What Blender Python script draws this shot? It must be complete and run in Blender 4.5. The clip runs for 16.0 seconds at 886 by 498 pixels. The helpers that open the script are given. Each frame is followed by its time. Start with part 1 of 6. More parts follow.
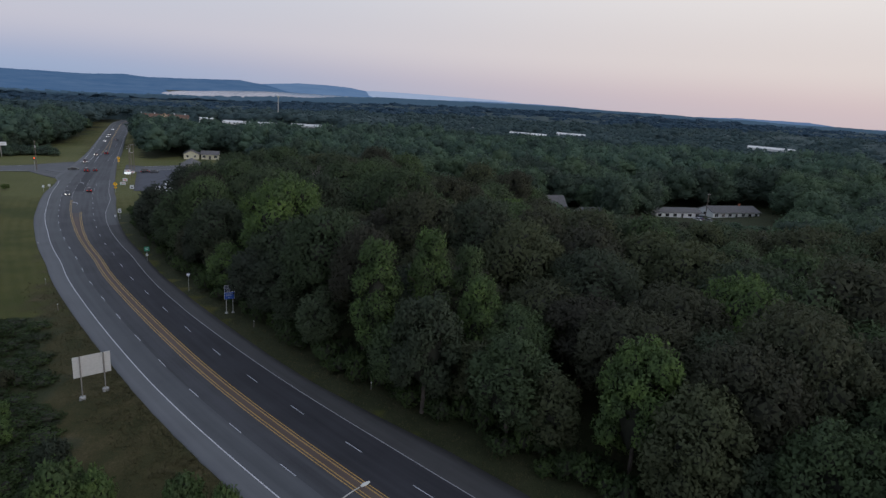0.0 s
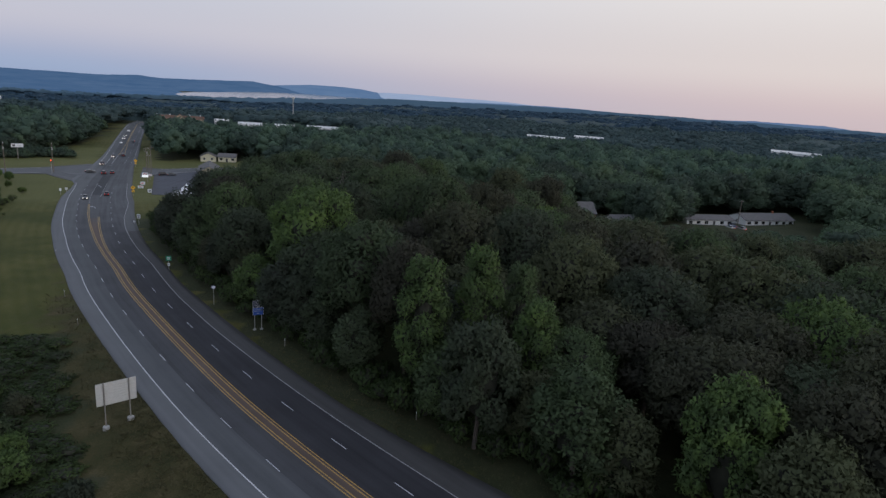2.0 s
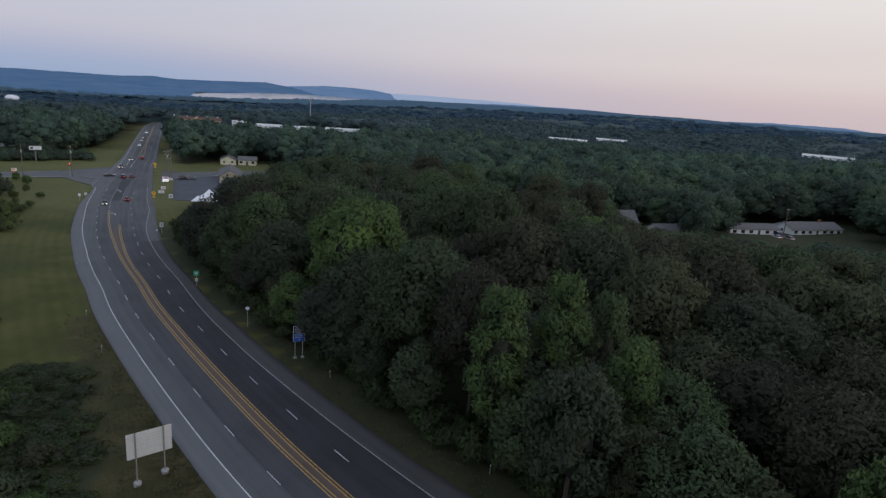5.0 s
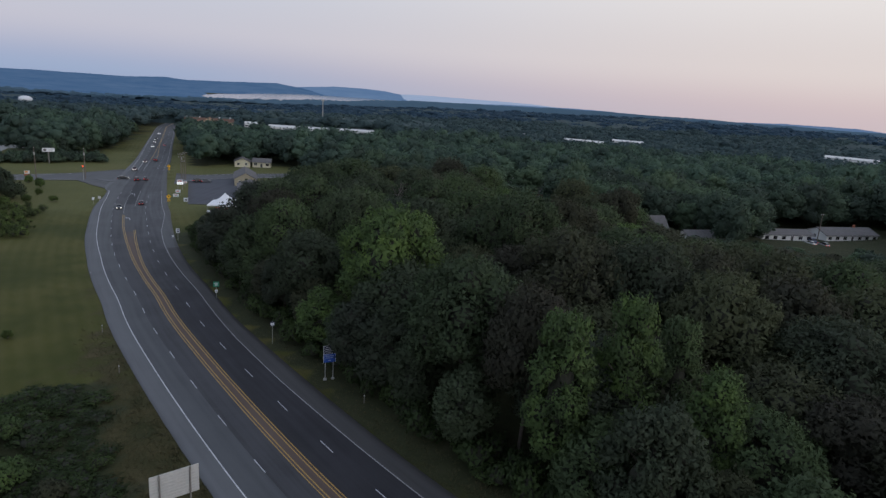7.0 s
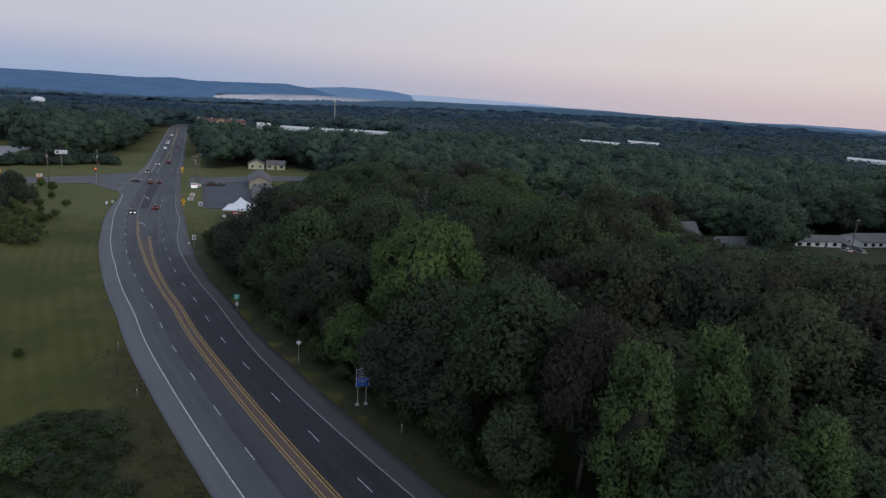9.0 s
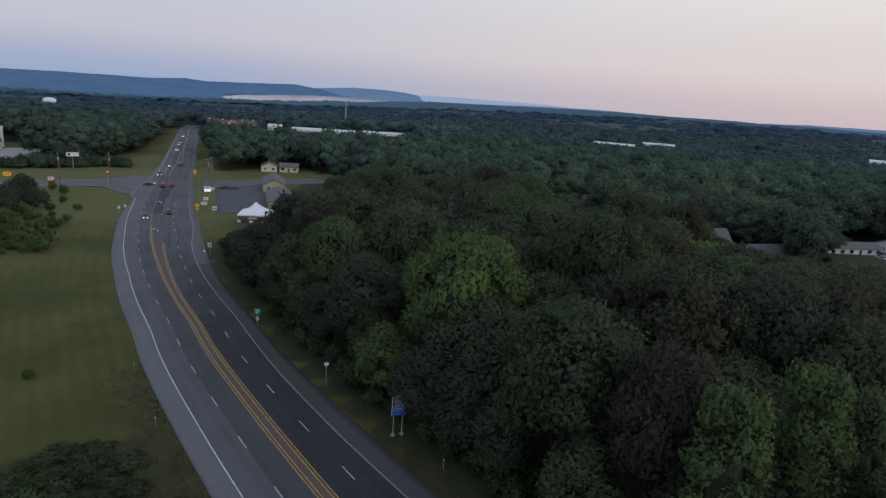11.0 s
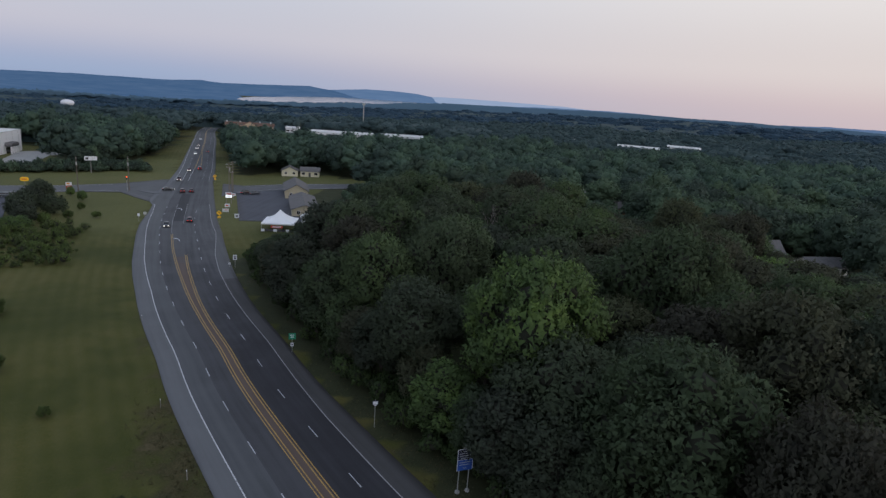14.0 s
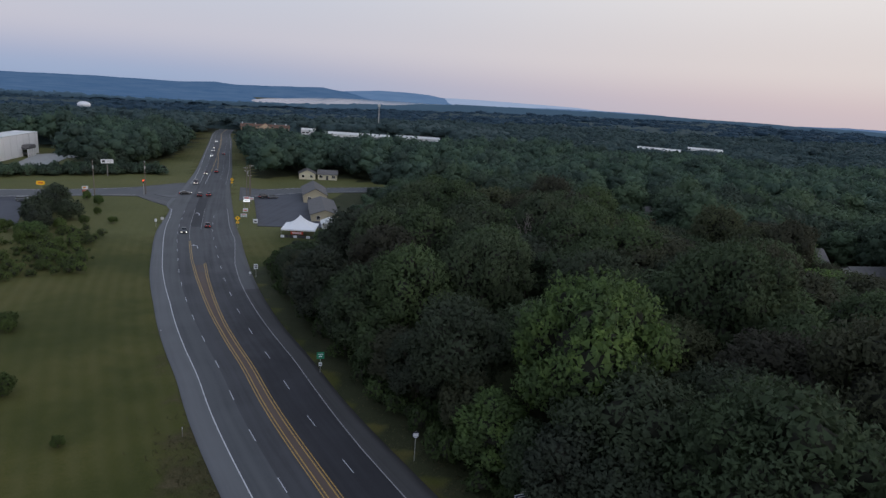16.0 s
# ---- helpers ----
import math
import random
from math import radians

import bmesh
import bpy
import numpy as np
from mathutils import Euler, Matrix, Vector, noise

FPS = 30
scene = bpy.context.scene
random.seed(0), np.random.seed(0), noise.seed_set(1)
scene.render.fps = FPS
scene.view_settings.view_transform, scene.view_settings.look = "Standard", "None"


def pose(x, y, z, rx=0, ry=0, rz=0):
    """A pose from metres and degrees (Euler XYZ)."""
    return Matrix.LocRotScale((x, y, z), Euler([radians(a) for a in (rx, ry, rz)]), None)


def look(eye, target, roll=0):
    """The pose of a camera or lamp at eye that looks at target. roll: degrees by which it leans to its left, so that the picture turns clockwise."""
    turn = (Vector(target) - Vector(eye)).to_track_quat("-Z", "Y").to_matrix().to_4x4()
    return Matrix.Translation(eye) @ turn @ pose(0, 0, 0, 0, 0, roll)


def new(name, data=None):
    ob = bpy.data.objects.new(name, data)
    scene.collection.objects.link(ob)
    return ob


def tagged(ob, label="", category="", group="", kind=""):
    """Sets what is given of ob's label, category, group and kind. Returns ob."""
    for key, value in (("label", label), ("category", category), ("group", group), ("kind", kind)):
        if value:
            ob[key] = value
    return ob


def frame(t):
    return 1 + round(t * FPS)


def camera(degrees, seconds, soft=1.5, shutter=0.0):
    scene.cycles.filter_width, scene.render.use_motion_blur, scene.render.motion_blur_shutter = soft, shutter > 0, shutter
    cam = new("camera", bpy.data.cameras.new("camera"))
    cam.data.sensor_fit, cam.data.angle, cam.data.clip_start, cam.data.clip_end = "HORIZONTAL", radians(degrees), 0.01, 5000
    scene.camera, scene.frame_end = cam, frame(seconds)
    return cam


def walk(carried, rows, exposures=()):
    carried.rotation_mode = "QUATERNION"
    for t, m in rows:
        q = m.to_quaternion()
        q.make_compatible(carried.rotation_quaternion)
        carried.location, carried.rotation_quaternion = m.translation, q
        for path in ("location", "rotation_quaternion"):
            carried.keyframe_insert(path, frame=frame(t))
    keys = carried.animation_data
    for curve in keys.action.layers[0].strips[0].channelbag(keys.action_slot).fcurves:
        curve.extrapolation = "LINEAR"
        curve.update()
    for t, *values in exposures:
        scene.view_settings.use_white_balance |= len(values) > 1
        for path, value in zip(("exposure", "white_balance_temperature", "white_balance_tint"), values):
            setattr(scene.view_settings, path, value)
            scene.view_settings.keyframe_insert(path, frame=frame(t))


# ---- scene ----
cam = camera(72.5, 16.0, soft=1.4)
PATH = [
    (0.0, -0.744, -1.049, 42.180, 75.507, -3.927, 0.931),
    (0.5, -2.231, 0.803, 42.147, 75.538, -3.969, 1.257),
    (1.0, -3.697, 2.634, 42.136, 75.562, -4.011, 1.521),
    (1.5, -5.142, 4.451, 42.132, 75.580, -4.050, 1.743),
    (2.0, -6.569, 6.260, 42.126, 75.593, -4.083, 1.939),
    (2.5, -7.979, 8.061, 42.113, 75.604, -4.111, 2.122),
    (3.0, -9.372, 9.857, 42.091, 75.611, -4.132, 2.300),
    (3.5, -10.750, 11.646, 42.059, 75.616, -4.146, 2.479),
    (4.0, -12.113, 13.427, 42.018, 75.620, -4.154, 2.664),
    (6.5, -18.729, 22.149, 41.799, 75.614, -4.132, 3.676),
    (7.0, -20.019, 23.846, 41.774, 75.610, -4.122, 3.887),
    (7.5, -21.301, 25.525, 41.761, 75.604, -4.113, 4.096),
    (8.0, -22.576, 27.186, 41.760, 75.599, -4.104, 4.302),
    (8.5, -23.847, 28.832, 41.770, 75.593, -4.097, 4.502),
    (9.0, -25.114, 30.464, 41.791, 75.588, -4.092, 4.697),
    (11.5, -31.453, 38.506, 41.942, 75.582, -4.087, 5.599),
    (12.0, -32.729, 40.114, 41.956, 75.588, -4.086, 5.778),
    (12.5, -34.008, 41.727, 41.956, 75.596, -4.084, 5.964),
    (13.0, -35.289, 43.346, 41.941, 75.607, -4.079, 6.159),
    (13.5, -36.570, 44.972, 41.912, 75.619, -4.071, 6.369),
    (14.0, -37.848, 46.602, 41.872, 75.633, -4.059, 6.596),
    (14.5, -39.118, 48.231, 41.826, 75.646, -4.042, 6.842),
    (15.0, -40.373, 49.851, 41.785, 75.657, -4.022, 7.111),
    (15.5, -41.607, 51.452, 41.764, 75.664, -3.997, 7.402),
    (16.0, -42.809, 53.019, 41.783, 75.662, -3.971, 7.716),
]
walk(cam, [(t, pose(x, y, z, rx, ry, rz)) for t, x, y, z, rx, ry, rz in PATH])

# ---- world and light: clear dusk, the afterglow behind the flight, a pink and blue sky ahead ----
SUN_AZ = radians(118)     # the afterglow's bearing, clockwise from +y
PINK_AZ = radians(62)     # where the sky ahead turns pink
world = bpy.data.worlds.new("dusk_sky")
scene.world = world
world.use_nodes = True
wn, wl = world.node_tree.nodes, world.node_tree.links
wn.clear()


def wnode(kind, **sets):
    n = wn.new(kind)
    for k, v in sets.items():
        n.inputs[k].default_value = v
    return n


w_out = wn.new("ShaderNodeOutputWorld")
w_bg = wnode("ShaderNodeBackground", Strength=1.0)
w_tc = wn.new("ShaderNodeTexCoord")
w_sep = wn.new("ShaderNodeSeparateXYZ")
wl.new(w_tc.outputs["Generated"], w_sep.inputs[0])


def wramp(source, stops):
    r = wn.new("ShaderNodeValToRGB")
    r.color_ramp.interpolation = "EASE"
    while len(r.color_ramp.elements) < len(stops):
        r.color_ramp.elements.new(0.5)
    for el, (p, c) in zip(r.color_ramp.elements, stops):
        el.position, el.color = p, (*c, 1)
    wl.new(source, r.inputs[0])
    return r.outputs[0]


# height over the horizon, 0..1
w_h = wn.new("ShaderNodeMapRange")
w_h.inputs["From Min"].default_value, w_h.inputs["From Max"].default_value = -0.05, 0.95
wl.new(w_sep.outputs["Z"], w_h.inputs["Value"])
SKY_AWAY = [(0.0, (0.22, 0.31, 0.48)), (0.055, (0.32, 0.41, 0.59)), (0.12, (0.45, 0.48, 0.62)), (0.26, (0.48, 0.53, 0.66)), (0.6, (0.40, 0.47, 0.62)), (1.0, (0.38, 0.45, 0.60))]
SKY_SUN = [(0.0, (0.531, 0.420, 0.449)), (0.055, (0.598, 0.500, 0.530)), (0.12, (0.675, 0.610, 0.622)), (0.26, (0.791, 0.750, 0.745)), (0.6, (0.444, 0.500, 0.622)), (1.0, (0.367, 0.450, 0.612))]
away = wramp(w_h.outputs[0], SKY_AWAY)
near_sun = wramp(w_h.outputs[0], SKY_SUN)
w_dot = wn.new("ShaderNodeVectorMath")
w_dot.operation = "DOT_PRODUCT"
w_dot.inputs[1].default_value = (math.sin(PINK_AZ), math.cos(PINK_AZ), 0)
wl.new(w_tc.outputs["Generated"], w_dot.inputs[0])
w_f = wn.new("ShaderNodeMapRange")
w_f.interpolation_type = "SMOOTHSTEP"
w_f.inputs["From Min"].default_value, w_f.inputs["From Max"].default_value = -0.15, 1.0
wl.new(w_dot.outputs["Value"], w_f.inputs["Value"])
w_mix = wn.new("ShaderNodeMix")
w_mix.data_type = "RGBA"
wl.new(w_f.outputs[0], w_mix.inputs["Factor"])
wl.new(away, w_mix.inputs[6])
wl.new(near_sun, w_mix.inputs[7])
w_sky = wn.new("ShaderNodeTexSky")
w_sky.sky_type, w_sky.sun_disc = "NISHITA", False
w_sky.sun_elevation, w_sky.sun_rotation = radians(1.5), SUN_AZ
w_add = wn.new("ShaderNodeVectorMath")
w_add.operation = "MULTIPLY_ADD"
w_add.inputs[1].default_value = (0.05, 0.05, 0.05)
wl.new(w_sky.outputs[0], w_add.inputs[0])
wl.new(w_mix.outputs[2], w_add.inputs[2])
# the afterglow
g_dot = wn.new("ShaderNodeVectorMath")
g_dot.operation = "DOT_PRODUCT"
g_dot.inputs[1].default_value = (math.sin(SUN_AZ) * 0.97, math.cos(SUN_AZ) * 0.97, 0.24)
wl.new(w_tc.outputs["Generated"], g_dot.inputs[0])
g_f = wn.new("ShaderNodeMapRange")
g_f.interpolation_type = "SMOOTHSTEP"
g_f.inputs["From Min"].default_value, g_f.inputs["From Max"].default_value = 0.12, 1.0
wl.new(g_dot.outputs["Value"], g_f.inputs["Value"])
g_add = wn.new("ShaderNodeVectorMath")
g_add.operation = "MULTIPLY_ADD"
g_add.inputs[1].default_value = (0.45, 0.42, 0.42)
wl.new(g_f.outputs[0], g_add.inputs[0])
wl.new(w_add.outputs[0], g_add.inputs[2])
wl.new(g_add.outputs[0], w_bg.inputs["Color"])
wl.new(w_bg.outputs[0], w_out.inputs["Surface"])

sun = new("sun", bpy.data.lights.new("sun", "SUN"))
sun.data.energy, sun.data.angle, sun.data.color = 0.22, radians(40), (1.0, 0.94, 0.9)
sun.matrix_world = look((math.sin(SUN_AZ) * 100, math.cos(SUN_AZ) * 100, 40), (0, 0, 0))

# ---- materials ----


class Nodes:
    """A small helper round one node material."""

    def __init__(self, name):
        self.m = bpy.data.materials.new(name)
        self.m.use_nodes = True
        self.n, self.l = self.m.node_tree.nodes, self.m.node_tree.links
        self.b = self.n["Principled BSDF"]

    def node(self, kind, **sets):
        n = self.n.new(kind)
        for k, v in sets.items():
            n.inputs[k].default_value = v
        return n

    def coords(self, world_space=True, scale=(1, 1, 1)):
        if world_space:
            src = self.n.new("ShaderNodeNewGeometry").outputs["Position"]
        else:
            src = self.n.new("ShaderNodeTexCoord").outputs["Object"]
        mp = self.n.new("ShaderNodeMapping")
        mp.inputs["Scale"].default_value = scale
        self.l.new(src, mp.inputs[0])
        return mp.outputs[0]

    def noise(self, scale, detail=4.0, rough=0.55, vec=None):
        n = self.node("ShaderNodeTexNoise", Scale=scale, Detail=detail, Roughness=rough)
        self.l.new(vec if vec else self.coords(), n.inputs["Vector"])
        return n.outputs["Fac"]

    def ramp(self, fac, stops, kind="LINEAR"):
        r = self.n.new("ShaderNodeValToRGB")
        r.color_ramp.interpolation = kind
        while len(r.color_ramp.elements) < len(stops):
            r.color_ramp.elements.new(0.5)
        for el, (p, c) in zip(r.color_ramp.elements, stops):
            el.position, el.color = p, (*c, 1) if not isinstance(c, (int, float)) else (c, c, c, 1)
        self.l.new(fac, r.inputs[0])
        return r.outputs[0]

    def mix(self, fac, a, b, how="MIX"):
        n = self.n.new("ShaderNodeMix")
        n.data_type, n.blend_type = "RGBA", how
        for sock, v in ((n.inputs["Factor"], fac), (n.inputs[6], a), (n.inputs[7], b)):
            if isinstance(v, (int, float)):
                sock.default_value = v
            elif isinstance(v, tuple):
                sock.default_value = (*v, 1)
            else:
                self.l.new(v, sock)
        return n.outputs[2]

    def attr(self, name):
        n = self.n.new("ShaderNodeAttribute")
        n.attribute_name = name
        return n.outputs["Fac"]

    def maths(self, op, a, b=0.0):
        n = self.n.new("ShaderNodeMath")
        n.operation = op
        for sock, v in zip(n.inputs, (a, b)):
            if isinstance(v, (int, float)):
                sock.default_value = v
            else:
                self.l.new(v, sock)
        return n.outputs[0]

    def bump(self, height, strength=0.4, distance=0.05):
        n = self.node("ShaderNodeBump", Strength=strength, Distance=distance)
        self.l.new(height, n.inputs["Height"])
        self.l.new(n.outputs[0], self.b.inputs["Normal"])

    def done(self, colour, rough=0.7, metal=0.0, spec=0.5):
        if isinstance(colour, tuple):
            self.b.inputs["Base Color"].default_value = (*colour, 1)
        else:
            self.l.new(colour, self.b.inputs["Base Color"])
        self.b.inputs["Roughness"].default_value = rough
        self.b.inputs["Metallic"].default_value = metal
        self.b.inputs["Specular IOR Level"].default_value = spec
        return self.m


def shade(c, k):
    return tuple(min(1.0, v * k) for v in c)


def plain(name, c, rough=0.6, metal=0.0, vary=0.25, scale=3.0, emit=0.0, emit_c=None):
    """Painted or moulded surface with faint dirt at two scales."""
    k = Nodes(name)
    v = k.coords(False)
    big, fine = k.noise(scale, 3, 0.5, v), k.noise(scale * 14, 4, 0.6, v)
    col = k.ramp(k.maths("ADD", k.maths("MULTIPLY", big, 0.6), k.maths("MULTIPLY", fine, 0.4)), [(0.3, shade(c, 1 - vary)), (0.7, shade(c, 1 + vary * 0.6))])
    k.bump(fine, 0.15, 0.01)
    if emit:
        k.b.inputs["Emission Color"].default_value = (*(emit_c or c), 1)
        k.b.inputs["Emission Strength"].default_value = emit
    return k.done(col, rough, metal)


def asphalt(name, c, streak=0.25, dark=0.45, hazed=None, span=(440.0, 500.0)):
    """Worn asphalt: long streaks along the lane (u across in metres, v along), patches and aggregate grain; over a span
    of stations it can turn to a second colour with distance haze put in.
    """
    k = Nodes(name)
    uv = k.n.new("ShaderNodeUVMap").outputs[0]
    mp = k.n.new("ShaderNodeMapping")
    mp.inputs["Scale"].default_value = (1.0, 0.03, 1)
    k.l.new(uv, mp.inputs[0])
    along = k.noise(0.9, 3, 0.55, mp.outputs[0])
    patch = k.noise(0.12, 4, 0.6)
    grain = k.noise(9.0, 3, 0.7)
    f = k.maths("ADD", k.maths("MULTIPLY", along, 0.5), k.maths("ADD", k.maths("MULTIPLY", patch, 0.3), k.maths("MULTIPLY", grain, 0.2)))
    col = k.ramp(f, [(0.32, shade(c, 1 - dark)), (0.5, c), (0.68, shade(c, 1 + streak))])
    if hazed:
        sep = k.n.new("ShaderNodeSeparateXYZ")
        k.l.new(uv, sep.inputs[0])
        far = k.ramp(f, [(0.32, shade(hazed, 1 - dark)), (0.5, hazed), (0.68, shade(hazed, 1 + streak))])
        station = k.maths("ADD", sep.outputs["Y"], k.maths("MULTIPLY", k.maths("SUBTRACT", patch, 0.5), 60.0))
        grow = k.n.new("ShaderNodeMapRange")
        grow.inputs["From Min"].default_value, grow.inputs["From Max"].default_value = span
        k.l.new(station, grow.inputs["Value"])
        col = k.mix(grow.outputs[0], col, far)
    k.bump(grain, 0.3, 0.01)
    return k.done(col, 0.82, 0.0, 0.35)


M = {}
M["lane_dark"] = asphalt("asphalt_dark", (0.028, 0.028, 0.033), 0.5, 0.5, hazed=(0.072, 0.074, 0.080), span=(400.0, 500.0))
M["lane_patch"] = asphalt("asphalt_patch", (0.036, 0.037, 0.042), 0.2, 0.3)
M["lane_mid"] = asphalt("asphalt_worn", (0.056, 0.057, 0.063), hazed=(0.072, 0.074, 0.080), span=(430.0, 510.0))
M["lane_grey"] = asphalt("asphalt_grey", (0.080, 0.084, 0.090), 0.2, 0.3, hazed=(0.098, 0.101, 0.106), span=(430.0, 510.0))
M["shoulder_pale"] = asphalt("shoulder_pale", (0.120, 0.124, 0.131), 0.15, 0.22)
M["shoulder_dark"] = asphalt("shoulder_dark", (0.056, 0.055, 0.056), 0.25, 0.4)
M["shoulder_mid"] = asphalt("shoulder_grey", (0.088, 0.090, 0.094), 0.2, 0.3)
M["median"] = asphalt("median_brown", (0.102, 0.074, 0.062), 0.2, 0.3, hazed=(0.072, 0.073, 0.079), span=(455.0, 482.0))
# side road and far lanes: greys lightened with the same painted haze
M["lane_pale"] = asphalt("asphalt_side_road", (0.098, 0.101, 0.106), 0.2, 0.25)
M["lane_far"] = asphalt("asphalt_far_lanes", (0.072, 0.074, 0.080), 0.25, 0.35)
M["lot"] = asphalt("lot_asphalt", (0.070, 0.074, 0.090), 0.15, 0.3)
M["concrete"] = plain("concrete", (0.33, 0.33, 0.32), 0.85, vary=0.2, scale=0.5)


def paint(name, c):
    k = Nodes(name)
    wear = k.noise(3.0, 4, 0.7)
    k.bump(wear, 0.2, 0.01)
    return k.done(k.ramp(wear, [(0.34, shade(c, 0.45)), (0.5, c)]), 0.6)


M["white_line"] = paint("white_line", (0.55, 0.56, 0.58))
M["white_worn"] = paint("white_line_worn", (0.30, 0.30, 0.31))
M["white_dash"] = paint("white_dash", (0.50, 0.51, 0.55))
M["yellow_line"] = paint("yellow_line", (0.40, 0.25, 0.06))


def leaf_material(name, low, mid, high, per_object=True, weights=(0.44, 0.04, 0.38, 0.14)):
    """Foliage: hue shifts from tree to tree, from clump to clump and from leaf to leaf."""
    k = Nodes(name)
    g = k.n.new("ShaderNodeNewGeometry")
    leaf = g.outputs["Random Per Island"]
    clump = k.noise(0.35, 3, 0.55)
    stand = k.noise(0.03, 2, 0.5)
    if per_object:
        tree = k.n.new("ShaderNodeObjectInfo").outputs["Random"]
    else:
        tree = k.attr("tone")
    w0, w1, w2, w3 = weights
    f = k.maths("ADD", k.maths("MULTIPLY", tree, w0), k.maths("ADD", k.maths("MULTIPLY", leaf, w1), k.maths("ADD", k.maths("MULTIPLY", clump, w2), k.maths("MULTIPLY", stand, w3))))
    col = k.ramp(f, [(0.22, low), (0.5, mid), (0.78, high)])
    k.b.inputs["Sheen Weight"].default_value = 0.0
    out = k.n["Material Output"]
    thin = k.n.new("ShaderNodeBsdfTranslucent")
    k.l.new(col, thin.inputs["Color"])
    both = k.n.new("ShaderNodeMixShader")
    both.inputs[0].default_value = 0.4
    k.l.new(k.b.outputs[0], both.inputs[1])
    k.l.new(thin.outputs[0], both.inputs[2])
    k.l.new(both.outputs[0], out.inputs["Surface"])
    return k.done(col, 0.7, 0.0, 0.12)


M["leaf"] = leaf_material("foliage_dark", (0.053, 0.062, 0.049), (0.071, 0.092, 0.056), (0.100, 0.135, 0.072))
M["leaf_field"] = leaf_material("foliage_field_saplings", (0.065, 0.091, 0.034), (0.091, 0.127, 0.042), (0.133, 0.187, 0.053))
M["leaf_scrub"] = leaf_material("foliage_scrub", (0.069, 0.090, 0.039), (0.096, 0.129, 0.046), (0.138, 0.186, 0.060), per_object=False)
M["leaf_olive"] = leaf_material("foliage_olive", (0.057, 0.054, 0.043), (0.075, 0.081, 0.051), (0.099, 0.116, 0.061))
M["leaf_bright"] = leaf_material("foliage_bright", (0.058, 0.079, 0.046), (0.101, 0.154, 0.058), (0.216, 0.314, 0.083), weights=(0.14, 0.06, 0.70, 0.10))
# middle to far woods: haze put into the leaf colours, bluer with distance
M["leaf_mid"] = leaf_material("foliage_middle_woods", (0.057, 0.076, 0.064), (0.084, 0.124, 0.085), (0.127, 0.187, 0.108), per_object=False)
M["leaf_far"] = leaf_material("foliage_hazed_far", (0.061, 0.095, 0.101), (0.074, 0.116, 0.120), (0.091, 0.135, 0.133), per_object=False)
M["leaf_beyond"] = leaf_material("foliage_hazed_beyond", (0.063, 0.093, 0.078), (0.089, 0.141, 0.107), (0.128, 0.198, 0.131), per_object=False)
M["leaf_hazy"] = leaf_material("foliage_hazed_distance", (0.048, 0.092, 0.136), (0.052, 0.099, 0.146), (0.058, 0.107, 0.153), per_object=False)
M["leaf_thicket"] = leaf_material("foliage_thicket", (0.038, 0.054, 0.025), (0.052, 0.079, 0.032), (0.078, 0.116, 0.041), per_object=False)
M["tuft"] = leaf_material("dry_grass", (0.05, 0.056, 0.026), (0.075, 0.072, 0.036), (0.105, 0.09, 0.05))
M["leaf_green"] = leaf_material("foliage_green", (0.050, 0.066, 0.042), (0.075, 0.106, 0.055), (0.119, 0.171, 0.071), weights=(0.25, 0.05, 0.55, 0.15))
# dark crown cores: the shade between the leaves put into a colour
M["shade_core"] = plain("crown_shade_core", (0.030, 0.032, 0.021), 0.95, vary=0.4, scale=1.0)
M["bark"] = plain("bark", (0.085, 0.07, 0.058), 0.9, vary=0.4, scale=1.5)
M["deadwood"] = plain("dead_wood", (0.24, 0.21, 0.19), 0.9, vary=0.3, scale=1.5)


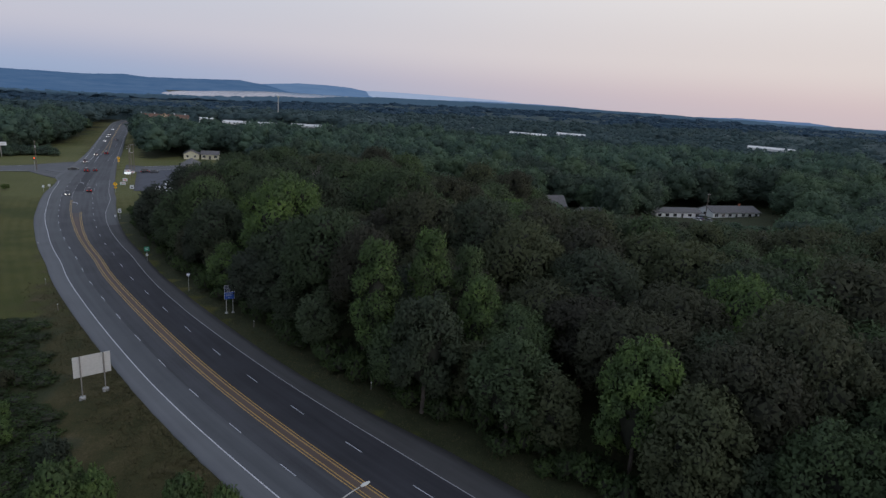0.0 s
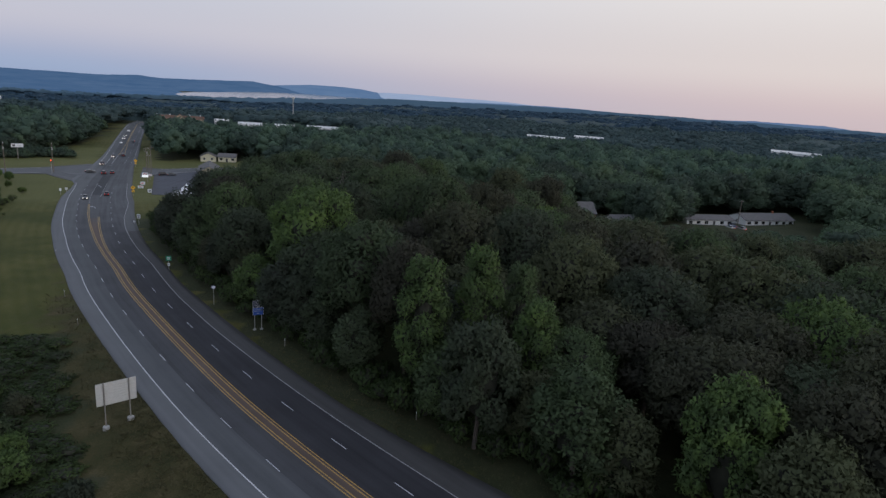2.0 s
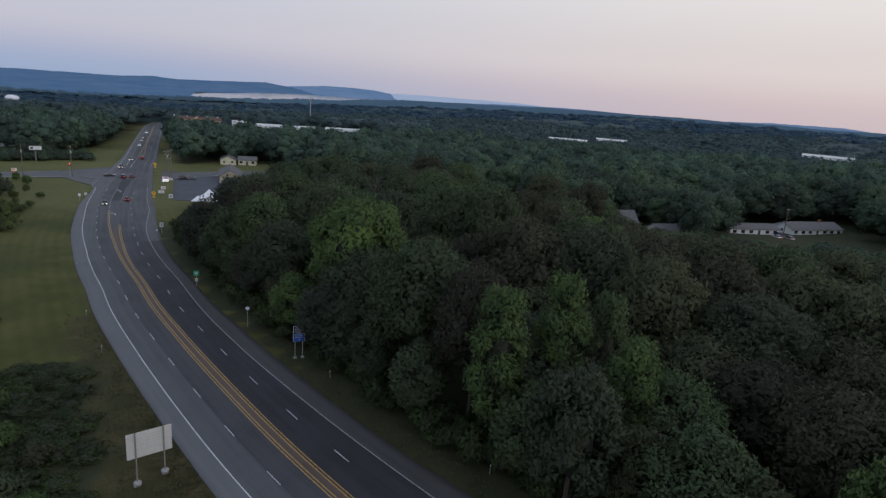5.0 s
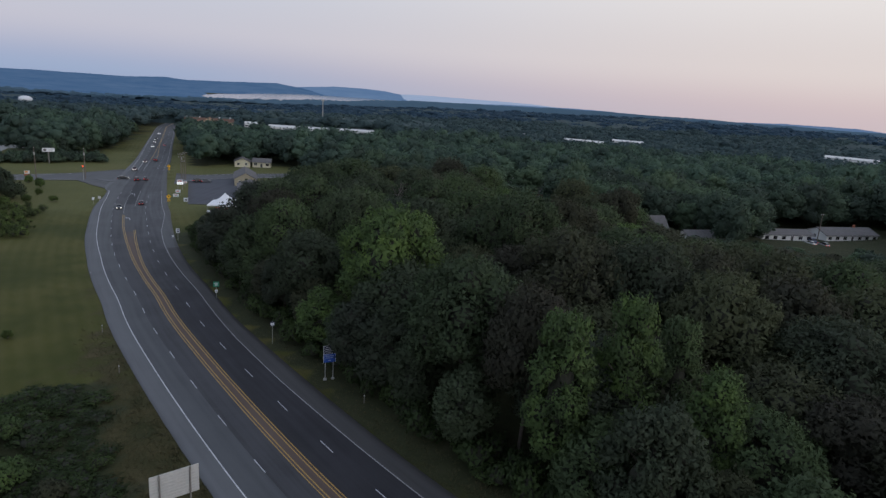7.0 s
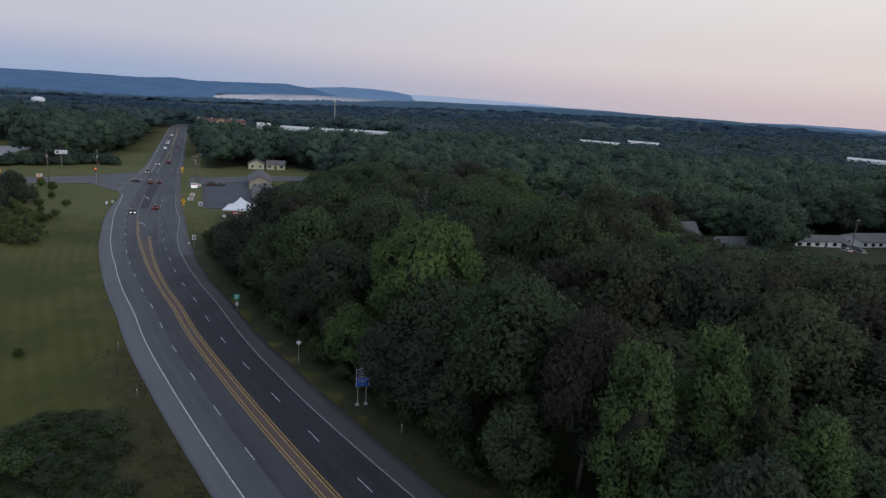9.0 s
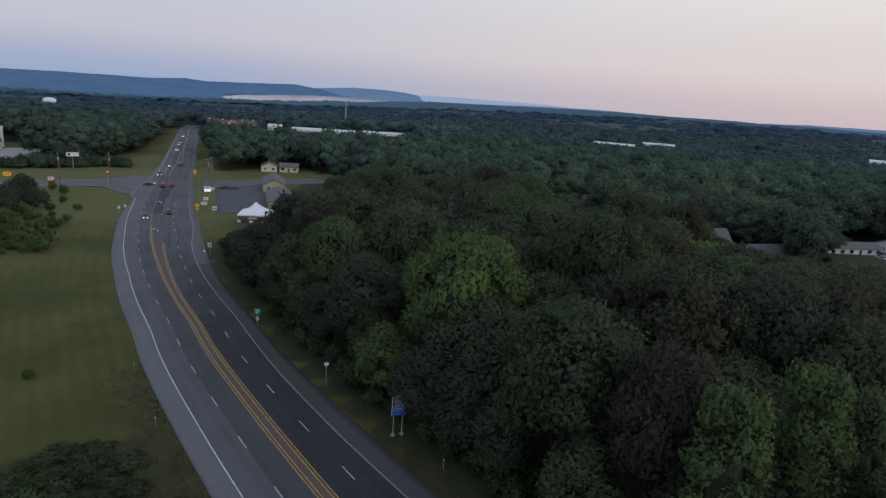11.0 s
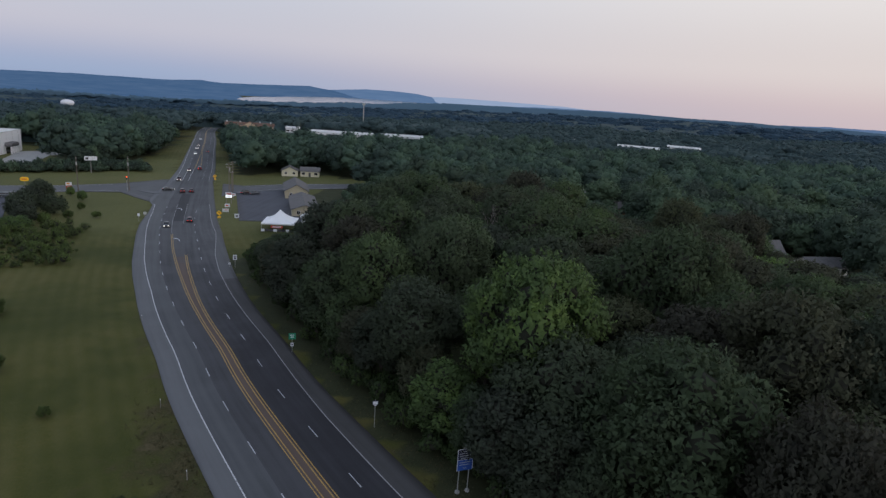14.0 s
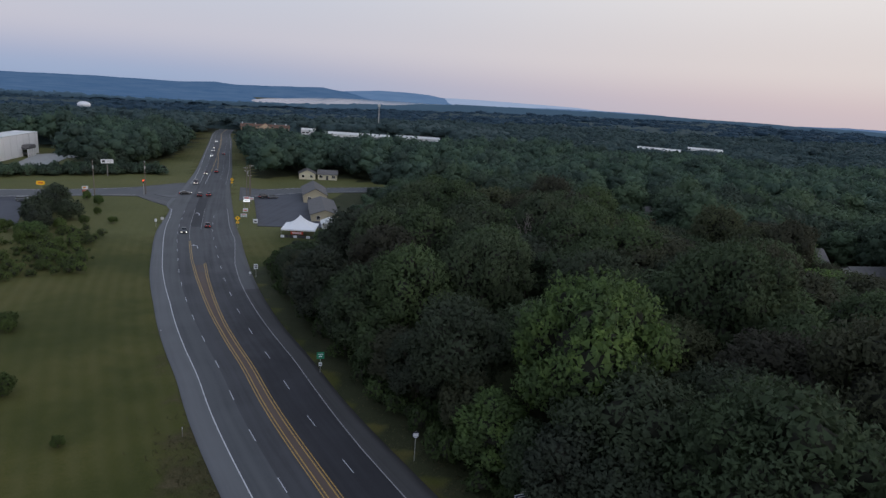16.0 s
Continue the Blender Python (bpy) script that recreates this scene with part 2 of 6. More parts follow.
def ground_material():
    k = Nodes("ground_cover")
    big, mid, fine = k.noise(0.03, 4, 0.6), k.noise(0.25, 4, 0.6), k.noise(4.0, 4, 0.7)
    grass = k.ramp(k.maths("ADD", k.maths("MULTIPLY", big, 0.68), k.maths("ADD", k.maths("MULTIPLY", mid, 0.12), k.maths("MULTIPLY", fine, 0.2))),
                   [(0.40, (0.043, 0.052, 0.010)), (0.5, (0.069, 0.072, 0.016)), (0.60, (0.106, 0.094, 0.028))])
    # mowing stripes that run with the road
    stripe = k.maths("SINE", k.maths("ADD", k.maths("MULTIPLY", k.attr("off"), 2.5), k.maths("MULTIPLY", big, 5.0)))
    mown = k.ramp(big, [(0.40, 0.04), (0.62, 0.22)])
    grass = k.mix(k.maths("MULTIPLY", k.maths("ADD", stripe, 1.0), mown), grass, (0.112, 0.108, 0.042))
    dry = k.maths("ADD", k.attr("hay"), k.maths("MULTIPLY", k.maths("SUBTRACT", big, 0.5), 0.9))
    grass = k.mix(k.ramp(dry, [(0.3, 0.0), (0.8, 0.62)]), grass, (0.120, 0.124, 0.048))
    weeds = k.ramp(k.maths("ADD", k.maths("MULTIPLY", mid, 0.55), k.maths("MULTIPLY", fine, 0.45)), [(0.38, (0.030, 0.035, 0.012)), (0.54, (0.056, 0.049, 0.019)), (0.68, (0.100, 0.082, 0.044))])
    litter = k.ramp(k.maths("ADD", k.maths("MULTIPLY", mid, 0.5), k.maths("MULTIPLY", fine, 0.5)), [(0.35, (0.024, 0.030, 0.013)), (0.52, (0.038, 0.044, 0.019)), (0.68, (0.058, 0.054, 0.031))])
    edge = k.maths("ADD", k.attr("verge"), k.maths("MULTIPLY", k.maths("SUBTRACT", mid, 0.5), 1.1))
    col = k.mix(k.ramp(edge, [(0.38, 0.0), (0.62, 1.0)]), grass, weeds)
    wood = k.maths("ADD", k.attr("wood"), k.maths("MULTIPLY", k.maths("SUBTRACT", mid, 0.5), 0.8))
    col = k.mix(k.ramp(wood, [(0.4, 0.0), (0.6, 1.0)]), col, litter)
    k.bump(fine, 0.8, 0.15)
    return k.done(col, 0.9, 0.0, 0.2)


M["ground"] = ground_material()


# far land and woods: distance haze put into a blue colour that also glows
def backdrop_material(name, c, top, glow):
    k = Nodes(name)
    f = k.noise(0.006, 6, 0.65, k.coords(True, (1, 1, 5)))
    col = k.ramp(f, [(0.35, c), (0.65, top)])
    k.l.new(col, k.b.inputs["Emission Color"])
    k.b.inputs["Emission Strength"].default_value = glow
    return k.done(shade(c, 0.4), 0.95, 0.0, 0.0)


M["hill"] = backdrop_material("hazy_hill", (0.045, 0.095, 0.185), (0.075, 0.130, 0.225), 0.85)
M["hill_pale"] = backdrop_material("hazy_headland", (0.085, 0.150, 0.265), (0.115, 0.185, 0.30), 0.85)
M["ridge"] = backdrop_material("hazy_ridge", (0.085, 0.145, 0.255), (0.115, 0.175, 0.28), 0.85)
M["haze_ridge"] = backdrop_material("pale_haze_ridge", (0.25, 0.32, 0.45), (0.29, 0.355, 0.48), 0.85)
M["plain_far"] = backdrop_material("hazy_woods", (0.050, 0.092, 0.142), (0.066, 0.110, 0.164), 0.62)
kw = Nodes("lake_water")
kw.bump(kw.noise(0.05, 3, 0.6), 0.05, 0.3)
M["water"] = kw.done((0.05, 0.07, 0.09), 0.12)

M["white"] = plain("white_paint", (0.78, 0.78, 0.78), 0.55, vary=0.12)
M["canvas"] = plain("white_canvas", (0.80, 0.81, 0.83), 0.6, vary=0.08)
M["cream"] = plain("cream_siding", (0.62, 0.58, 0.42), 0.7, vary=0.12)
M["tan"] = plain("tan_siding", (0.45, 0.40, 0.28), 0.75, vary=0.15)
M["lodge"] = plain("lodge_stucco", (0.56, 0.42, 0.29), 0.85, vary=0.15)
M["stucco"] = plain("orange_stucco", (0.40, 0.24, 0.16), 0.85, vary=0.15)
M["roof_grey"] = plain("grey_shingle", (0.13, 0.125, 0.125), 0.9, vary=0.3, scale=1.2)
M["roof_brown"] = plain("brown_shingle", (0.15, 0.085, 0.06), 0.9, vary=0.3, scale=1.2)
M["roof_white"] = plain("white_roof_sheet", (0.62, 0.63, 0.62), 0.7, vary=0.15, scale=0.3)
M["wall_dark"] = plain("dark_trim", (0.06, 0.06, 0.065), 0.7)
M["brick_red"] = plain("brick_red", (0.33, 0.12, 0.07), 0.85, vary=0.25)
M["alu"] = plain("aluminium_sheet", (0.52, 0.53, 0.51), 0.5, 0.0, vary=0.12)
M["steel"] = plain("galvanised_steel", (0.42, 0.42, 0.40), 0.55, 0.5, vary=0.15)
M["post_grey"] = plain("weathered_post", (0.22, 0.21, 0.19), 0.8, vary=0.2)
M["wood_pole"] = plain("wood_pole", (0.17, 0.14, 0.115), 0.9, vary=0.3)
M["sign_blue"] = plain("sign_blue", (0.02, 0.085, 0.36), 0.45, vary=0.1)
M["sign_black"] = plain("sign_dark", (0.02, 0.026, 0.055), 0.45, vary=0.1)
M["sign_white"] = plain("sign_white", (0.70, 0.72, 0.75), 0.45, vary=0.06)
M["sign_green"] = plain("sign_green", (0.01, 0.22, 0.12), 0.45, vary=0.1)
M["sign_yellow"] = plain("sign_yellow", (0.95, 0.52, 0.02), 0.45, vary=0.06)
M["sign_orange"] = plain("sign_orange", (0.75, 0.30, 0.02), 0.45, vary=0.06)
M["sign_red"] = plain("sign_red", (0.55, 0.06, 0.03), 0.45, vary=0.06)
M["lit_white"] = plain("lit_panel", (0.85, 0.88, 0.9), 0.4, vary=0.03, emit=1.0)
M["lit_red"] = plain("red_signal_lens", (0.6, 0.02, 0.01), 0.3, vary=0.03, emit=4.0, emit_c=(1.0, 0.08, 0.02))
M["tail"] = plain("tail_lens", (0.45, 0.01, 0.01), 0.3, vary=0.03, emit=1.1, emit_c=(1.0, 0.03, 0.02))
M["head"] = plain("head_lens", (0.9, 0.9, 0.85), 0.2, vary=0.02, emit=2.2, emit_c=(1.0, 0.95, 0.85))
M["tyre"] = plain("tyre", (0.02, 0.02, 0.02), 0.85)
M["rim"] = plain("rim", (0.45, 0.45, 0.46), 0.35, 0.8)
kg = Nodes("dark_glass")
M["glass"] = kg.done((0.012, 0.014, 0.018), 0.08, 0.0, 0.6)


def car_paint(name, c):
    k = Nodes(name)
    k.b.inputs["Coat Weight"].default_value = 0.7
    k.b.inputs["Coat Roughness"].default_value = 0.08
    dust = k.noise(2.0, 4, 0.6, k.coords(False))
    return k.done(k.ramp(dust, [(0.35, c), (0.75, shade(c, 1.25))]), 0.4, 0.1)


PAINTS = {n: car_paint("car_" + n, c) for n, c in dict(red=(0.17, 0.012, 0.012), black=(0.012, 0.012, 0.014), silver=(0.32, 0.33, 0.35), maroon=(0.07, 0.016, 0.018), white=(0.7, 0.7, 0.7), grey=(0.10, 0.11, 0.12), blue=(0.03, 0.05, 0.12)).items()}

# ---- the highway's line ----
LINE = [(260, -70), (160, -40), (100, -14), (60, 8), (35, 23.0), (15, 37.2), (0.4, 49.4), (-10.7, 58.8), (-20.6, 67.5), (-28.2, 74.5), (-35.6, 81.7), (-44.5, 91.0), (-55.0, 102.5),
        (-67.7, 117.2), (-75.2, 126.5), (-81.2, 134.6), (-89.5, 144.9), (-98.9, 157.5), (-110.1, 174.1), (-119.6, 189.5), (-128.6, 204.5), (-136.5, 217.8), (-144.4, 232.0), (-152.9, 249.0),
        (-162.6, 268.8), (-183.0, 312.5), (-204.5, 358.5), (-240.5, 431.5), (-272.8, 497.5), (-320.5, 591.0), (-352, 655), (-400, 760)]


def smooth_line(pts, step=2.0):
    p = np.array(pts, float)
    out = []
    for i in range(len(p) - 1):
        a, b, c, d = p[max(i - 1, 0)], p[i], p[i + 1], p[min(i + 2, len(p) - 1)]
        n = max(2, int(np.linalg.norm(c - b) / 0.5))
        t = np.linspace(0, 1, n, endpoint=False)[:, None]
        out.append(0.5 * (2 * b + (c - a) * t + (2 * a - 5 * b + 4 * c - d) * t * t + (3 * b - a - 3 * c + d) * t ** 3))
    q = np.vstack(out + [p[-1:]])
    for _ in range(60):
        q[1:-1] = 0.25 * q[:-2] + 0.5 * q[1:-1] + 0.25 * q[2:]
    s = np.r_[0, np.cumsum(np.linalg.norm(np.diff(q, axis=0), axis=1))]
    k = np.arange(0, s[-1], step)
    return np.stack([np.interp(k, s, q[:, 0]), np.interp(k, s, q[:, 1])], 1), k


CL, CS = smooth_line(LINE)
CT = np.gradient(CL, axis=0)
CT /= np.linalg.norm(CT, axis=1)[:, None]
CN = np.stack([CT[:, 1], -CT[:, 0]], 1)     # to the right of the way ahead
CY = CL[:, 1]


def lane_table(*rows):
    ys, vs = zip(*rows)
    return np.interp(CY, ys, vs)


OFF = dict(
    edge_left=lane_table((60, -10.4), (85, -10.0), (128, -10.35), (163, -10.5), (186, -11.3), (212, -11.5), (228, -11.3), (246, -10.4), (258, -10.4), (268, -13), (300, -10.4), (340, -9.4), (440, -8.6)),
    line_left=lane_table((150, -7.45), (163, -7.5), (188, -8.6), (207, -8.8), (246, -9.1), (258, -9.6), (264, -11.5), (300, -8.6), (320, -7.7)),
    dash_left=lane_table((150, -4.05), (180, -4.9), (207, -5.2), (270, -5.2), (310, -4.4)),
    yellow_left=lane_table((150, -0.75), (171, -1.05), (195, -1.85), (330, -1.85), (420, -0.3)),
    yellow_right=lane_table((150, 0.62), (171, 0.95), (195, 1.15), (233, 1.5), (330, 1.6), (420, 0.3)),
    dash_right=lane_table((60, 4.3), (80, 4.1), (95, 3.75), (120, 3.6), (165, 4.35), (206, 4.75), (270, 5.0), (310, 4.0)),
    line_right=lane_table((60, 7.6), (80, 7.2), (98, 6.6), (112, 6.6), (125, 7.1), (172, 7.5), (188, 8.1), (205, 9.8), (214, 10.6), (228, 10.2), (256, 9.4), (278, 8.0), (310, 7.0)),
    edge_right=lane_table((55, 12.2), (63, 11.2), (72, 10.3), (98, 9.8), (117, 9.6), (150, 10.1), (177, 10.9), (202, 11.8), (215, 12.5), (230, 12.2), (250, 11.5), (262, 11.2), (310, 9.0), (440, 8.2)))


def offset_of(x, y):
    """Signed distance from the highway's middle line (right is positive) and the station's y, for arrays of points."""
    x, y = np.atleast_1d(np.asarray(x, float)), np.atleast_1d(np.asarray(y, float))
    off, sy = np.empty(len(x)), np.empty(len(x))
    for i in range(0, len(x), 4000):
        d2 = (x[i:i + 4000, None] - CL[None, :, 0]) ** 2 + (y[i:i + 4000, None] - CL[None, :, 1]) ** 2
        k = d2.argmin(1)
        v = np.stack([x[i:i + 4000] - CL[k, 0], y[i:i + 4000] - CL[k, 1]], 1)
        side = np.sign((v * CN[k]).sum(1))
        off[i:i + 4000], sy[i:i + 4000] = side * np.sqrt(d2[np.arange(len(k)), k]), CY[k]
    return off, sy


def ground_z(x, y):
    """Height of the land: level by the bend, falling gently to the crossroads, rising a little to the far right, falling to the lake on the left."""
    x, y = np.asarray(x, float), np.asarray(y, float)
    p = -0.55 * x + 0.83 * y
    z = np.interp(p, [95, 110, 125, 150, 178, 206, 230, 250, 275, 300, 330], [0, -0.08, -0.35, -1.0, -1.75, -2.6, -3.55, -4.35, -4.95, -5.25, -5.3])
    z = z + 9 * np.clip((x - 140) / 260, 0, 1) ** 1.2 * np.clip((y + 50) / 250, 0, 1)
    r, az = np.hypot(x, y), np.degrees(np.arctan2(x, y))
    left = np.clip((2 - az) / 26, 0, 1) * np.clip((az + 100) / 25, 0, 1)
    drop = np.interp(r, [560, 700, 1000, 1500, 2200, 6000], [0, 5, 18, 33, 39, 41])
    z = z - left * drop
    # the highway runs on a low bank over the field by the bend
    shape = z.shape
    xf, yf, zf = np.atleast_1d(x).ravel(), np.atleast_1d(y).ravel(), np.array(np.atleast_1d(z), float).ravel()
    k = np.nonzero((xf > -150) & (xf < 60) & (yf > -30) & (yf < 150))[0]
    if len(k):
        off, sy = offset_of(xf[k], yf[k])
        f = np.clip((-12.4 - off) / 7.0, 0, 1)
        zf[k] -= 1.3 * f * f * (3 - 2 * f) * np.interp(sy, [95, 140], [1, 0])
    z = zf.reshape(shape)
    z = z - 2.4 * np.exp(-((x - 116) ** 2 + (y - 274) ** 2) / 52.0 ** 2)
    right = 1 - left
    z = z + right * np.interp(r, [900, 2500, 4300], [0, -4, -14])
    return z


def gz(x, y):
    return float(ground_z(x, y))


def fast_mesh(name, verts, quads=None, tris=None, mat=None, tone=None, normals=None):
    """A mesh from numpy arrays."""
    me = bpy.data.meshes.new(name)
    verts = np.asarray(verts, np.float32)
    nq = 0 if quads is None else len(quads)
    nt = 0 if tris is None else len(tris)
    loops = np.concatenate([np.asarray(quads, np.int32).ravel() if nq else np.zeros(0, np.int32), np.asarray(tris, np.int32).ravel() if nt else np.zeros(0, np.int32)])
    me.vertices.add(len(verts))
    me.vertices.foreach_set("co", verts.ravel())
    me.loops.add(len(loops))
    me.loops.foreach_set("vertex_index", loops)
    me.polygons.add(nq + nt)
    starts = np.concatenate([np.arange(nq) * 4, nq * 4 + np.arange(nt) * 3]).astype(np.int32)
    me.polygons.foreach_set("loop_start", starts)
    if tone is not None:
        a = me.attributes.new("tone", "FLOAT", "POINT")
        a.data.foreach_set("value", np.asarray(tone, np.float32))
    me.update(calc_edges=True)
    me.validate()
    if normals is not None:
        me.attributes.new("custom_normal", "FLOAT_VECTOR", "POINT").data.foreach_set("vector", np.asarray(normals, np.float32).ravel())
    if mat:
        me.materials.append(mat)
    return me


def part(name, bm, material, parent=None, label=""):
    me = bpy.data.meshes.new(name)
    bm.to_mesh(me)
    bm.free()
    me.materials.append(material)
    ob = new(name, me)
    if parent:
        ob.parent = parent
    if label:
        ob["label"] = label
    return ob


def thing(name, x, y, turn=0.0, z=None, label="", category="", group="", kind=""):
    ob = new(name)
    ob.empty_display_size = 0.2
    ob.matrix_basis = pose(x, y, gz(x, y) - 0.1 if z is None else z, 0, 0, turn)
    return tagged(ob, label, category, group, kind)


def box(bm, x0, y0, z0, x1, y1, z1, bevel=0.0):
    vs = [bm.verts.new(c) for c in ((x0, y0, z0), (x1, y0, z0), (x1, y1, z0), (x0, y1, z0), (x0, y0, z1), (x1, y0, z1), (x1, y1, z1), (x0, y1, z1))]
    fs = [bm.faces.new([vs[i] for i in f]) for f in ((3, 2, 1, 0), (4, 5, 6, 7), (0, 1, 5, 4), (1, 2, 6, 5), (2, 3, 7, 6), (3, 0, 4, 7))]
    if bevel:
        edges = list({e for f in fs for e in f.edges})
        bmesh.ops.bevel(bm, geom=edges, offset=bevel, segments=1, affect="EDGES")
    return bm


def boxes(*rows, bevel=0.0):
    bm = bmesh.new()
    for r in rows:
        box(bm, *r, bevel=bevel)
    return bm


def tube(bm, pts, radii, sides=8, cap=True):
    """A tapered round bar through points."""
    rings = []
    for i, p in enumerate(pts):
        p = Vector(p)
        d = (Vector(pts[min(i + 1, len(pts) - 1)]) - Vector(pts[max(i - 1, 0)])).normalized()
        a = d.orthogonal().normalized()
        b = d.cross(a)
        r = radii[i] if isinstance(radii, (list, tuple)) else radii
        rings.append([bm.verts.new(p + r * (math.cos(2 * math.pi * k / sides) * a + math.sin(2 * math.pi * k / sides) * b)) for k in range(sides)])
    for r0, r1 in zip(rings, rings[1:]):
        # match the ring starts
        s = min(range(sides), key=lambda q: (r1[q].co - r0[0].co).length)
        for k in range(sides):
            bm.faces.new((r0[k], r0[(k + 1) % sides], r1[(k + 1 + s) % sides], r1[(k + s) % sides]))
    if cap:
        bm.faces.new(rings[0][::-1])
        bm.faces.new(rings[-1])
    return bm


def bar(pts, radii, sides=8):
    return tube(bmesh.new(), pts, radii, sides)


def prism(pts, y0, y1):
    """An outline in x, z pushed along y."""
    bm = bmesh.new()
    a = [bm.verts.new((x, y0, z)) for x, z in pts]
    b = [bm.verts.new((x, y1, z)) for x, z in pts]
    bm.faces.new(a)
    bm.faces.new(b[::-1])
    for i in range(len(pts)):
        j = (i + 1) % len(pts)
        bm.faces.new((a[j], a[i], b[i], b[j]))
    bmesh.ops.recalc_face_normals(bm, faces=bm.faces)
    return bm


def on_line(y, off):
    """The point at that station's y and that offset, and the way's turn in degrees."""
    i = int(np.abs(CY - y).argmin())
    p = CL[i] + CN[i] * off
    return p[0], p[1], math.degrees(math.atan2(CT[i, 1], CT[i, 0])), i


def strip(name, left, right, mat, parent=None, lift=0.0, i0=0, i1=None, skirt=(False, False), cols=3, label=""):
    """A band of the road between two offsets, with sides that go into the ground."""
    i1 = len(CL) if i1 is None else i1
    L, R = np.broadcast_to(left, len(CL))[i0:i1], np.broadcast_to(right, len(CL))[i0:i1]
    rows = []
    cuts = [0.0] + [c / cols for c in range(1, cols)] + [1.0]
    for f in cuts:
        o = L * (1 - f) + R * f
        xy = CL[i0:i1] + CN[i0:i1] * o[:, None]
        rows.append((np.c_[xy, ground_z(xy[:, 0], xy[:, 1]) + lift], o))
    if skirt[0]:
        v, o = rows[0]
        rows.insert(0, (v - [0, 0, 0.5], o - 0.3))
    if skirt[1]:
        v, o = rows[-1]
        rows.append((v - [0, 0, 0.5], o + 0.3))
    n, m = i1 - i0, len(rows)
    verts = np.stack([r[0] for r in rows], 1).reshape(-1, 3)
    us = np.stack([r[1] for r in rows], 1).reshape(-1)
    vs = np.repeat(CS[i0:i1], m)
    a = (np.arange(n - 1)[:, None] * m + np.arange(m - 1)[None, :]).ravel()
    quads = np.stack([a, a + 1, a + 1 + m, a + m], 1)
    me = fast_mesh(name, verts, quads, None, mat)
    uv = me.uv_layers.new(name="UVMap")
    li = quads.ravel()
    uv.data.foreach_set("uv", np.stack([us[li], vs[li]], 1).astype(np.float32).ravel())
    ob = new(name, me)
    if parent:
        ob.parent = parent
    if label:
        ob["label"] = label
    return ob


def sheet(name, L, R, mat, lift=0.0, n=24, cols=6, parent=None):
    """A paved area between two lines, laid on the ground."""
    def res(p):
        p = np.array(p, float)
        s = np.r_[0, np.cumsum(np.linalg.norm(np.diff(p, axis=0), axis=1))]
        k = np.linspace(0, s[-1], n)
        return np.stack([np.interp(k, s, p[:, 0]), np.interp(k, s, p[:, 1])], 1)
    a, b = res(L), res(R)
    f = np.linspace(0, 1, cols)[None, :, None]
    xy = (a[:, None] * (1 - f) + b[:, None] * f).reshape(-1, 2)
    z = ground_z(xy[:, 0], xy[:, 1]) + lift
    i = (np.arange(n - 1)[:, None] * cols + np.arange(cols - 1)[None, :]).ravel()
    quads = np.stack([i, i + 1, i + 1 + cols, i + cols], 1)
    top = np.c_[xy, z]
    rim = np.r_[np.arange(cols), cols * np.arange(1, n) + cols - 1, (n - 1) * cols + np.arange(cols - 2, -1, -1), cols * np.arange(n - 2, 0, -1)]
    low = top[rim] - [0, 0, 0.4]
    nt, nr = len(top), len(rim)
    side = np.stack([rim, np.roll(rim, -1), nt + (np.arange(nr) + 1) % nr, nt + np.arange(nr)], 1)
    allq = np.vstack([quads, side])
    me = fast_mesh(name, np.vstack([top, low]), allq, None, mat)
    uv = me.uv_layers.new(name="UVMap")
    co = np.vstack([top, low])
    uv.data.foreach_set("uv", co[allq.ravel()][:, :2].astype(np.float32).ravel())
    ob = new(name, me)
    if parent:
        ob.parent = parent
    return ob


def inside(x, y, poly):
    x, y = np.asarray(x, float), np.asarray(y, float)
    p = np.array(poly, float)
    c = np.zeros(x.shape, bool)
    for (x0, y0), (x1, y1) in zip(p, np.roll(p, -1, 0)):
        hit = ((y0 > y) != (y1 > y)) & (x < (x1 - x0) * (y - y0) / (y1 - y0 + 1e-12) + x0)
        c ^= hit
    return c


# open places among the woods
CLEAR = [
    [(-172, 262), (-128, 215), (-106, 212), (-103, 246), (-124, 305), (-126, 345), (-128, 366), (-162, 362), (-178, 318)],     # motel lot, side street and cottage yard
    [(-150, 315), (-60, 372), (-20, 410), (-26, 422), (-70, 392), (-160, 335)],       # side street
    [(88, 258), (104, 248), (128, 252), (152, 262), (152, 288), (131, 290), (93, 275)],            # ranch houses
    [(36, 232), (52, 224), (62, 240), (46, 250)],                                      # dormer house
    [(-14, 330), (4, 326), (12, 348), (-8, 356)],                                      # white gable house
]
LEFT_WOODS = [(-1200, 1000), (-420, 760), (-356, 640), (-270, 440), (-253, 403), (-243, 362), (-240, 330), (-248, 330), (-258, 322), (-300, 372), (-335, 392), (-420, 340), (-900, 250)]
HEDGE = [(-222, 333), (-236, 314), (-258, 296), (-300, 262), (-310, 268), (-266, 306), (-240, 330)]


def thicket_edge(sy):
    """How far from the highway's middle the near thicket begins."""
    return np.interp(sy, [60, 73, 87, 92, 103], [-22.5, -21.0, -17.8, -16.6, -14.6])




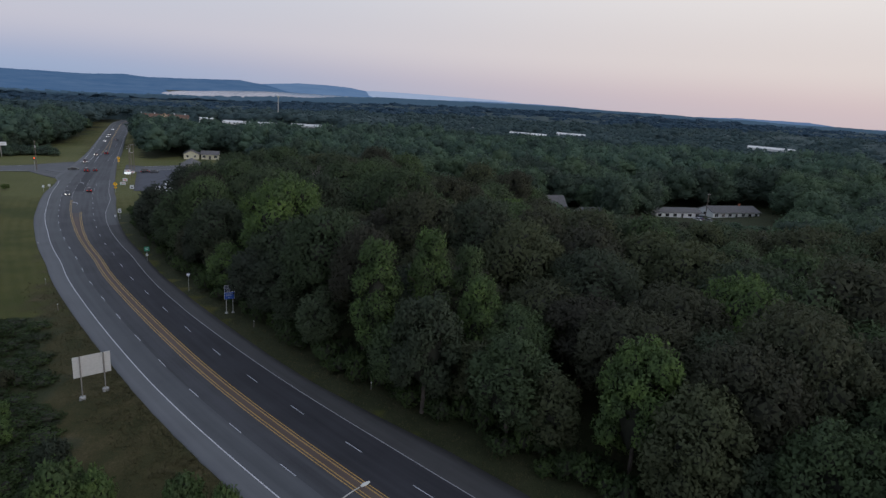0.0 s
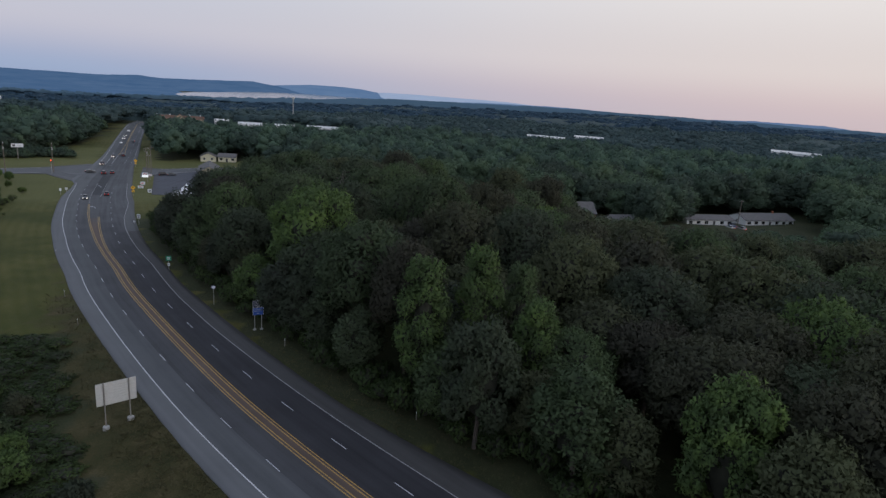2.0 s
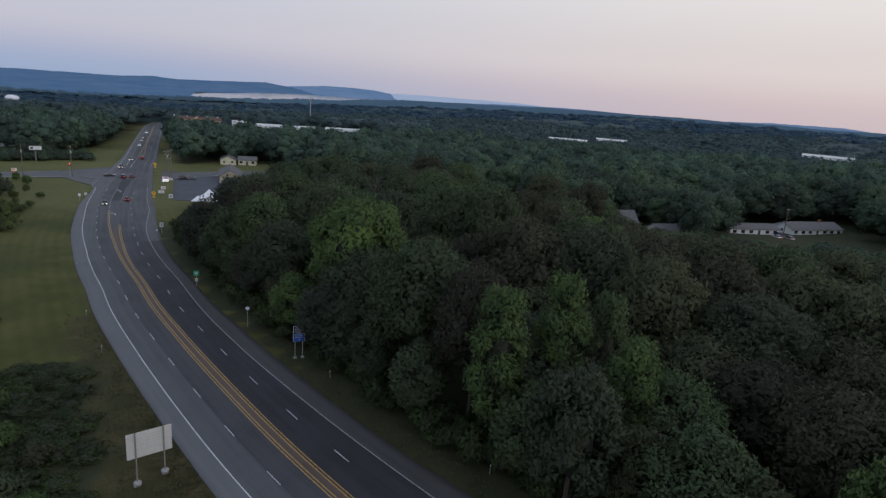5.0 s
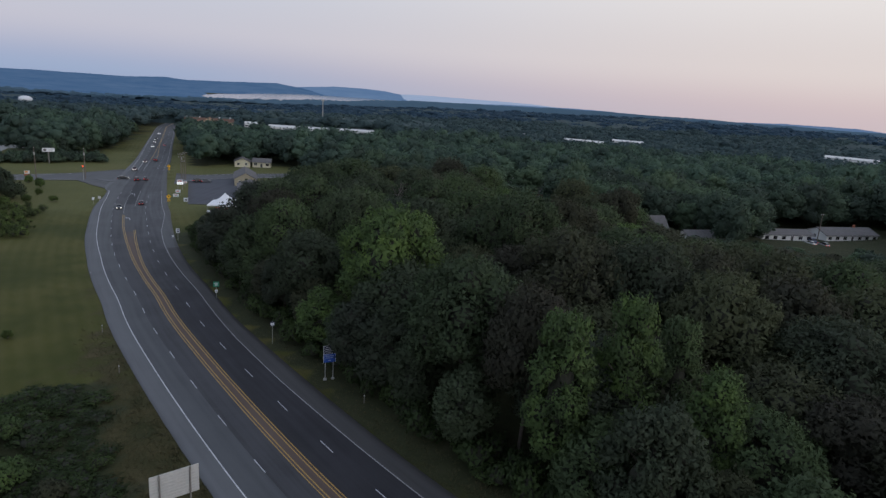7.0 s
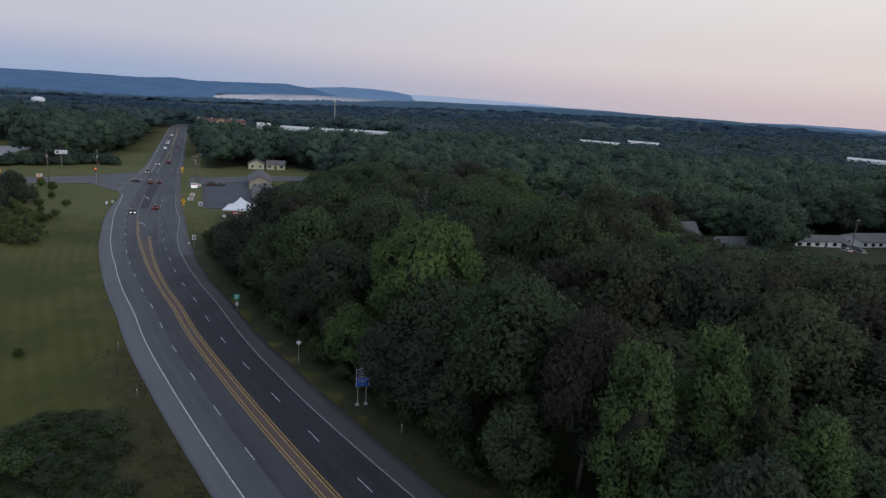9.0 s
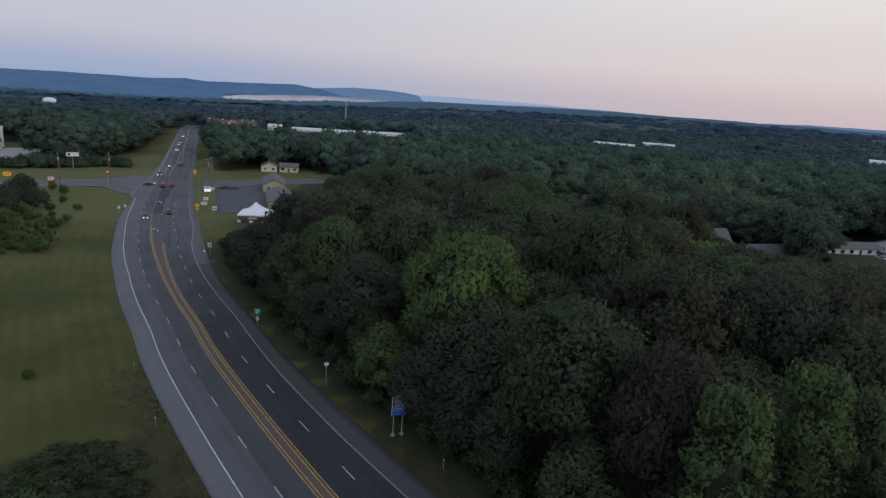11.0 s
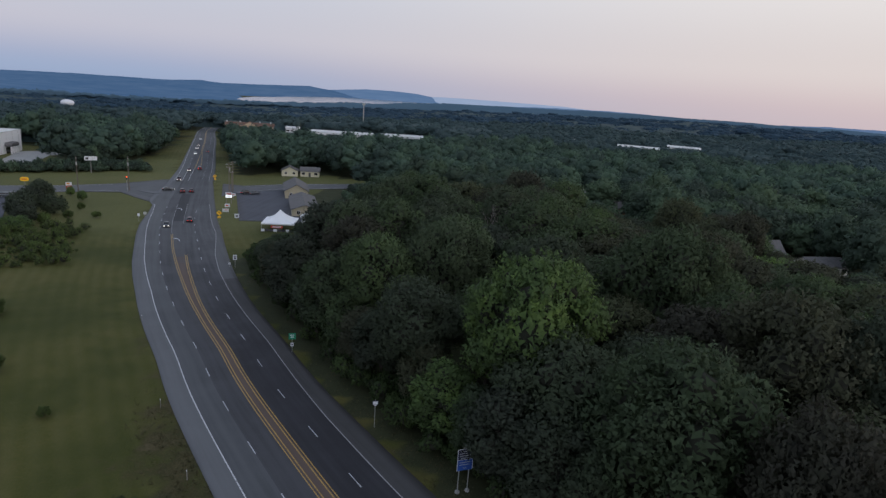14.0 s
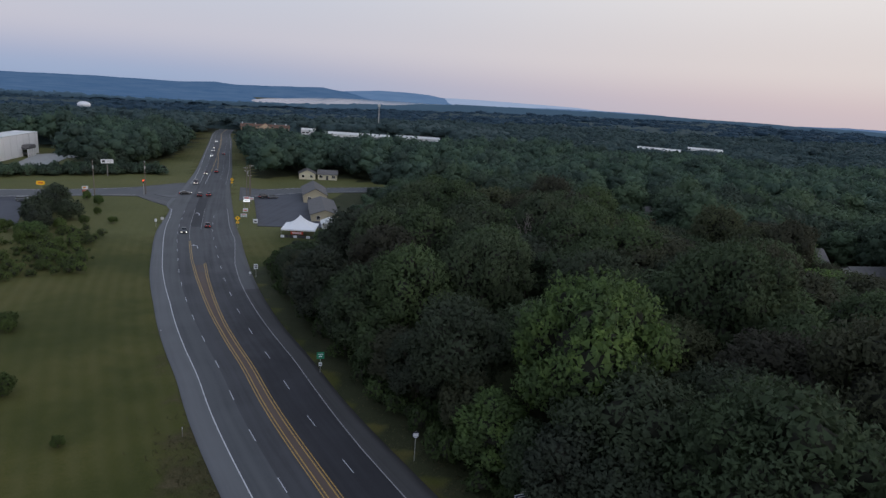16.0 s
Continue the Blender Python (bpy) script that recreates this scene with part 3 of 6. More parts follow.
def woods(x, y):
    """Where trees stand."""
    x, y = np.asarray(x, float), np.asarray(y, float)
    off, sy = offset_of(x, y)
    er = np.interp(sy, CY[::-1] if CY[0] > CY[-1] else CY, OFF["edge_right"][::-1] if CY[0] > CY[-1] else OFF["edge_right"])
    gap = np.interp(sy, [60, 100, 178, 195, 210, 231, 250, 300, 380, 600], [4.6, 4.2, 4.2, 8.0, 14.0, 21.0, 26.0, 14.0, 9.0, 11.0])
    right = off > er + gap
    far_left = inside(x, y, LEFT_WOODS) & (off < -19)
    far = (y > 640) & (np.abs(off) > 15)
    ok = right | far_left | far
    for poly in CLEAR:
        ok &= ~inside(x, y, poly)
    return ok


# ---- the setting ----
def build_ground():
    fine = np.arange(-320, 321, 5.0)
    xs = np.r_[-4900, -4000, -3200, -2500, -2000, -1600, -1300, -1050, -850, -700, -580, -480, -400, -350, fine, 350, 400, 480, 580, 700, 850, 1050, 1300, 1600, 2000, 2500, 3200, 4000, 4900]
    ys = np.r_[-4900, -3500, -2400, -1600, -1000, -600, -350, -200, -120, -80, np.arange(-60, 421, 5.0), 440, 470, 510, 560, 620, 700, 800, 920, 1060, 1220, 1400, 1700, 2000, 2400, 2900, 3400, 4100, 4900]
    X, Y = np.meshgrid(xs, ys)
    x, y = X.ravel(), Y.ravel()
    off, sy = offset_of(x, y)
    z = ground_z(x, y) - 0.15
    z = z + 0.05 * np.sin(x * 0.21 + 1.3) * np.sin(y * 0.17) * (np.abs(off) > 16)
    n, m = len(ys), len(xs)
    i = (np.arange(n - 1)[:, None] * m + np.arange(m - 1)[None, :]).ravel()
    me = fast_mesh("ground", np.c_[x, y, z], np.stack([i, i + 1, i + 1 + m, i + m], 1), None, M["ground"])
    wood = woods(x, y).astype(np.float32)
    wood = np.maximum(wood, 1.0 * ((off < thicket_edge(sy)) & (off > -75) & (sy < 108)))
    wood = np.maximum(wood, np.clip((off - 9.0) / 1.6, 0, 0.95) * (sy < 186))
    verge = np.interp(off, [-30, -24, -16, -12, -9, 9, 11, 14, 18], [0.1, 0.55, 0.8, 0.95, 1, 0.6, 0.45, 0.3, 0.2]) * np.interp(sy, [95, 125], [1, 0.25])
    verge = verge * (sy < 150) + 0.35 * np.interp(off, [-16, -12.5, -11], [0, 0.2, 0.7]) * (sy >= 110)
    hay = np.clip((sy - 196) / 36, 0, 1) * (np.abs(off) > 9) * np.clip((420 - sy) / 60, 0, 1)
    for nm, v in (("wood", wood), ("verge", verge), ("off", off), ("hay", hay)):
        me.attributes.new(nm, "FLOAT", "POINT").data.foreach_set("value", np.asarray(v, np.float32))
    tagged(new("ground", me), "mown grass verge and leaf-littered woodland floor", "ground", kind="structure")


build_ground()

# highway: carriageway bands, each with its own wear, and haze put into the far greys
road = tagged(new("road"), "curving four-lane asphalt highway with worn lanes", "road", kind="structure")
O = OFF
strip("shoulder", O["edge_left"], O["line_left"], M["shoulder_pale"], road, skirt=(True, False), label="pale grey worn asphalt shoulder")
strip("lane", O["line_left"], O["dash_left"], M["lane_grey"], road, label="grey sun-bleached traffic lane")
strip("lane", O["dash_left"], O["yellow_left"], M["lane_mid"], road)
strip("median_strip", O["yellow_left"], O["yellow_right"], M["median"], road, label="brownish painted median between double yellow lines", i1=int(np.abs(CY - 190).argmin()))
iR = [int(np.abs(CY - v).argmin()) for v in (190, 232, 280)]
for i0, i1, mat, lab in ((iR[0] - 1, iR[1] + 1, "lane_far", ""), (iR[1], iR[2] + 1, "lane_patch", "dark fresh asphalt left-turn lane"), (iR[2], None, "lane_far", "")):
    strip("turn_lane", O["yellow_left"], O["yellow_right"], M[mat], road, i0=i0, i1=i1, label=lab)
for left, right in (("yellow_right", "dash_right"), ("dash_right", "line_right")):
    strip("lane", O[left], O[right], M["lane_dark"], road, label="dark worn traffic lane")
strip("shoulder", O["line_right"], O["edge_right"], M["shoulder_dark"], road, skirt=(False, True), label="dark worn asphalt shoulder", i1=int(np.abs(CY - 168).argmin()) + 1)
strip("shoulder", O["line_right"], O["edge_right"], M["shoulder_mid"], road, skirt=(False, True), label="pale grey slip lane by the crossroads", i0=int(np.abs(CY - 168).argmin()))

iS = int(np.abs(CY - 262).argmin())      # stop line this side
iF = int(np.abs(CY - 312).argmin())      # far side of the crossroads
for key, mat, dx in (("line_left", "white_line", 0.0), ("line_right", "white_worn", 0.0)):
    for i0, i1 in ((0, iS), (iF, len(CL))):
        strip("edge_line", O[key] - 0.07, O[key] + 0.07, M[mat], road, 0.006, i0, i1, cols=1)
iY = int(np.abs(CY - 192).argmin())
for side in ("yellow_left", "yellow_right"):
    for d in (-0.2, 0.2):
        i1 = iY if side == "yellow_right" else int(np.abs(CY - 215).argmin())
        strip("yellow_line", O[side] + d - 0.07, O[side] + d + 0.07, M["yellow_line"], road, 0.006, 0, i1, cols=1)
        strip("yellow_line", O[side] + d * 0.6 - 0.06, O[side] + d * 0.6 + 0.06, M["yellow_line"], road, 0.006, int(np.abs(CY - 350).argmin()), len(CL), cols=1)
strip("lane_line", O["yellow_left"] - 0.05, O["yellow_left"] + 0.05, M["white_worn"], road, 0.007, int(np.abs(CY - 216).argmin()), iS, cols=1)
strip("lane_line", O["yellow_right"] - 0.05, O["yellow_right"] + 0.05, M["white_worn"], road, 0.007, int(np.abs(CY - 228).argmin()), iS, cols=1)
for key in ("yellow_left", "dash_left"):
    strip("lane_line", O[key] - 0.07, O[key] + 0.07, M["white_line"], road, 0.007, iF, int(np.abs(CY - 350).argmin()), cols=1)

dash_mesh = bpy.data.meshes.new("lane_dash")
_bm = boxes((-1.5, -0.052, 0.0, 1.5, 0.052, 0.008))
_bm.to_mesh(dash_mesh)
_bm.free()
dash_mesh.materials.append(M["white_dash"])


def dashes(key, start, period):
    """Lane dashes, one of which is centred on the station start."""
    k = start % period
    while k < CS[-1] - 4:
        i = int(k / 2.0)
        f = k / 2.0 - i
        k += period
        if CY[i] < 20 or 256 < CY[i] < 318:
            continue
        o = OFF[key][i]
        p = CL[i] * (1 - f) + CL[i + 1] * f + CN[i] * o
        j = i + 1
        za, zb = gz(*(CL[i] + CN[i] * o)), gz(*(CL[j] + CN[j] * o))
        t = CT[i]
        ob = new("lane_dash", dash_mesh)
        ob.matrix_basis = pose(p[0], p[1], za * (1 - f) + zb * f + 0.004, 0, -math.degrees(math.atan2(zb - za, 2.0)), math.degrees(math.atan2(t[1], t[0])))
        ob.parent = road


dashes("dash_left", 364.0, 11.46)
dashes("dash_right", 363.7, 11.68)


def turn_arrow(x, y):
    """A painted left-turn arrow lying on the lane."""
    i = int(np.hypot(CL[:, 0] - x, CL[:, 1] - y).argmin())
    bm = bmesh.new()
    rows = [(-1.9, 0.0, 0.11), (-0.4, 0.0, 0.11), (0.5, 0.22, 0.11), (1.0, 0.75, 0.11)]
    pv = None
    for px, py, w in rows:
        n = [bm.verts.new((px, py + w, 0)), bm.verts.new((px + (0.12 if py > 0.1 else 0), py - w, 0))]
        if pv:
            bm.faces.new((pv[0], pv[1], n[1], n[0]))
        pv = n
    hd = [bm.verts.new(c) for c in ((0.45, 0.62, 0), (1.55, 0.80, 0), (1.15, 1.65, 0))]
    bm.faces.new(hd)
    bmesh.ops.recalc_face_normals(bm, faces=bm.faces)
    ob = part("turn_arrow", bm, M["white_dash"], road, "white painted turn arrow")
    j = min(i + 1, len(CL) - 1)
    slope = math.degrees(math.atan2(gz(*CL[j]) - gz(*CL[i]), 2.0))
    ob.matrix_basis = pose(CL[i, 0], CL[i, 1], gz(*CL[i]) + 0.012, 0, -slope, math.degrees(math.atan2(CT[i, 1], CT[i, 0]))) @ Matrix.Diagonal((1.5, 1.0, 1, 1))


turn_arrow(-130.5, 207.0)
turn_arrow(-154.6, 250.3)

# crossroads
sheet("side_road", [(-520, 60), (-300, 216), (-246, 256.5), (-219.7, 273.5), (-205, 288), (-193, 313), (-176, 309)], [(-510, 42), (-290, 200), (-233.9, 243.5), (-207.4, 263.4), (-192, 272), (-177, 262), (-160, 254)], M["lane_pale"], -0.012, 60, 8)
sheet("side_street", [(-168, 312), (-158, 311), (-144.3, 324.7), (-60, 382), (0, 425)], [(-154, 282), (-152, 292), (-138.2, 311), (-56, 370), (6, 416)], M["lane_pale"], -0.012, 40, 5)
for nm in ("side_road", "side_street"):
    tagged(bpy.data.objects[nm], "grey asphalt side road at the crossroads", "road", kind="structure")
def edge_line(L, R, f, n, parent, lift=-0.004):
    """A painted line at the share f of the way across a side road."""
    a, b = np.array(L, float), np.array(R, float)
    w = np.linalg.norm(b - a, axis=1)[:, None]
    sheet("edge_line", a + (b - a) * f, a + (b - a) * (f + 0.22 / w), M["white_line"], lift, n, 2, parent)


edge_line([(-520, 60), (-300, 216), (-246, 256.5), (-219.7, 273.5), (-205, 288)], [(-510, 42), (-290, 200), (-233.9, 243.5), (-207.4, 263.4), (-192, 272)], 0.06, 50, bpy.data.objects["side_road"])
edge_line([(-520, 60), (-300, 216), (-246, 256.5), (-219.7, 273.5), (-205, 288)], [(-510, 42), (-290, 200), (-233.9, 243.5), (-207.4, 263.4), (-192, 272)], 0.90, 50, bpy.data.objects["side_road"])
edge_line([(-158, 311), (-144.3, 324.7), (-60, 382), (0, 425)], [(-152, 292), (-138.2, 311), (-56, 370), (6, 416)], 0.07, 40, bpy.data.objects["side_street"])
edge_line([(-158, 311), (-144.3, 324.7), (-60, 382), (0, 425)], [(-152, 292), (-138.2, 311), (-56, 370), (6, 416)], 0.9, 40, bpy.data.objects["side_street"])
tagged(sheet("parking_lot", [(-127.5, 240.5), (-153, 293.5), (-150, 297), (-139, 311)], [(-106, 246), (-112, 268), (-124, 300), (-133, 314)], M["lot"], -0.03, 24, 8), "empty blue-grey asphalt motel car park", "parking lot", kind="structure")
tagged(sheet("parking_lot", [(-222, 252), (-260, 226), (-300, 196)], [(-192, 214), (-225, 180), (-270, 150)], M["lot"], -0.03, 12, 6), "asphalt car park behind young trees", "parking lot", kind="structure")
tagged(sheet("driveway", [(-276, 296), (-288, 320), (-308, 357), (-296, 372), (-284, 368)], [(-262, 302), (-276, 332), (-286, 352), (-280, 360), (-276, 352)], M["concrete"], -0.03, 16, 4), "pale concrete forecourt by the warehouse", "driveway", kind="structure")

# traffic island at the crossroads' corner
ibm = bmesh.new()
iv = [ibm.verts.new((x, y, gz(x, y) + 0.12)) for x, y in ((-188, 277.6), (-180, 279.0), (-177, 276.5), (-179, 274.2), (-183, 275.2))]
f_ = ibm.faces.new(iv)
ext = bmesh.ops.extrude_face_region(ibm, geom=[f_])
bmesh.ops.translate(ibm, vec=(0, 0, -0.3), verts=[v for v in ext["geom"] if isinstance(v, bmesh.types.BMVert)])
bmesh.ops.recalc_face_normals(ibm, faces=ibm.faces)
tagged(part("traffic_island", ibm, M["shoulder_pale"]), "low grey traffic island with kerb", "traffic island", kind="structure")


# ---- distance: lake, hazy hills and far woods ----
def far_ridge(name, prof, r0, depth, base, mat, label, bumps, seed):
    """A long hill: a curved strip of land whose crest follows a few heights by bearing."""
    rng = np.random.RandomState(seed)
    az = np.radians(np.arange(prof[0][0], prof[-1][0] + 0.01, 0.12))
    top = np.interp(np.degrees(az), [p[0] for p in prof], [p[1] for p in prof])
    for k in range(1, 6):
        top = top + bumps / k * np.sin(np.degrees(az) * (0.7 * k ** 1.6) + rng.rand() * 6)
    top = top + rng.normal(0, bumps * 0.16, len(az))
    rings = []
    for f, h in ((0, 0.0), (0.35, 0.55), (0.7, 0.88), (1.0, 1.0), (1.3, 0.4)):
        r = r0 + depth * f
        rings.append(np.stack([np.sin(az) * r, np.cos(az) * r, base + (np.maximum(top, base + 2) - base) * h], 1))
    v = np.stack(rings, 1).reshape(-1, 3)
    m, n = len(rings), len(az)
    i = (np.arange(n - 1)[:, None] * m + np.arange(m - 1)[None, :]).ravel()
    me = fast_mesh(name, v, np.stack([i, i + m, i + m + 1, i + 1], 1), None, mat)
    tagged(new(name, me), label, "hills", kind="structure")


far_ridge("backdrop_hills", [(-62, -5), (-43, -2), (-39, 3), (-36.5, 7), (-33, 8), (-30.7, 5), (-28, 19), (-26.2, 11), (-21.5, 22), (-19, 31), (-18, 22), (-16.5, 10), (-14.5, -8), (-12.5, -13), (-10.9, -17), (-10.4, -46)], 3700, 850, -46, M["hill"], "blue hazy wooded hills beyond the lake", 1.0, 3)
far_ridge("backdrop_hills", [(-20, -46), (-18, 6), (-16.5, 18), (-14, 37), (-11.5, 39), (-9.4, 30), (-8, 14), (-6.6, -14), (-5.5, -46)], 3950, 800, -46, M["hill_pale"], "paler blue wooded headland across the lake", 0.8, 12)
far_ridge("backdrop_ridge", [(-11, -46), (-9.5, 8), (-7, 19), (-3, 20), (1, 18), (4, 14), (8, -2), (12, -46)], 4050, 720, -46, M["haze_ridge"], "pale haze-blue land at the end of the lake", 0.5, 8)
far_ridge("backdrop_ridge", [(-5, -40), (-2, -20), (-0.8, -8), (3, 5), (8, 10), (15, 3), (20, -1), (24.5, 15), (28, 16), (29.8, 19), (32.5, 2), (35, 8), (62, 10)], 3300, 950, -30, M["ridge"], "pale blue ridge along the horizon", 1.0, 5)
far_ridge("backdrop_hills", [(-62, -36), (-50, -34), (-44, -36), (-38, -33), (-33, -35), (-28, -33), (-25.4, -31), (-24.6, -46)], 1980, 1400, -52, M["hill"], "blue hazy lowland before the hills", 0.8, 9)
lbm = bmesh.new()
lv = [lbm.verts.new((math.sin(radians(a)) * r, math.cos(radians(a)) * r, -22.0)) for a, r in ((-25.2, 2250), (-24, 1950), (-20.5, 2050), (-16.5, 2300), (-13.5, 2500), (-10, 3200), (-7, 4000), (-6.5, 4700), (-9, 4800), (-12, 4650), (-16.5, 3930), (-18.5, 3600), (-20.5, 3180), (-22, 2900), (-23.9, 2660), (-25, 2400))]
lbm.faces.new(lv)
bmesh.ops.recalc_face_normals(lbm, faces=lbm.faces)
tagged(part("water", lbm, M["water"]), "pale still lake reflecting the dusk sky", "lake", kind="structure")

# ---- trees ----
PHI = (1 + 5 ** 0.5) / 2
ICO_V = np.array([(-1, PHI, 0), (1, PHI, 0), (-1, -PHI, 0), (1, -PHI, 0), (0, -1, PHI), (0, 1, PHI), (0, -1, -PHI), (0, 1, -PHI), (PHI, 0, -1), (PHI, 0, 1), (-PHI, 0, -1), (-PHI, 0, 1)]) / math.hypot(1, PHI)
ICO_F = np.array([(0, 11, 5), (0, 5, 1), (0, 1, 7), (0, 7, 10), (0, 10, 11), (1, 5, 9), (5, 11, 4), (11, 10, 2), (10, 7, 6), (7, 1, 8), (3, 9, 4), (3, 4, 2), (3, 2, 6), (3, 6, 8), (3, 8, 9), (4, 9, 5), (2, 4, 11), (6, 2, 10), (8, 6, 7), (9, 8, 1)])
OCT_V = np.array([(1, 0, 0), (-1, 0, 0), (0, 1, 0), (0, -1, 0), (0, 0, 1), (0, 0, -1)], float)
OCT_F = np.array([(0, 2, 4), (2, 1, 4), (1, 3, 4), (3, 0, 4), (2, 0, 5), (1, 2, 5), (3, 1, 5), (0, 3, 5)])


def rand_dirs(rng, n, up=0.0):
    d = rng.normal(size=(n, 3))
    d[:, 2] += up
    return d / np.linalg.norm(d, axis=1)[:, None]


def unit(v):
    return v / (np.linalg.norm(v, axis=-1, keepdims=True) + 1e-9)


def spread_dirs(rng, n, way):
    """About n directions spread evenly over the outer side of a lobe."""
    m = int(n / 0.62)
    k = np.arange(m) + 0.5
    z = 1 - 2 * k / m
    a = k * 2.39996 + rng.uniform(0, 6.28)
    rr = np.sqrt(1 - z * z)
    d = unit(np.stack([np.cos(a) * rr, np.sin(a) * rr, z], 1) + rng.normal(0, 0.09, (m, 3)))
    return d[d @ (way * 0.7 + np.array([0, 0, 0.45])) > -0.2]


def crown(rng, radius, low, high, lobes=16, tufts=34, leaves=16, leaf=0.30, tuft=0.85, bulk=(0.32, 0.46), core=0.62, up_tilt=0.85, under=44, broad=0.95, dark_core=True):
    """Foliage of one tree as arrays (points, triangles, soft normals, number of inner triangles): rounded lobes over a
    loose egg, each set with small sprays of leaves that reach out and up, round inner cores whose dark colour, where
    used, stands in for shade. Foot at the origin."""
    cz, hh = (low + high) / 2, (high - low) / 2
    up = np.array([0, 0, 1.0])
    golden = math.pi * (3 - math.sqrt(5))
    spin = rng.uniform(0, 6.28)
    ways, mids, sizes, flats = [], [], [], []
    for b in range(lobes):
        zc = 1 - 1.72 * (b + 0.25) / lobes
        rr = math.sqrt(max(0.0, 1 - zc * zc))
        a = golden * b + spin + rng.uniform(-0.4, 0.4)
        rb = radius * rng.uniform(*bulk)
        k = rng.uniform(0.80, 1.12)
        ways.append((math.cos(a) * rr, math.sin(a) * rr, zc))
        mids.append((math.cos(a) * rr * (radius - rb * 0.85) * k, math.sin(a) * rr * (radius - rb * 0.85) * k, cz + zc * (hh - rb * 0.9) * rng.uniform(0.78, 1.14)))
        sizes.append(rb)
        flats.append(rng.uniform(0.8, 1.1))
    ways, mids, sizes, flats = np.array(ways), np.array(mids), np.array(sizes), np.array(flats)
    vs, ts, ns = [], [], []
    nv = 0

    def add(v, t, n):
        nonlocal nv
        vs.append(v)
        ts.append(t + nv)
        ns.append(n)
        nv += len(v)

    def add_leaves(p, u, w, s, sn):
        q = np.stack([p - u * s * 0.5 - w * s * 0.42, p + u * s * 0.75, p - u * s * 0.35 + w * s * 0.45], 1)
        turn = (np.cross(q[:, 1] - q[:, 0], q[:, 2] - q[:, 0]) * sn).sum(1) < 0
        q[turn] = q[turn][:, ::-1]
        add(q.reshape(-1, 3), np.arange(len(p) * 3).reshape(-1, 3), np.repeat(sn, 3, 0))
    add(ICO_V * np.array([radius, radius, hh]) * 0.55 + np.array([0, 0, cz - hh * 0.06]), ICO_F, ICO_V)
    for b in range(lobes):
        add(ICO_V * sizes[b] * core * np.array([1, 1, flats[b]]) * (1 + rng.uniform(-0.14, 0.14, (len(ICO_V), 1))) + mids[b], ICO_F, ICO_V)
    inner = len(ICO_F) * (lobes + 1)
    for b in range(lobes):
        # broad sprays that close the lobe, then the fine ones over them
        d = spread_dirs(rng, under, ways[b])
        under_n = len(d)
        p = mids[b] + d * sizes[b] * np.array([1, 1, flats[b]]) * rng.uniform(0.72, 0.90, (under_n, 1))
        nrm = unit(d + rng.normal(0, 0.3, d.shape))
        u = unit(np.cross(nrm, rand_dirs(rng, under_n)))
        s = broad * sizes[b] / 2.6 * rng.uniform(0.8, 1.25, (under_n, 1))
        add_leaves(p, u, np.cross(nrm, u), s, unit(d + ways[b] * 0.3 + up * 0.15))
        td = spread_dirs(rng, tufts, ways[b])
        pos = mids[b] + td * sizes[b] * np.array([1, 1, flats[b]]) * rng.uniform(0.88, 1.06, (len(td), 1))
        gap = np.linalg.norm(pos[:, None] - mids[None], axis=2) / sizes[None]
        gap[:, b] = 9
        free = gap.min(1) > 0.80
        td, pos = td[free], pos[free]
        m = len(td)
        if not m:
            continue
        axis = unit(td * 0.8 + up * up_tilt + rng.normal(0, 0.15, (m, 3)))
        size = tuft * rng.uniform(0.6, 1.3, (m, 1))
        td, axis, pos, size = (np.repeat(q, leaves, 0) for q in (td, axis, pos, size))
        d = unit(rand_dirs(rng, m * leaves) + axis * 0.55)
        reach = rng.uniform(0.15, 1.0, (m * leaves, 1)) ** 0.6
        along = (d * axis).sum(1, keepdims=True)
        p = pos + (d * 0.60 + axis * along * 0.75) * size * reach
        nrm = unit(d + axis * 0.3 + rng.normal(0, 0.45, d.shape))
        u = unit(np.cross(nrm, rand_dirs(rng, m * leaves)) + axis * 0.4)
        w = np.cross(nrm, u)
        s = leaf * rng.uniform(0.6, 1.35, (m * leaves, 1))
        add_leaves(p, u, w, s, unit(d * 0.62 + td * 0.5 + ways[b] * 0.2 + up * 0.22))
    v = np.vstack(vs)
    v[:, 2] *= high / v[:, 2].max()
    return v, np.vstack(ts), np.vstack(ns), inner if dark_core else 0


def trunk_mesh(name, rng, height, r0, limbs=5):
    bm = bmesh.new()
    bend = [Vector((rng.uniform(-0.25, 0.25), rng.uniform(-0.25, 0.25), 0)) for _ in range(4)]
    pts = [Vector((0, 0, -0.5)), Vector((0, 0, height * 0.25)) + bend[0], Vector((0, 0, height * 0.5)) + bend[1], Vector((0, 0, height * 0.72)) + bend[2]]
    tube(bm, pts, [r0 * 1.25, r0, r0 * 0.75, r0 * 0.3], 7)
    for k in range(limbs):
        a = k * 2.4 + rng.uniform(-0.4, 0.4)
        h = height * rng.uniform(0.28, 0.62)
        ln = height * rng.uniform(0.14, 0.24)
        s = Vector((0, 0, h)) + bend[1] * 0.7
        e = s + Vector((math.cos(a) * ln, math.sin(a) * ln, ln * rng.uniform(0.5, 1.0)))
        tube(bm, [s, (s + e) / 2 + Vector((0, 0, 0.2)), e], [r0 * 0.45, r0 * 0.3, r0 * 0.1], 5)
    me = bpy.data.meshes.new(name)
    bm.to_mesh(me)
    bm.free()
    me.materials.append(M["bark"])
    return me


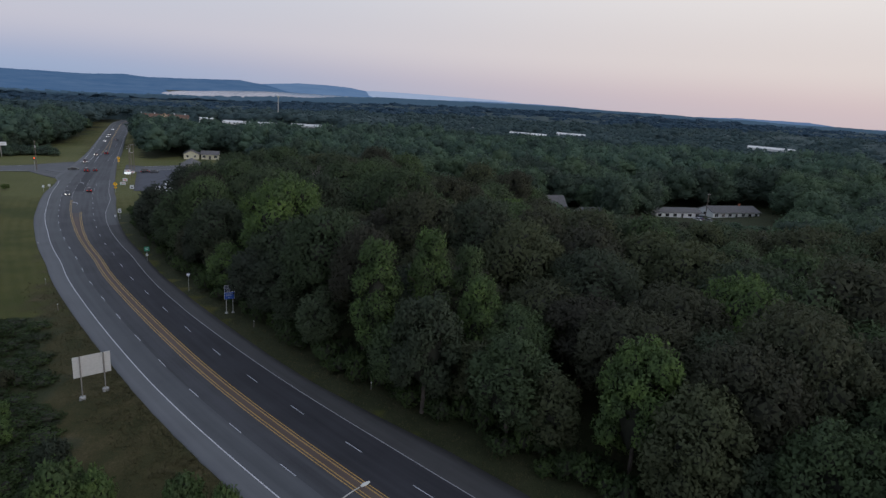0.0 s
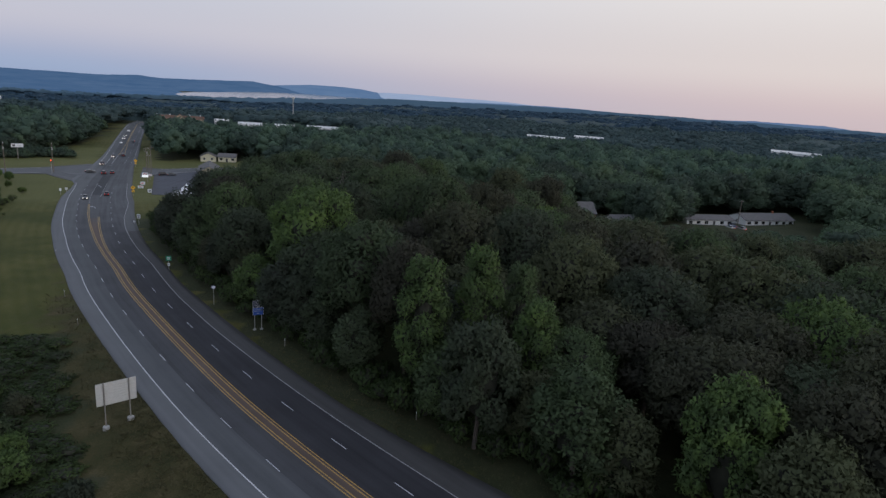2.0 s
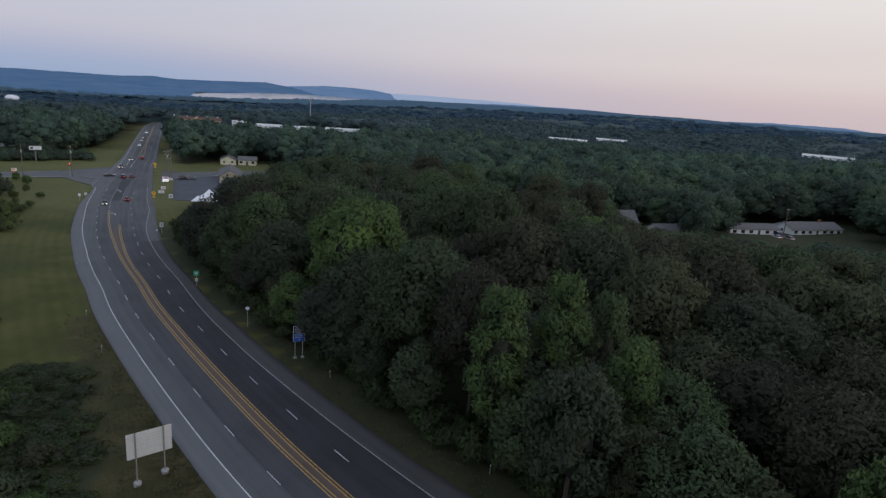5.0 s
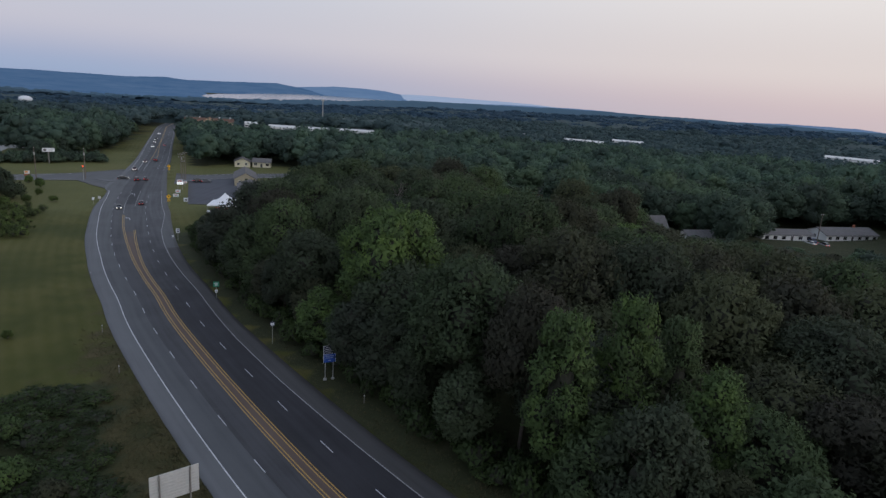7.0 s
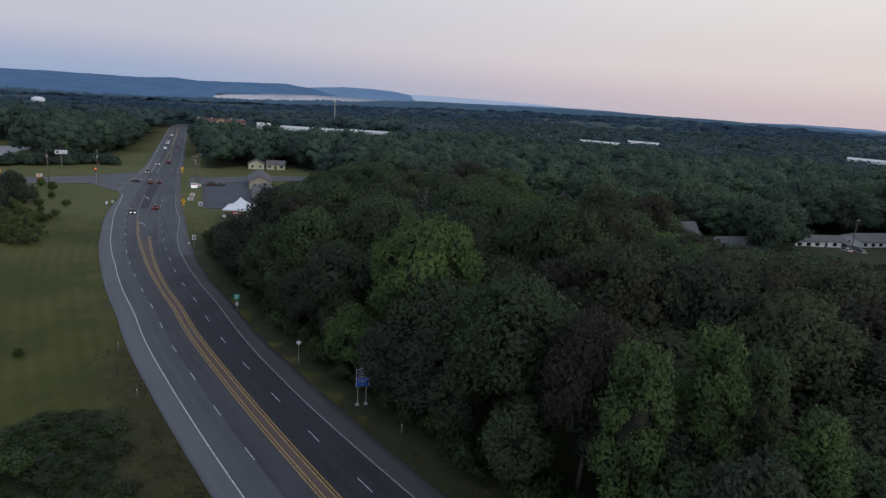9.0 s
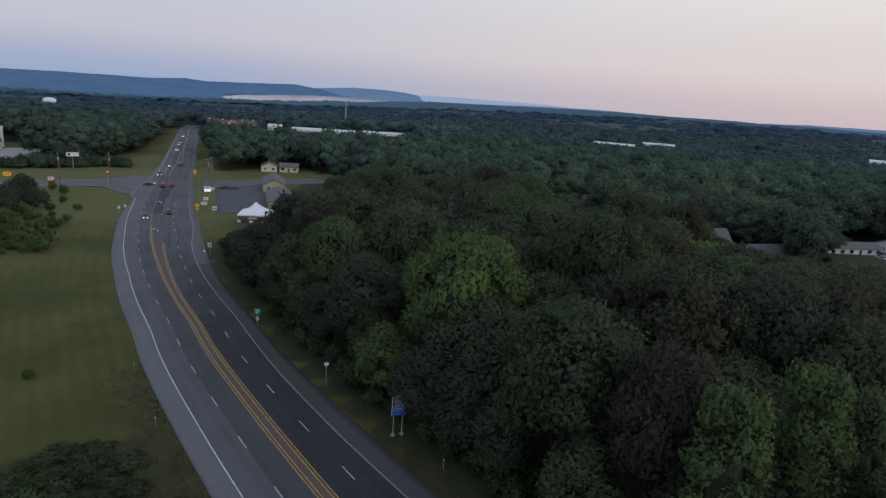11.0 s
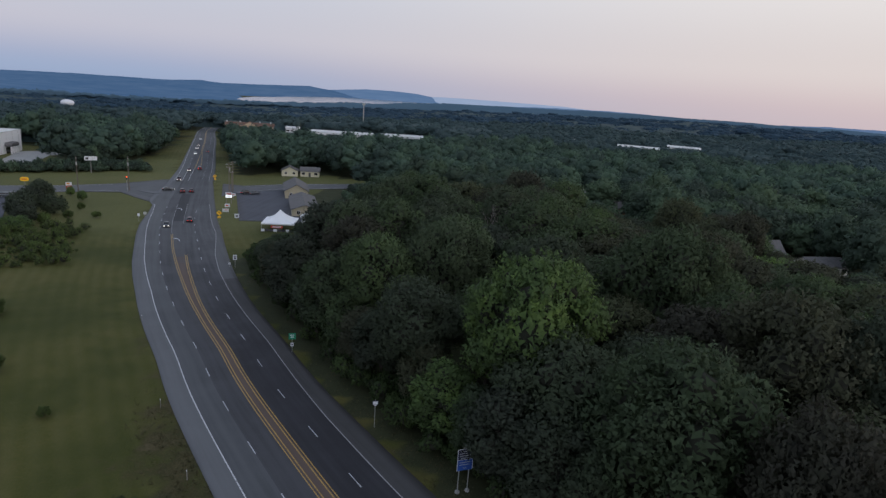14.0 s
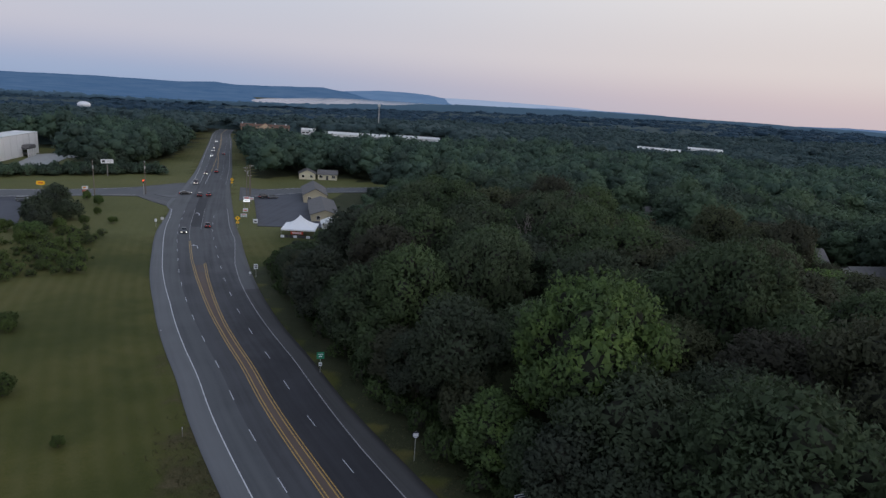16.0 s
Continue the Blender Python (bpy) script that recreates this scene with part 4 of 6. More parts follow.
def leafy(name, v, t, n, mat, shade_core, tone=None):
    """A foliage mesh whose marked inner triangles take the dark shade colour."""
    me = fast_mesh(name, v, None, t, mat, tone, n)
    me.materials.append(M["shade_core"])
    me.polygons.foreach_set("material_index", np.asarray(shade_core, np.int32))
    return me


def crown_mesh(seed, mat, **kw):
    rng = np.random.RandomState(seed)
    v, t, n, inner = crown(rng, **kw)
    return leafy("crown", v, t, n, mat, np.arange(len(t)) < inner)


# kinds of tree: (crown, trunk, nominal height, nominal radius)
SHAPES = []
for s in range(8):
    rng_s = np.random.RandomState(40 + s)
    h, r = (20.0, 20.0, 20.0, 20.0, 20.0, 15.0, 15.0, 15.0)[s], (7.2, 6.6, 7.6, 6.2, 3.6, 4.4, 4.8, 4.2)[s]
    SHAPES.append((dict(radius=r, low=(5.0, 5.6, 4.5, 5.8, 2.2, 0.8, 1.0, 0.6)[s], high=h, lobes=(22, 20, 24, 18, 13, 16, 17, 15)[s], bulk=((0.24, 0.42), (0.25, 0.45), (0.22, 0.40), (0.27, 0.47), (0.36, 0.54), (0.30, 0.48), (0.28, 0.46), (0.32, 0.48))[s]), trunk_mesh("trunk", rng_s, h, 0.28), h, r, 40 + s))
NEAR_LEAVES, BACK_LEAVES = dict(tufts=40, leaves=14, leaf=0.36, tuft=0.92, under=96, broad=0.66), dict(tufts=32, leaves=8, leaf=0.46, tuft=1.0, under=54, broad=0.86)
KINDS = {}
for nm, key in (("dark", "leaf"), ("olive", "leaf_olive"), ("bright", "leaf_bright"), ("green", "leaf_green")):
    KINDS[nm] = [(crown_mesh(seed, M[key], **kw, **NEAR_LEAVES), tr, h, r) for kw, tr, h, r, seed in SHAPES]
    KINDS[nm + "_back"] = [(crown_mesh(seed, M[key], **kw, **BACK_LEAVES), tr, h, r) for kw, tr, h, r, seed in SHAPES[:4]]

TREE_LABEL = {"dark": "tall broadleaf tree with dense dark-green summer crown", "olive": "broadleaf tree with dull olive-brown crown in the wood", "bright": "broadleaf tree with fresh yellow-green crown top", "green": "broad leafy tree with mid-green domed crown"}


def plant(kind, shape, x, y, height, width, turn, z=None, name="tree", label="", group="trees of the roadside wood"):
    cm, tm, h, r = KINDS[kind][shape]
    ob = new(name)
    ob.empty_display_size = 0.2
    tagged(ob, label or TREE_LABEL[kind.replace("_back", "")], name, group)
    ob.matrix_basis = pose(x, y, (gz(x, y) - 0.15) if z is None else z, 0, 0, turn)
    k, kz = width / r, height / h
    for nm, me in (("trunk", tm), ("crown", cm)):
        p = new(nm, me)
        p.parent = ob
        p.matrix_basis = Matrix.Diagonal((k, k, kz, 1))
    return ob


# notable trees: x, y, top, width, kind, shape
NOTABLE = [(-33.0, 117.0, 25.0, 8.4, "bright", 2), (-20.0, 98.0, 23.2, 8.0, "green", 0), (-9.6, 81.3, 22.7, 3.2, "bright", 4), (-2.4, 84.8, 24.0, 3.1, "bright", 4), (3.6, 86.6, 21.3, 2.5, "green", 4),
           (5.2, 78.6, 19.0, 3.0, "bright", 4), (22.5, 60.0, 18.6, 4.4, "bright", 6), (-12.5, 139.5, 26.0, 8.6, "green", 2), (-12.5, 88.5, 23.0, 5.2, "olive", 1), (0.5, 161.0, 22.0, 5.6, "olive", 0),
           (-4.0, 113.0, 24.6, 8.2, "olive", 2), (-48.5, 124.5, 18.0, 6.4, "dark", 1), (-58.0, 142.0, 20.0, 7.0, "green", 0), (-66.0, 160.0, 18.5, 6.6, "olive", 3), (-47.0, 148.0, 22.5, 7.4, "dark", 2),
           (9.0, 66.5, 15.5, 5.0, "green", 5), (-2.0, 73.0, 17.5, 4.6, "dark", 6), (-70.0, 196.0, 20.0, 6.4, "green", 1), (13.0, 100.0, 23.0, 7.6, "olive", 0), (-30.0, 138.0, 23.0, 7.0, "dark", 3)]


# houses in the wood, seen over lower growth: x, y, half width, reach, height of the lowest sight line at the house
GLADES = [(103, 257, 15, 170, -4.4), (131, 264, 20, 190, -4.4), (41, 230, 5.0, 100, 5.4), (-2, 354, 5, 220, -1.6), (-146, 352, 14, 60, -4.0), (58, 232, 6.0, 110, 1.4), (10.5, 310, 4.0, 170, -1.2)]


def low_zone(x, y):
    """Ceiling on the height of trees: lower growth round the houses."""
    lim = np.full(np.shape(x), 99.0)
    for hx, hy, half, reach, low in GLADES:
        dx, dy = x - hx, y - hy
        r = math.hypot(hx + 21, hy - 26)
        ux, uy = (-21 - hx) / r, (26 - hy) / r
        along, across = dx * ux + dy * uy, np.abs(-dx * uy + dy * ux)
        zone = (along > -4) & (along < reach) & (across < half + np.clip(along, 0, 200) * 0.04)
        lim = np.where(zone, np.minimum(lim, np.maximum(low + along * (42 - low) / r - ground_z(x, y), 0.0)), lim)
    # the wood steps down to the marquee and the motel
    edge = 2.4 + (x + 104.0 + np.clip(y - 255, 0, 80) * 0.15) * 0.54
    step = (x < -78) & (x > -125) & (y > 140) & (y < 330)
    return np.where(step, np.minimum(lim, np.maximum(edge, 0.0)), lim)


def canopy_h(x, y):
    """The wood's height rises and falls from stand to stand."""
    x, y = np.asarray(x, float), np.asarray(y, float)
    w = np.sin(x / 9.3 + 1.7) * np.sin(y / 11.1 + 0.4) + 0.7 * np.sin(x / 17.9 - y / 23.0) + 0.5 * np.sin((x + y) / 6.1 + 2.0)
    near = np.interp(np.hypot(x + 15, y - 95), [70, 150], [1, 0])
    return 17.6 + 3.6 * near + 2.6 * w


rng_t = np.random.RandomState(11)
gx, gy = np.meshgrid(np.arange(-240, 420, 10.6), np.arange(10, 330, 10.0))
tx = (gx + (np.arange(gx.shape[0]) % 2)[:, None] * 5.3).ravel() + rng_t.uniform(-2.6, 2.6, gx.size)
ty = gy.ravel() + rng_t.uniform(-2.6, 2.6, gx.size)
ok = woods(tx, ty)
toff, tsy = offset_of(tx, ty)
ok &= toff > 0
ok &= rng_t.rand(len(tx)) > 0.025
ok &= low_zone(tx, ty) > 2.0
# a closed front row along the road's right side
fx, fy = [], []
for i in range(0, len(CL), 3):
    if 30 < CY[i] < 206:
        gap_i = np.interp(CY[i], [60, 100, 178, 195, 206], [7.4, 7.0, 7.0, 11.0, 15.0])
        p = CL[i] + CN[i] * (OFF["edge_right"][i] + gap_i + rng_t.uniform(-0.7, 1.2))
        fx.append(p[0])
        fy.append(p[1])
fx, fy = np.array(fx), np.array(fy)
keep = np.ones(len(tx), bool)
for a, b in zip(fx, fy):
    keep &= np.hypot(tx - a, ty - b) > 5.0
for a, b, _, wide, *_ in NOTABLE:
    keep &= np.hypot(tx - a, ty - b) > 2.4 + wide * 0.74
    f_keep = np.hypot(fx - a, fy - b) > 2.0 + wide * 0.5
    fx, fy = fx[f_keep], fy[f_keep]
tx, ty = tx[ok & keep], ty[ok & keep]
front = np.r_[np.ones(len(fx), bool), np.zeros(len(tx), bool)]
tx, ty = np.r_[fx, tx], np.r_[fy, ty]
# in the flight's wedge only: what lies well behind is never seen
wedge = (np.degrees(np.arctan2(tx - 10, ty + 18)) < 42) & (ty > 22)
tx, ty, front = tx[wedge], ty[wedge], front[wedge]
# distance from a line through the wood's near margin
ax, ay, bx, by = 25.0, 45.0, -70.0, 140.0
tt = np.clip(((tx - ax) * (bx - ax) + (ty - ay) * (by - ay)) / ((bx - ax) ** 2 + (by - ay) ** 2), 0, 1)
rank = np.hypot(tx - ax - tt * (bx - ax), ty - ay - tt * (by - ay))
# distance from the line of flight
fx0, fy0, fx1, fy1 = -1.0, -1.0, -43.0, 53.0
ft = np.clip(((tx - fx0) * (fx1 - fx0) + (ty - fy0) * (fy1 - fy0)) / ((fx1 - fx0) ** 2 + (fy1 - fy0) ** 2), 0, 1)
away_by = np.hypot(tx - fx0 - ft * (fx1 - fx0), ty - fy0 - ft * (fy1 - fy0))
order = np.argsort(rank)
near, mid = order[:282], order[282:]
lim = low_zone(tx, ty)
th = np.where(front, rng_t.uniform(10.0, 17.5, len(tx)), canopy_h(tx, ty) + rng_t.uniform(-2.6, 2.6, len(tx)))
th = np.minimum(th, lim * rng_t.uniform(0.85, 1.0, len(tx)))
# open to the flight before the notable trees
for a, b, top, wide, *_ in NOTABLE:
    dx, dy = tx - a, ty - b
    dist = np.hypot(dx, dy) + 1e-6
    gx_, gy_ = -24 - a, 28 - b
    ahead = (dx * gx_ + dy * gy_) / dist / math.hypot(gx_, gy_)
    th = np.where((dist < wide + 11) & (ahead > 0.25), np.minimum(th, np.maximum(top - 6.5, 8.0)), th)
tw = np.where(front, rng_t.uniform(3.8, 5.6, len(tx)), rng_t.uniform(5.4, 8.0, len(tx))) * np.clip(th / 15, 0.3, 1)
for i in near:
    u = rng_t.rand()
    olive = 0.50 if tx[i] > 2 else 0.20
    kind = "dark" if u < 0.55 * (0.975 - olive) else "green" if u < 0.975 - olive else "olive" if u < 0.975 else "bright"
    shape = 5 + int(rng_t.randint(3)) if front[i] else int(rng_t.randint(4))
    if away_by[i] > 88 and shape < 4:
        kind += "_back"
    plant(kind, shape, tx[i], ty[i], th[i], tw[i], rng_t.uniform(0, 360))
for x, y, top, w, kind, shape in NOTABLE:
    plant(kind, shape, x, y, top - gz(x, y), w, rng_t.uniform(0, 360))


def scatter(name, pts, variants, mat, label, category="woods"):
    """Many trees in one mesh: the uncountable woods."""
    V, T, N, tone, shade_core = [], [], [], [], []
    nv = 0
    rng = np.random.RandomState(len(pts))
    for x, y, z, k, kz in pts:
        v, t, n, inner = variants[rng.randint(len(variants))]
        shade_core.append(np.arange(len(t)) < inner)
        a = rng.uniform(0, 6.283)
        ca, sa = math.cos(a), math.sin(a)
        V.append(np.stack([(v[:, 0] * ca - v[:, 1] * sa) * k + x, (v[:, 0] * sa + v[:, 1] * ca) * k + y, v[:, 2] * kz + z], 1))
        N.append(np.stack([n[:, 0] * ca - n[:, 1] * sa, n[:, 0] * sa + n[:, 1] * ca, n[:, 2]], 1))
        T.append(t + nv)
        tone.append(np.full(len(v), rng.rand()))
        nv += len(v)
    me = leafy(name, np.vstack(V), np.vstack(T), np.vstack(N), mat, np.concatenate(shade_core), np.concatenate(tone))
    return tagged(new(name, me), label, category, kind="stuff")


MID = [crown(np.random.RandomState(90 + s), radius=6.4, low=0.5, high=18.0, lobes=11, tufts=18, leaves=4, leaf=0.85, tuft=1.1, bulk=(0.38, 0.54), core=0.74, under=26, broad=1.15, dark_core=False) for s in range(6)]
BEYOND = [crown(np.random.RandomState(105 + s), radius=6.4, low=1.0, high=18.0, lobes=8, tufts=11, leaves=3, leaf=1.1, tuft=1.1, bulk=(0.42, 0.58), core=0.78, under=18, broad=1.25, dark_core=False) for s in range(6)]
FAR = [crown(np.random.RandomState(120 + s), radius=6.4, low=6.0, high=18.0, lobes=4, tufts=6, leaves=2, leaf=1.7, tuft=1.2, bulk=(0.52, 0.68), core=0.84, under=12, broad=1.4, dark_core=False) for s in range(6)]
HAZY = [crown(np.random.RandomState(135 + s), radius=6.4, low=6.0, high=18.0, lobes=2, tufts=4, leaves=2, leaf=1.8, tuft=1.2, bulk=(0.6, 0.8), core=0.84, under=12, broad=1.4, dark_core=False) for s in range(6)]
BUSH = [crown(np.random.RandomState(150 + s), radius=1.0, low=0.0, high=1.7, lobes=9, tufts=20, leaves=10, leaf=0.13, tuft=0.22, bulk=(0.36, 0.5), core=0.5, under=24, broad=1.4) for s in range(5)]

mid_pts = [(tx[i], ty[i], gz(tx[i], ty[i]) - 0.2, tw[i] / 6.0, th[i] / 18.0) for i in mid]


def ring_points(r0, r1, spacing, a0, a1, seed, hmin, hmax, width):
    rng = np.random.RandomState(seed)
    out = []
    r = r0
    while r < r1:
        n = int(radians(a1 - a0) * r / spacing)
        a = np.radians(a0 + (np.arange(n) + rng.uniform(-0.35, 0.35, n)) * (a1 - a0) / max(n, 1))
        rr = r + rng.uniform(-0.4, 0.4, n) * spacing
        x, y = np.sin(a) * rr - 20, np.cos(a) * rr + 20
        good = woods(x, y)
        if r < 400:
            good &= ~((y < 330) & (offset_of(x, y)[0] > 0))
        lims = low_zone(x, y)
        good &= lims > 2.4
        hs = np.minimum(rng.uniform(hmin, hmax, n) + canopy_h(x, y) - 17.2, lims)
        z = ground_z(x, y)
        ws = rng.uniform(0.85, 1.15, n) * width
        out += [(x[i], y[i], z[i] - 0.3, ws[i], hs[i] / 18.0) for i in np.nonzero(good)[0]]
        r += spacing * 0.92
    return out


# far buildings that show over the canopy: x, y, half length, clear strip towards the flight
SITES = [(-289, 617, 30, 170, 4.0), (-195, 607, 40, 160, 4.0), (-141, 622, 26, 160, 4.5), (-240, 600, 10, 150, 4.0), (77, 615, 24, 150, 13.8), (129, 660, 20, 150, 13.8), (288, 552, 28, 150, 15.0)]


def site_clear(pts, cut=True):
    p = np.array(pts)
    ok = np.ones(len(p), bool)
    lim = np.full(len(p), 9.0)
    for sx, sy, half, strip_len, low in SITES:
        r = math.hypot(sx + 25, sy - 30)
        ux, uy = (-25 - sx) / r, (30 - sy) / r
        along = (p[:, 0] - sx) * ux + (p[:, 1] - sy) * uy
        across = np.abs(-(p[:, 0] - sx) * uy + (p[:, 1] - sy) * ux)
        ok &= ~((along > -14) & (along < 16) & (across < half + 4))
        zone = (along > 0) & (along < strip_len) & (across < half + 6)
        lim = np.where(zone, np.minimum(lim, (low + along * 0.072) / 18.0), lim)
    if not cut:
        return np.where(ok, lim, 0.0)
    p[:, 4] = np.minimum(p[:, 4], lim)
    return p[ok]


mid_pts = list(site_clear(mid_pts))
beyond_pts = list(site_clear(ring_points(235, 520, 10.4, -46, 39, 21, 15, 20.5, 1.2)))
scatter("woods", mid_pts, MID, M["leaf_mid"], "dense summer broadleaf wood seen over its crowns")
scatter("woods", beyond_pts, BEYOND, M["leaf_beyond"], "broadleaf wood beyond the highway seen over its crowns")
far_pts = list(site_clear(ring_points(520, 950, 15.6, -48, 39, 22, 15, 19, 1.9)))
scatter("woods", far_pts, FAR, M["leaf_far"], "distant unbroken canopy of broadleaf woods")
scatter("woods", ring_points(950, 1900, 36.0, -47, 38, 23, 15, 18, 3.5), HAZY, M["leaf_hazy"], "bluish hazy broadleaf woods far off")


def canopy(name, r0, r1, a0, a1, mat, step=1.012, height=13.0, rough=4.5, level=None, label="hazy blue-green woods stretching to the horizon", among=False):
    """Closed canopy too far off for single trees: a bumpy sheet."""
    rng = np.random.RandomState(7)
    az = np.radians(np.arange(a0, a1, 0.2))
    rs = [r0]
    while rs[-1] < r1:
        rs.append(rs[-1] * step)
    R, A = np.meshgrid(rs, az)
    x, y = (np.sin(A) * R).ravel(), (np.cos(A) * R).ravel()
    h = height + rng.uniform(-rough, rough, len(x)) + 3 * np.sin(x * 0.011) * np.sin(y * 0.007)
    z = ground_z(x, y) + h
    if level is not None:
        # towards the lake the wooded shore lies low over the water
        deg = np.degrees(A).ravel()
        end = np.interp(deg, [-48, -28, -24, -20.5, -16.5, -13.5, -10, -6, 0], [1850, 1900, 2030, 2200, 2460, 2675, 3450, 4000, 4200])
        f = np.clip((deg + 13) / 9, 0, 1)
        z = np.where(R.ravel() < end + rng.uniform(-60, 60, len(x)), (level + h - height) * (1 - f) + z * f, -60)
    if among:
        p = site_clear(np.c_[x, y, z, z, np.full(len(x), 9.0)], False)
        deep = woods(x, y) & woods(x + 15, y) & woods(x - 15, y) & woods(x, y - 15) & woods(x, y + 15)
        z = np.where(deep & (p > 1.0), z, ground_z(x, y) - 3)
    n, m = len(az), len(rs)
    i = (np.arange(n - 1)[:, None] * m + np.arange(m - 1)[None, :]).ravel()
    me = fast_mesh(name, np.c_[x, y, z], np.stack([i, i + m, i + m + 1, i + 1], 1), None, mat, np.repeat(rng.rand(n), m) if among else None)
    tagged(new(name, me), label, "woods", kind="stuff")


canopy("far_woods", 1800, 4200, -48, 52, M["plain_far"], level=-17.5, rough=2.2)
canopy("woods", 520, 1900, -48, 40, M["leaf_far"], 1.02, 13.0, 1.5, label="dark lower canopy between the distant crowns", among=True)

# ---- roadside signs, poles and lamps ----


def sign_post(parent, x, y, z0, z1, r=0.05, mat="steel", name="post", lab=""):
    return part(name, bar([(x, y, z0 - 0.4), (x, y, z1)], r, 8), M[mat], parent, lab)


def white_sign_board():
    """Large sign seen from behind: sheet panels on two posts with concrete feet."""
    x0, y0, x1, y1 = -47.4, 71.7, -45.4, 73.5
    turn = math.degrees(math.atan2(y1 - y0, x1 - x0)) + 180
    s = thing("road_sign_board", (x0 + x1) / 2, (y0 + y1) / 2, turn, z=gz(x0, y0) - 0.15, label="large white aluminium road sign seen from behind, on two grey posts", category="road sign")
    for i in range(9):
        z = 3.05 + i * 0.33
        part("panel", boxes((-2.25, -0.03, z, 2.25, 0.03, z + 0.315), (-2.25, 0.03, z + 0.30, 2.25, 0.055, z + 0.328), bevel=0.008), M["alu"], s)
    for px, foot in ((-1.4, gz(x1, y1) - gz(x0, y0)), (1.4, 0.0)):
        part("post", boxes((px - 0.07, 0.06, foot - 0.4, px + 0.07, 0.2, 6.05), bevel=0.015), M["post_grey"], s, "dark grey steel post")
        part("footing", bar([(px, 0.12, foot - 0.3), (px, 0.12, foot + 0.22), (px, 0.12, foot + 0.3)], [0.42, 0.4, 0.3], 14), M["concrete"], s, "round pale concrete footing")
        for z in (3.4, 4.5, 5.6):
            part("bracket", boxes((px - 0.14, 0.03, z, px + 0.14, 0.075, z + 0.08), bevel=0.01), M["steel"], s)


white_sign_board()


def blue_sign():
    x0, y0, x1, y1 = -39.9, 104.1, -38.9, 104.8
    turn = math.degrees(math.atan2(y1 - y0, x1 - x0)) - 8
    s = thing("service_sign", (x0 + x1) / 2, (y0 + y1) / 2, turn, label="blue and black roadside information sign on two posts", category="road sign")
    ob = part("board", boxes((-0.9, -0.03, 2.75, 0.9, 0.03, 4.05), bevel=0.01), M["sign_blue"], s, "bright blue lower board")
    part("board", boxes((-0.9, -0.03, 4.07, 0.9, 0.03, 5.35), bevel=0.01), M["sign_black"], s, "black upper board with white bars")
    part("border", boxes((-0.92, -0.04, 2.72, -0.86, -0.031, 5.38), (0.86, -0.04, 2.72, 0.92, -0.031, 5.38), (-0.86, -0.04, 5.32, 0.86, -0.031, 5.38), (-0.86, -0.04, 4.04, 0.86, -0.031, 4.08)), M["sign_white"], s, "white edging")
    part("crest", boxes((-0.3, -0.03, 5.39, 0.3, 0.03, 5.62), (-0.18, -0.03, 5.621, 0.18, 0.03, 5.72), bevel=0.02), M["post_grey"], s, "grey crest on top")
    for z, a, b in ((5.05, -0.6, 0.55), (4.78, -0.7, 0.2), (4.5, -0.65, 0.68), (4.22, -0.5, 0.6)):
        part("text_bar", boxes((a, -0.042, z, b, -0.031, z + 0.07)), M["alu"], s)
    for z, a, b in ((3.7, -0.62, 0.6), (3.42, -0.66, 0.5), (3.0, -0.2, 0.16)):
        part("text_bar", boxes((a, -0.042, z, b, -0.031, z + 0.06)), M["alu"], s)
    for px in (-0.58, 0.58):
        sign_post(s, px, 0.1, 0, 5.2, 0.06)
        part("footing", bar([(px, 0.1, -0.3), (px, 0.1, 0.16)], [0.3, 0.26], 12), M["concrete"], s, "round pale concrete footing")


blue_sign()


def small_sign(x, y, turn, plates, height, label, post="steel", category="road sign"):
    """Plates: (width, height, middle z, material, bars, shape)."""
    s = thing("road_sign", x, y, turn, label=label, category=category)
    sign_post(s, 0, 0.05, 0, height, 0.045, post)
    for w, h, z, mat, bars, shape in plates:
        if shape == "diamond":
            bm = prism([(0, z - h / 2), (w / 2, z), (0, z + h / 2), (-w / 2, z)], -0.03, 0.0)
        elif shape == "shield":
            bm = prism([(0, z - h / 2), (w * 0.42, z - h * 0.22), (w / 2, z + h * 0.2), (w * 0.36, z + h / 2), (-w * 0.36, z + h / 2), (-w / 2, z + h * 0.2), (-w * 0.42, z - h * 0.22)], -0.03, 0.0)
        else:
            bm = boxes((-w / 2, -0.03, z - h / 2, w / 2, 0.0, z + h / 2), bevel=0.008)
        pl = part("plate", bm, M[mat], s)
        for bz, bw, bh, bm_ in bars:
            part("text_bar", boxes((-bw / 2, -0.042, z + bz - bh / 2, bw / 2, -0.031, z + bz + bh / 2)), M[bm_], pl)
    return s


def facing(x, y, tx=-25.0, ty=30.0):
    """The turn that makes a sign's front (-y) look to a place."""
    return math.degrees(math.atan2(ty - y, tx - x)) + 90


small_sign(-51.8, 115.6, facing(-51.8, 115.6), [(0.85, 0.85, 3.4, "sign_black", [(0.06, 0.62, 0.42, "sign_white"), (-0.27, 0.30, 0.12, "sign_white")], "shield")], 3.9, "dark and white route shield on a steel post", "steel")
small_sign(-70.2, 135.7, facing(-70.2, 135.7), [(1.15, 1.1, 3.0, "sign_green", [(0.2, 0.7, 0.14, "sign_white"), (-0.15, 0.5, 0.2, "sign_white")], "box"), (0.5, 0.6, 1.55, "sign_white", [(0, 0.25, 0.2, "sign_black")], "box")], 3.5, "green roadside sign with small white plate below")
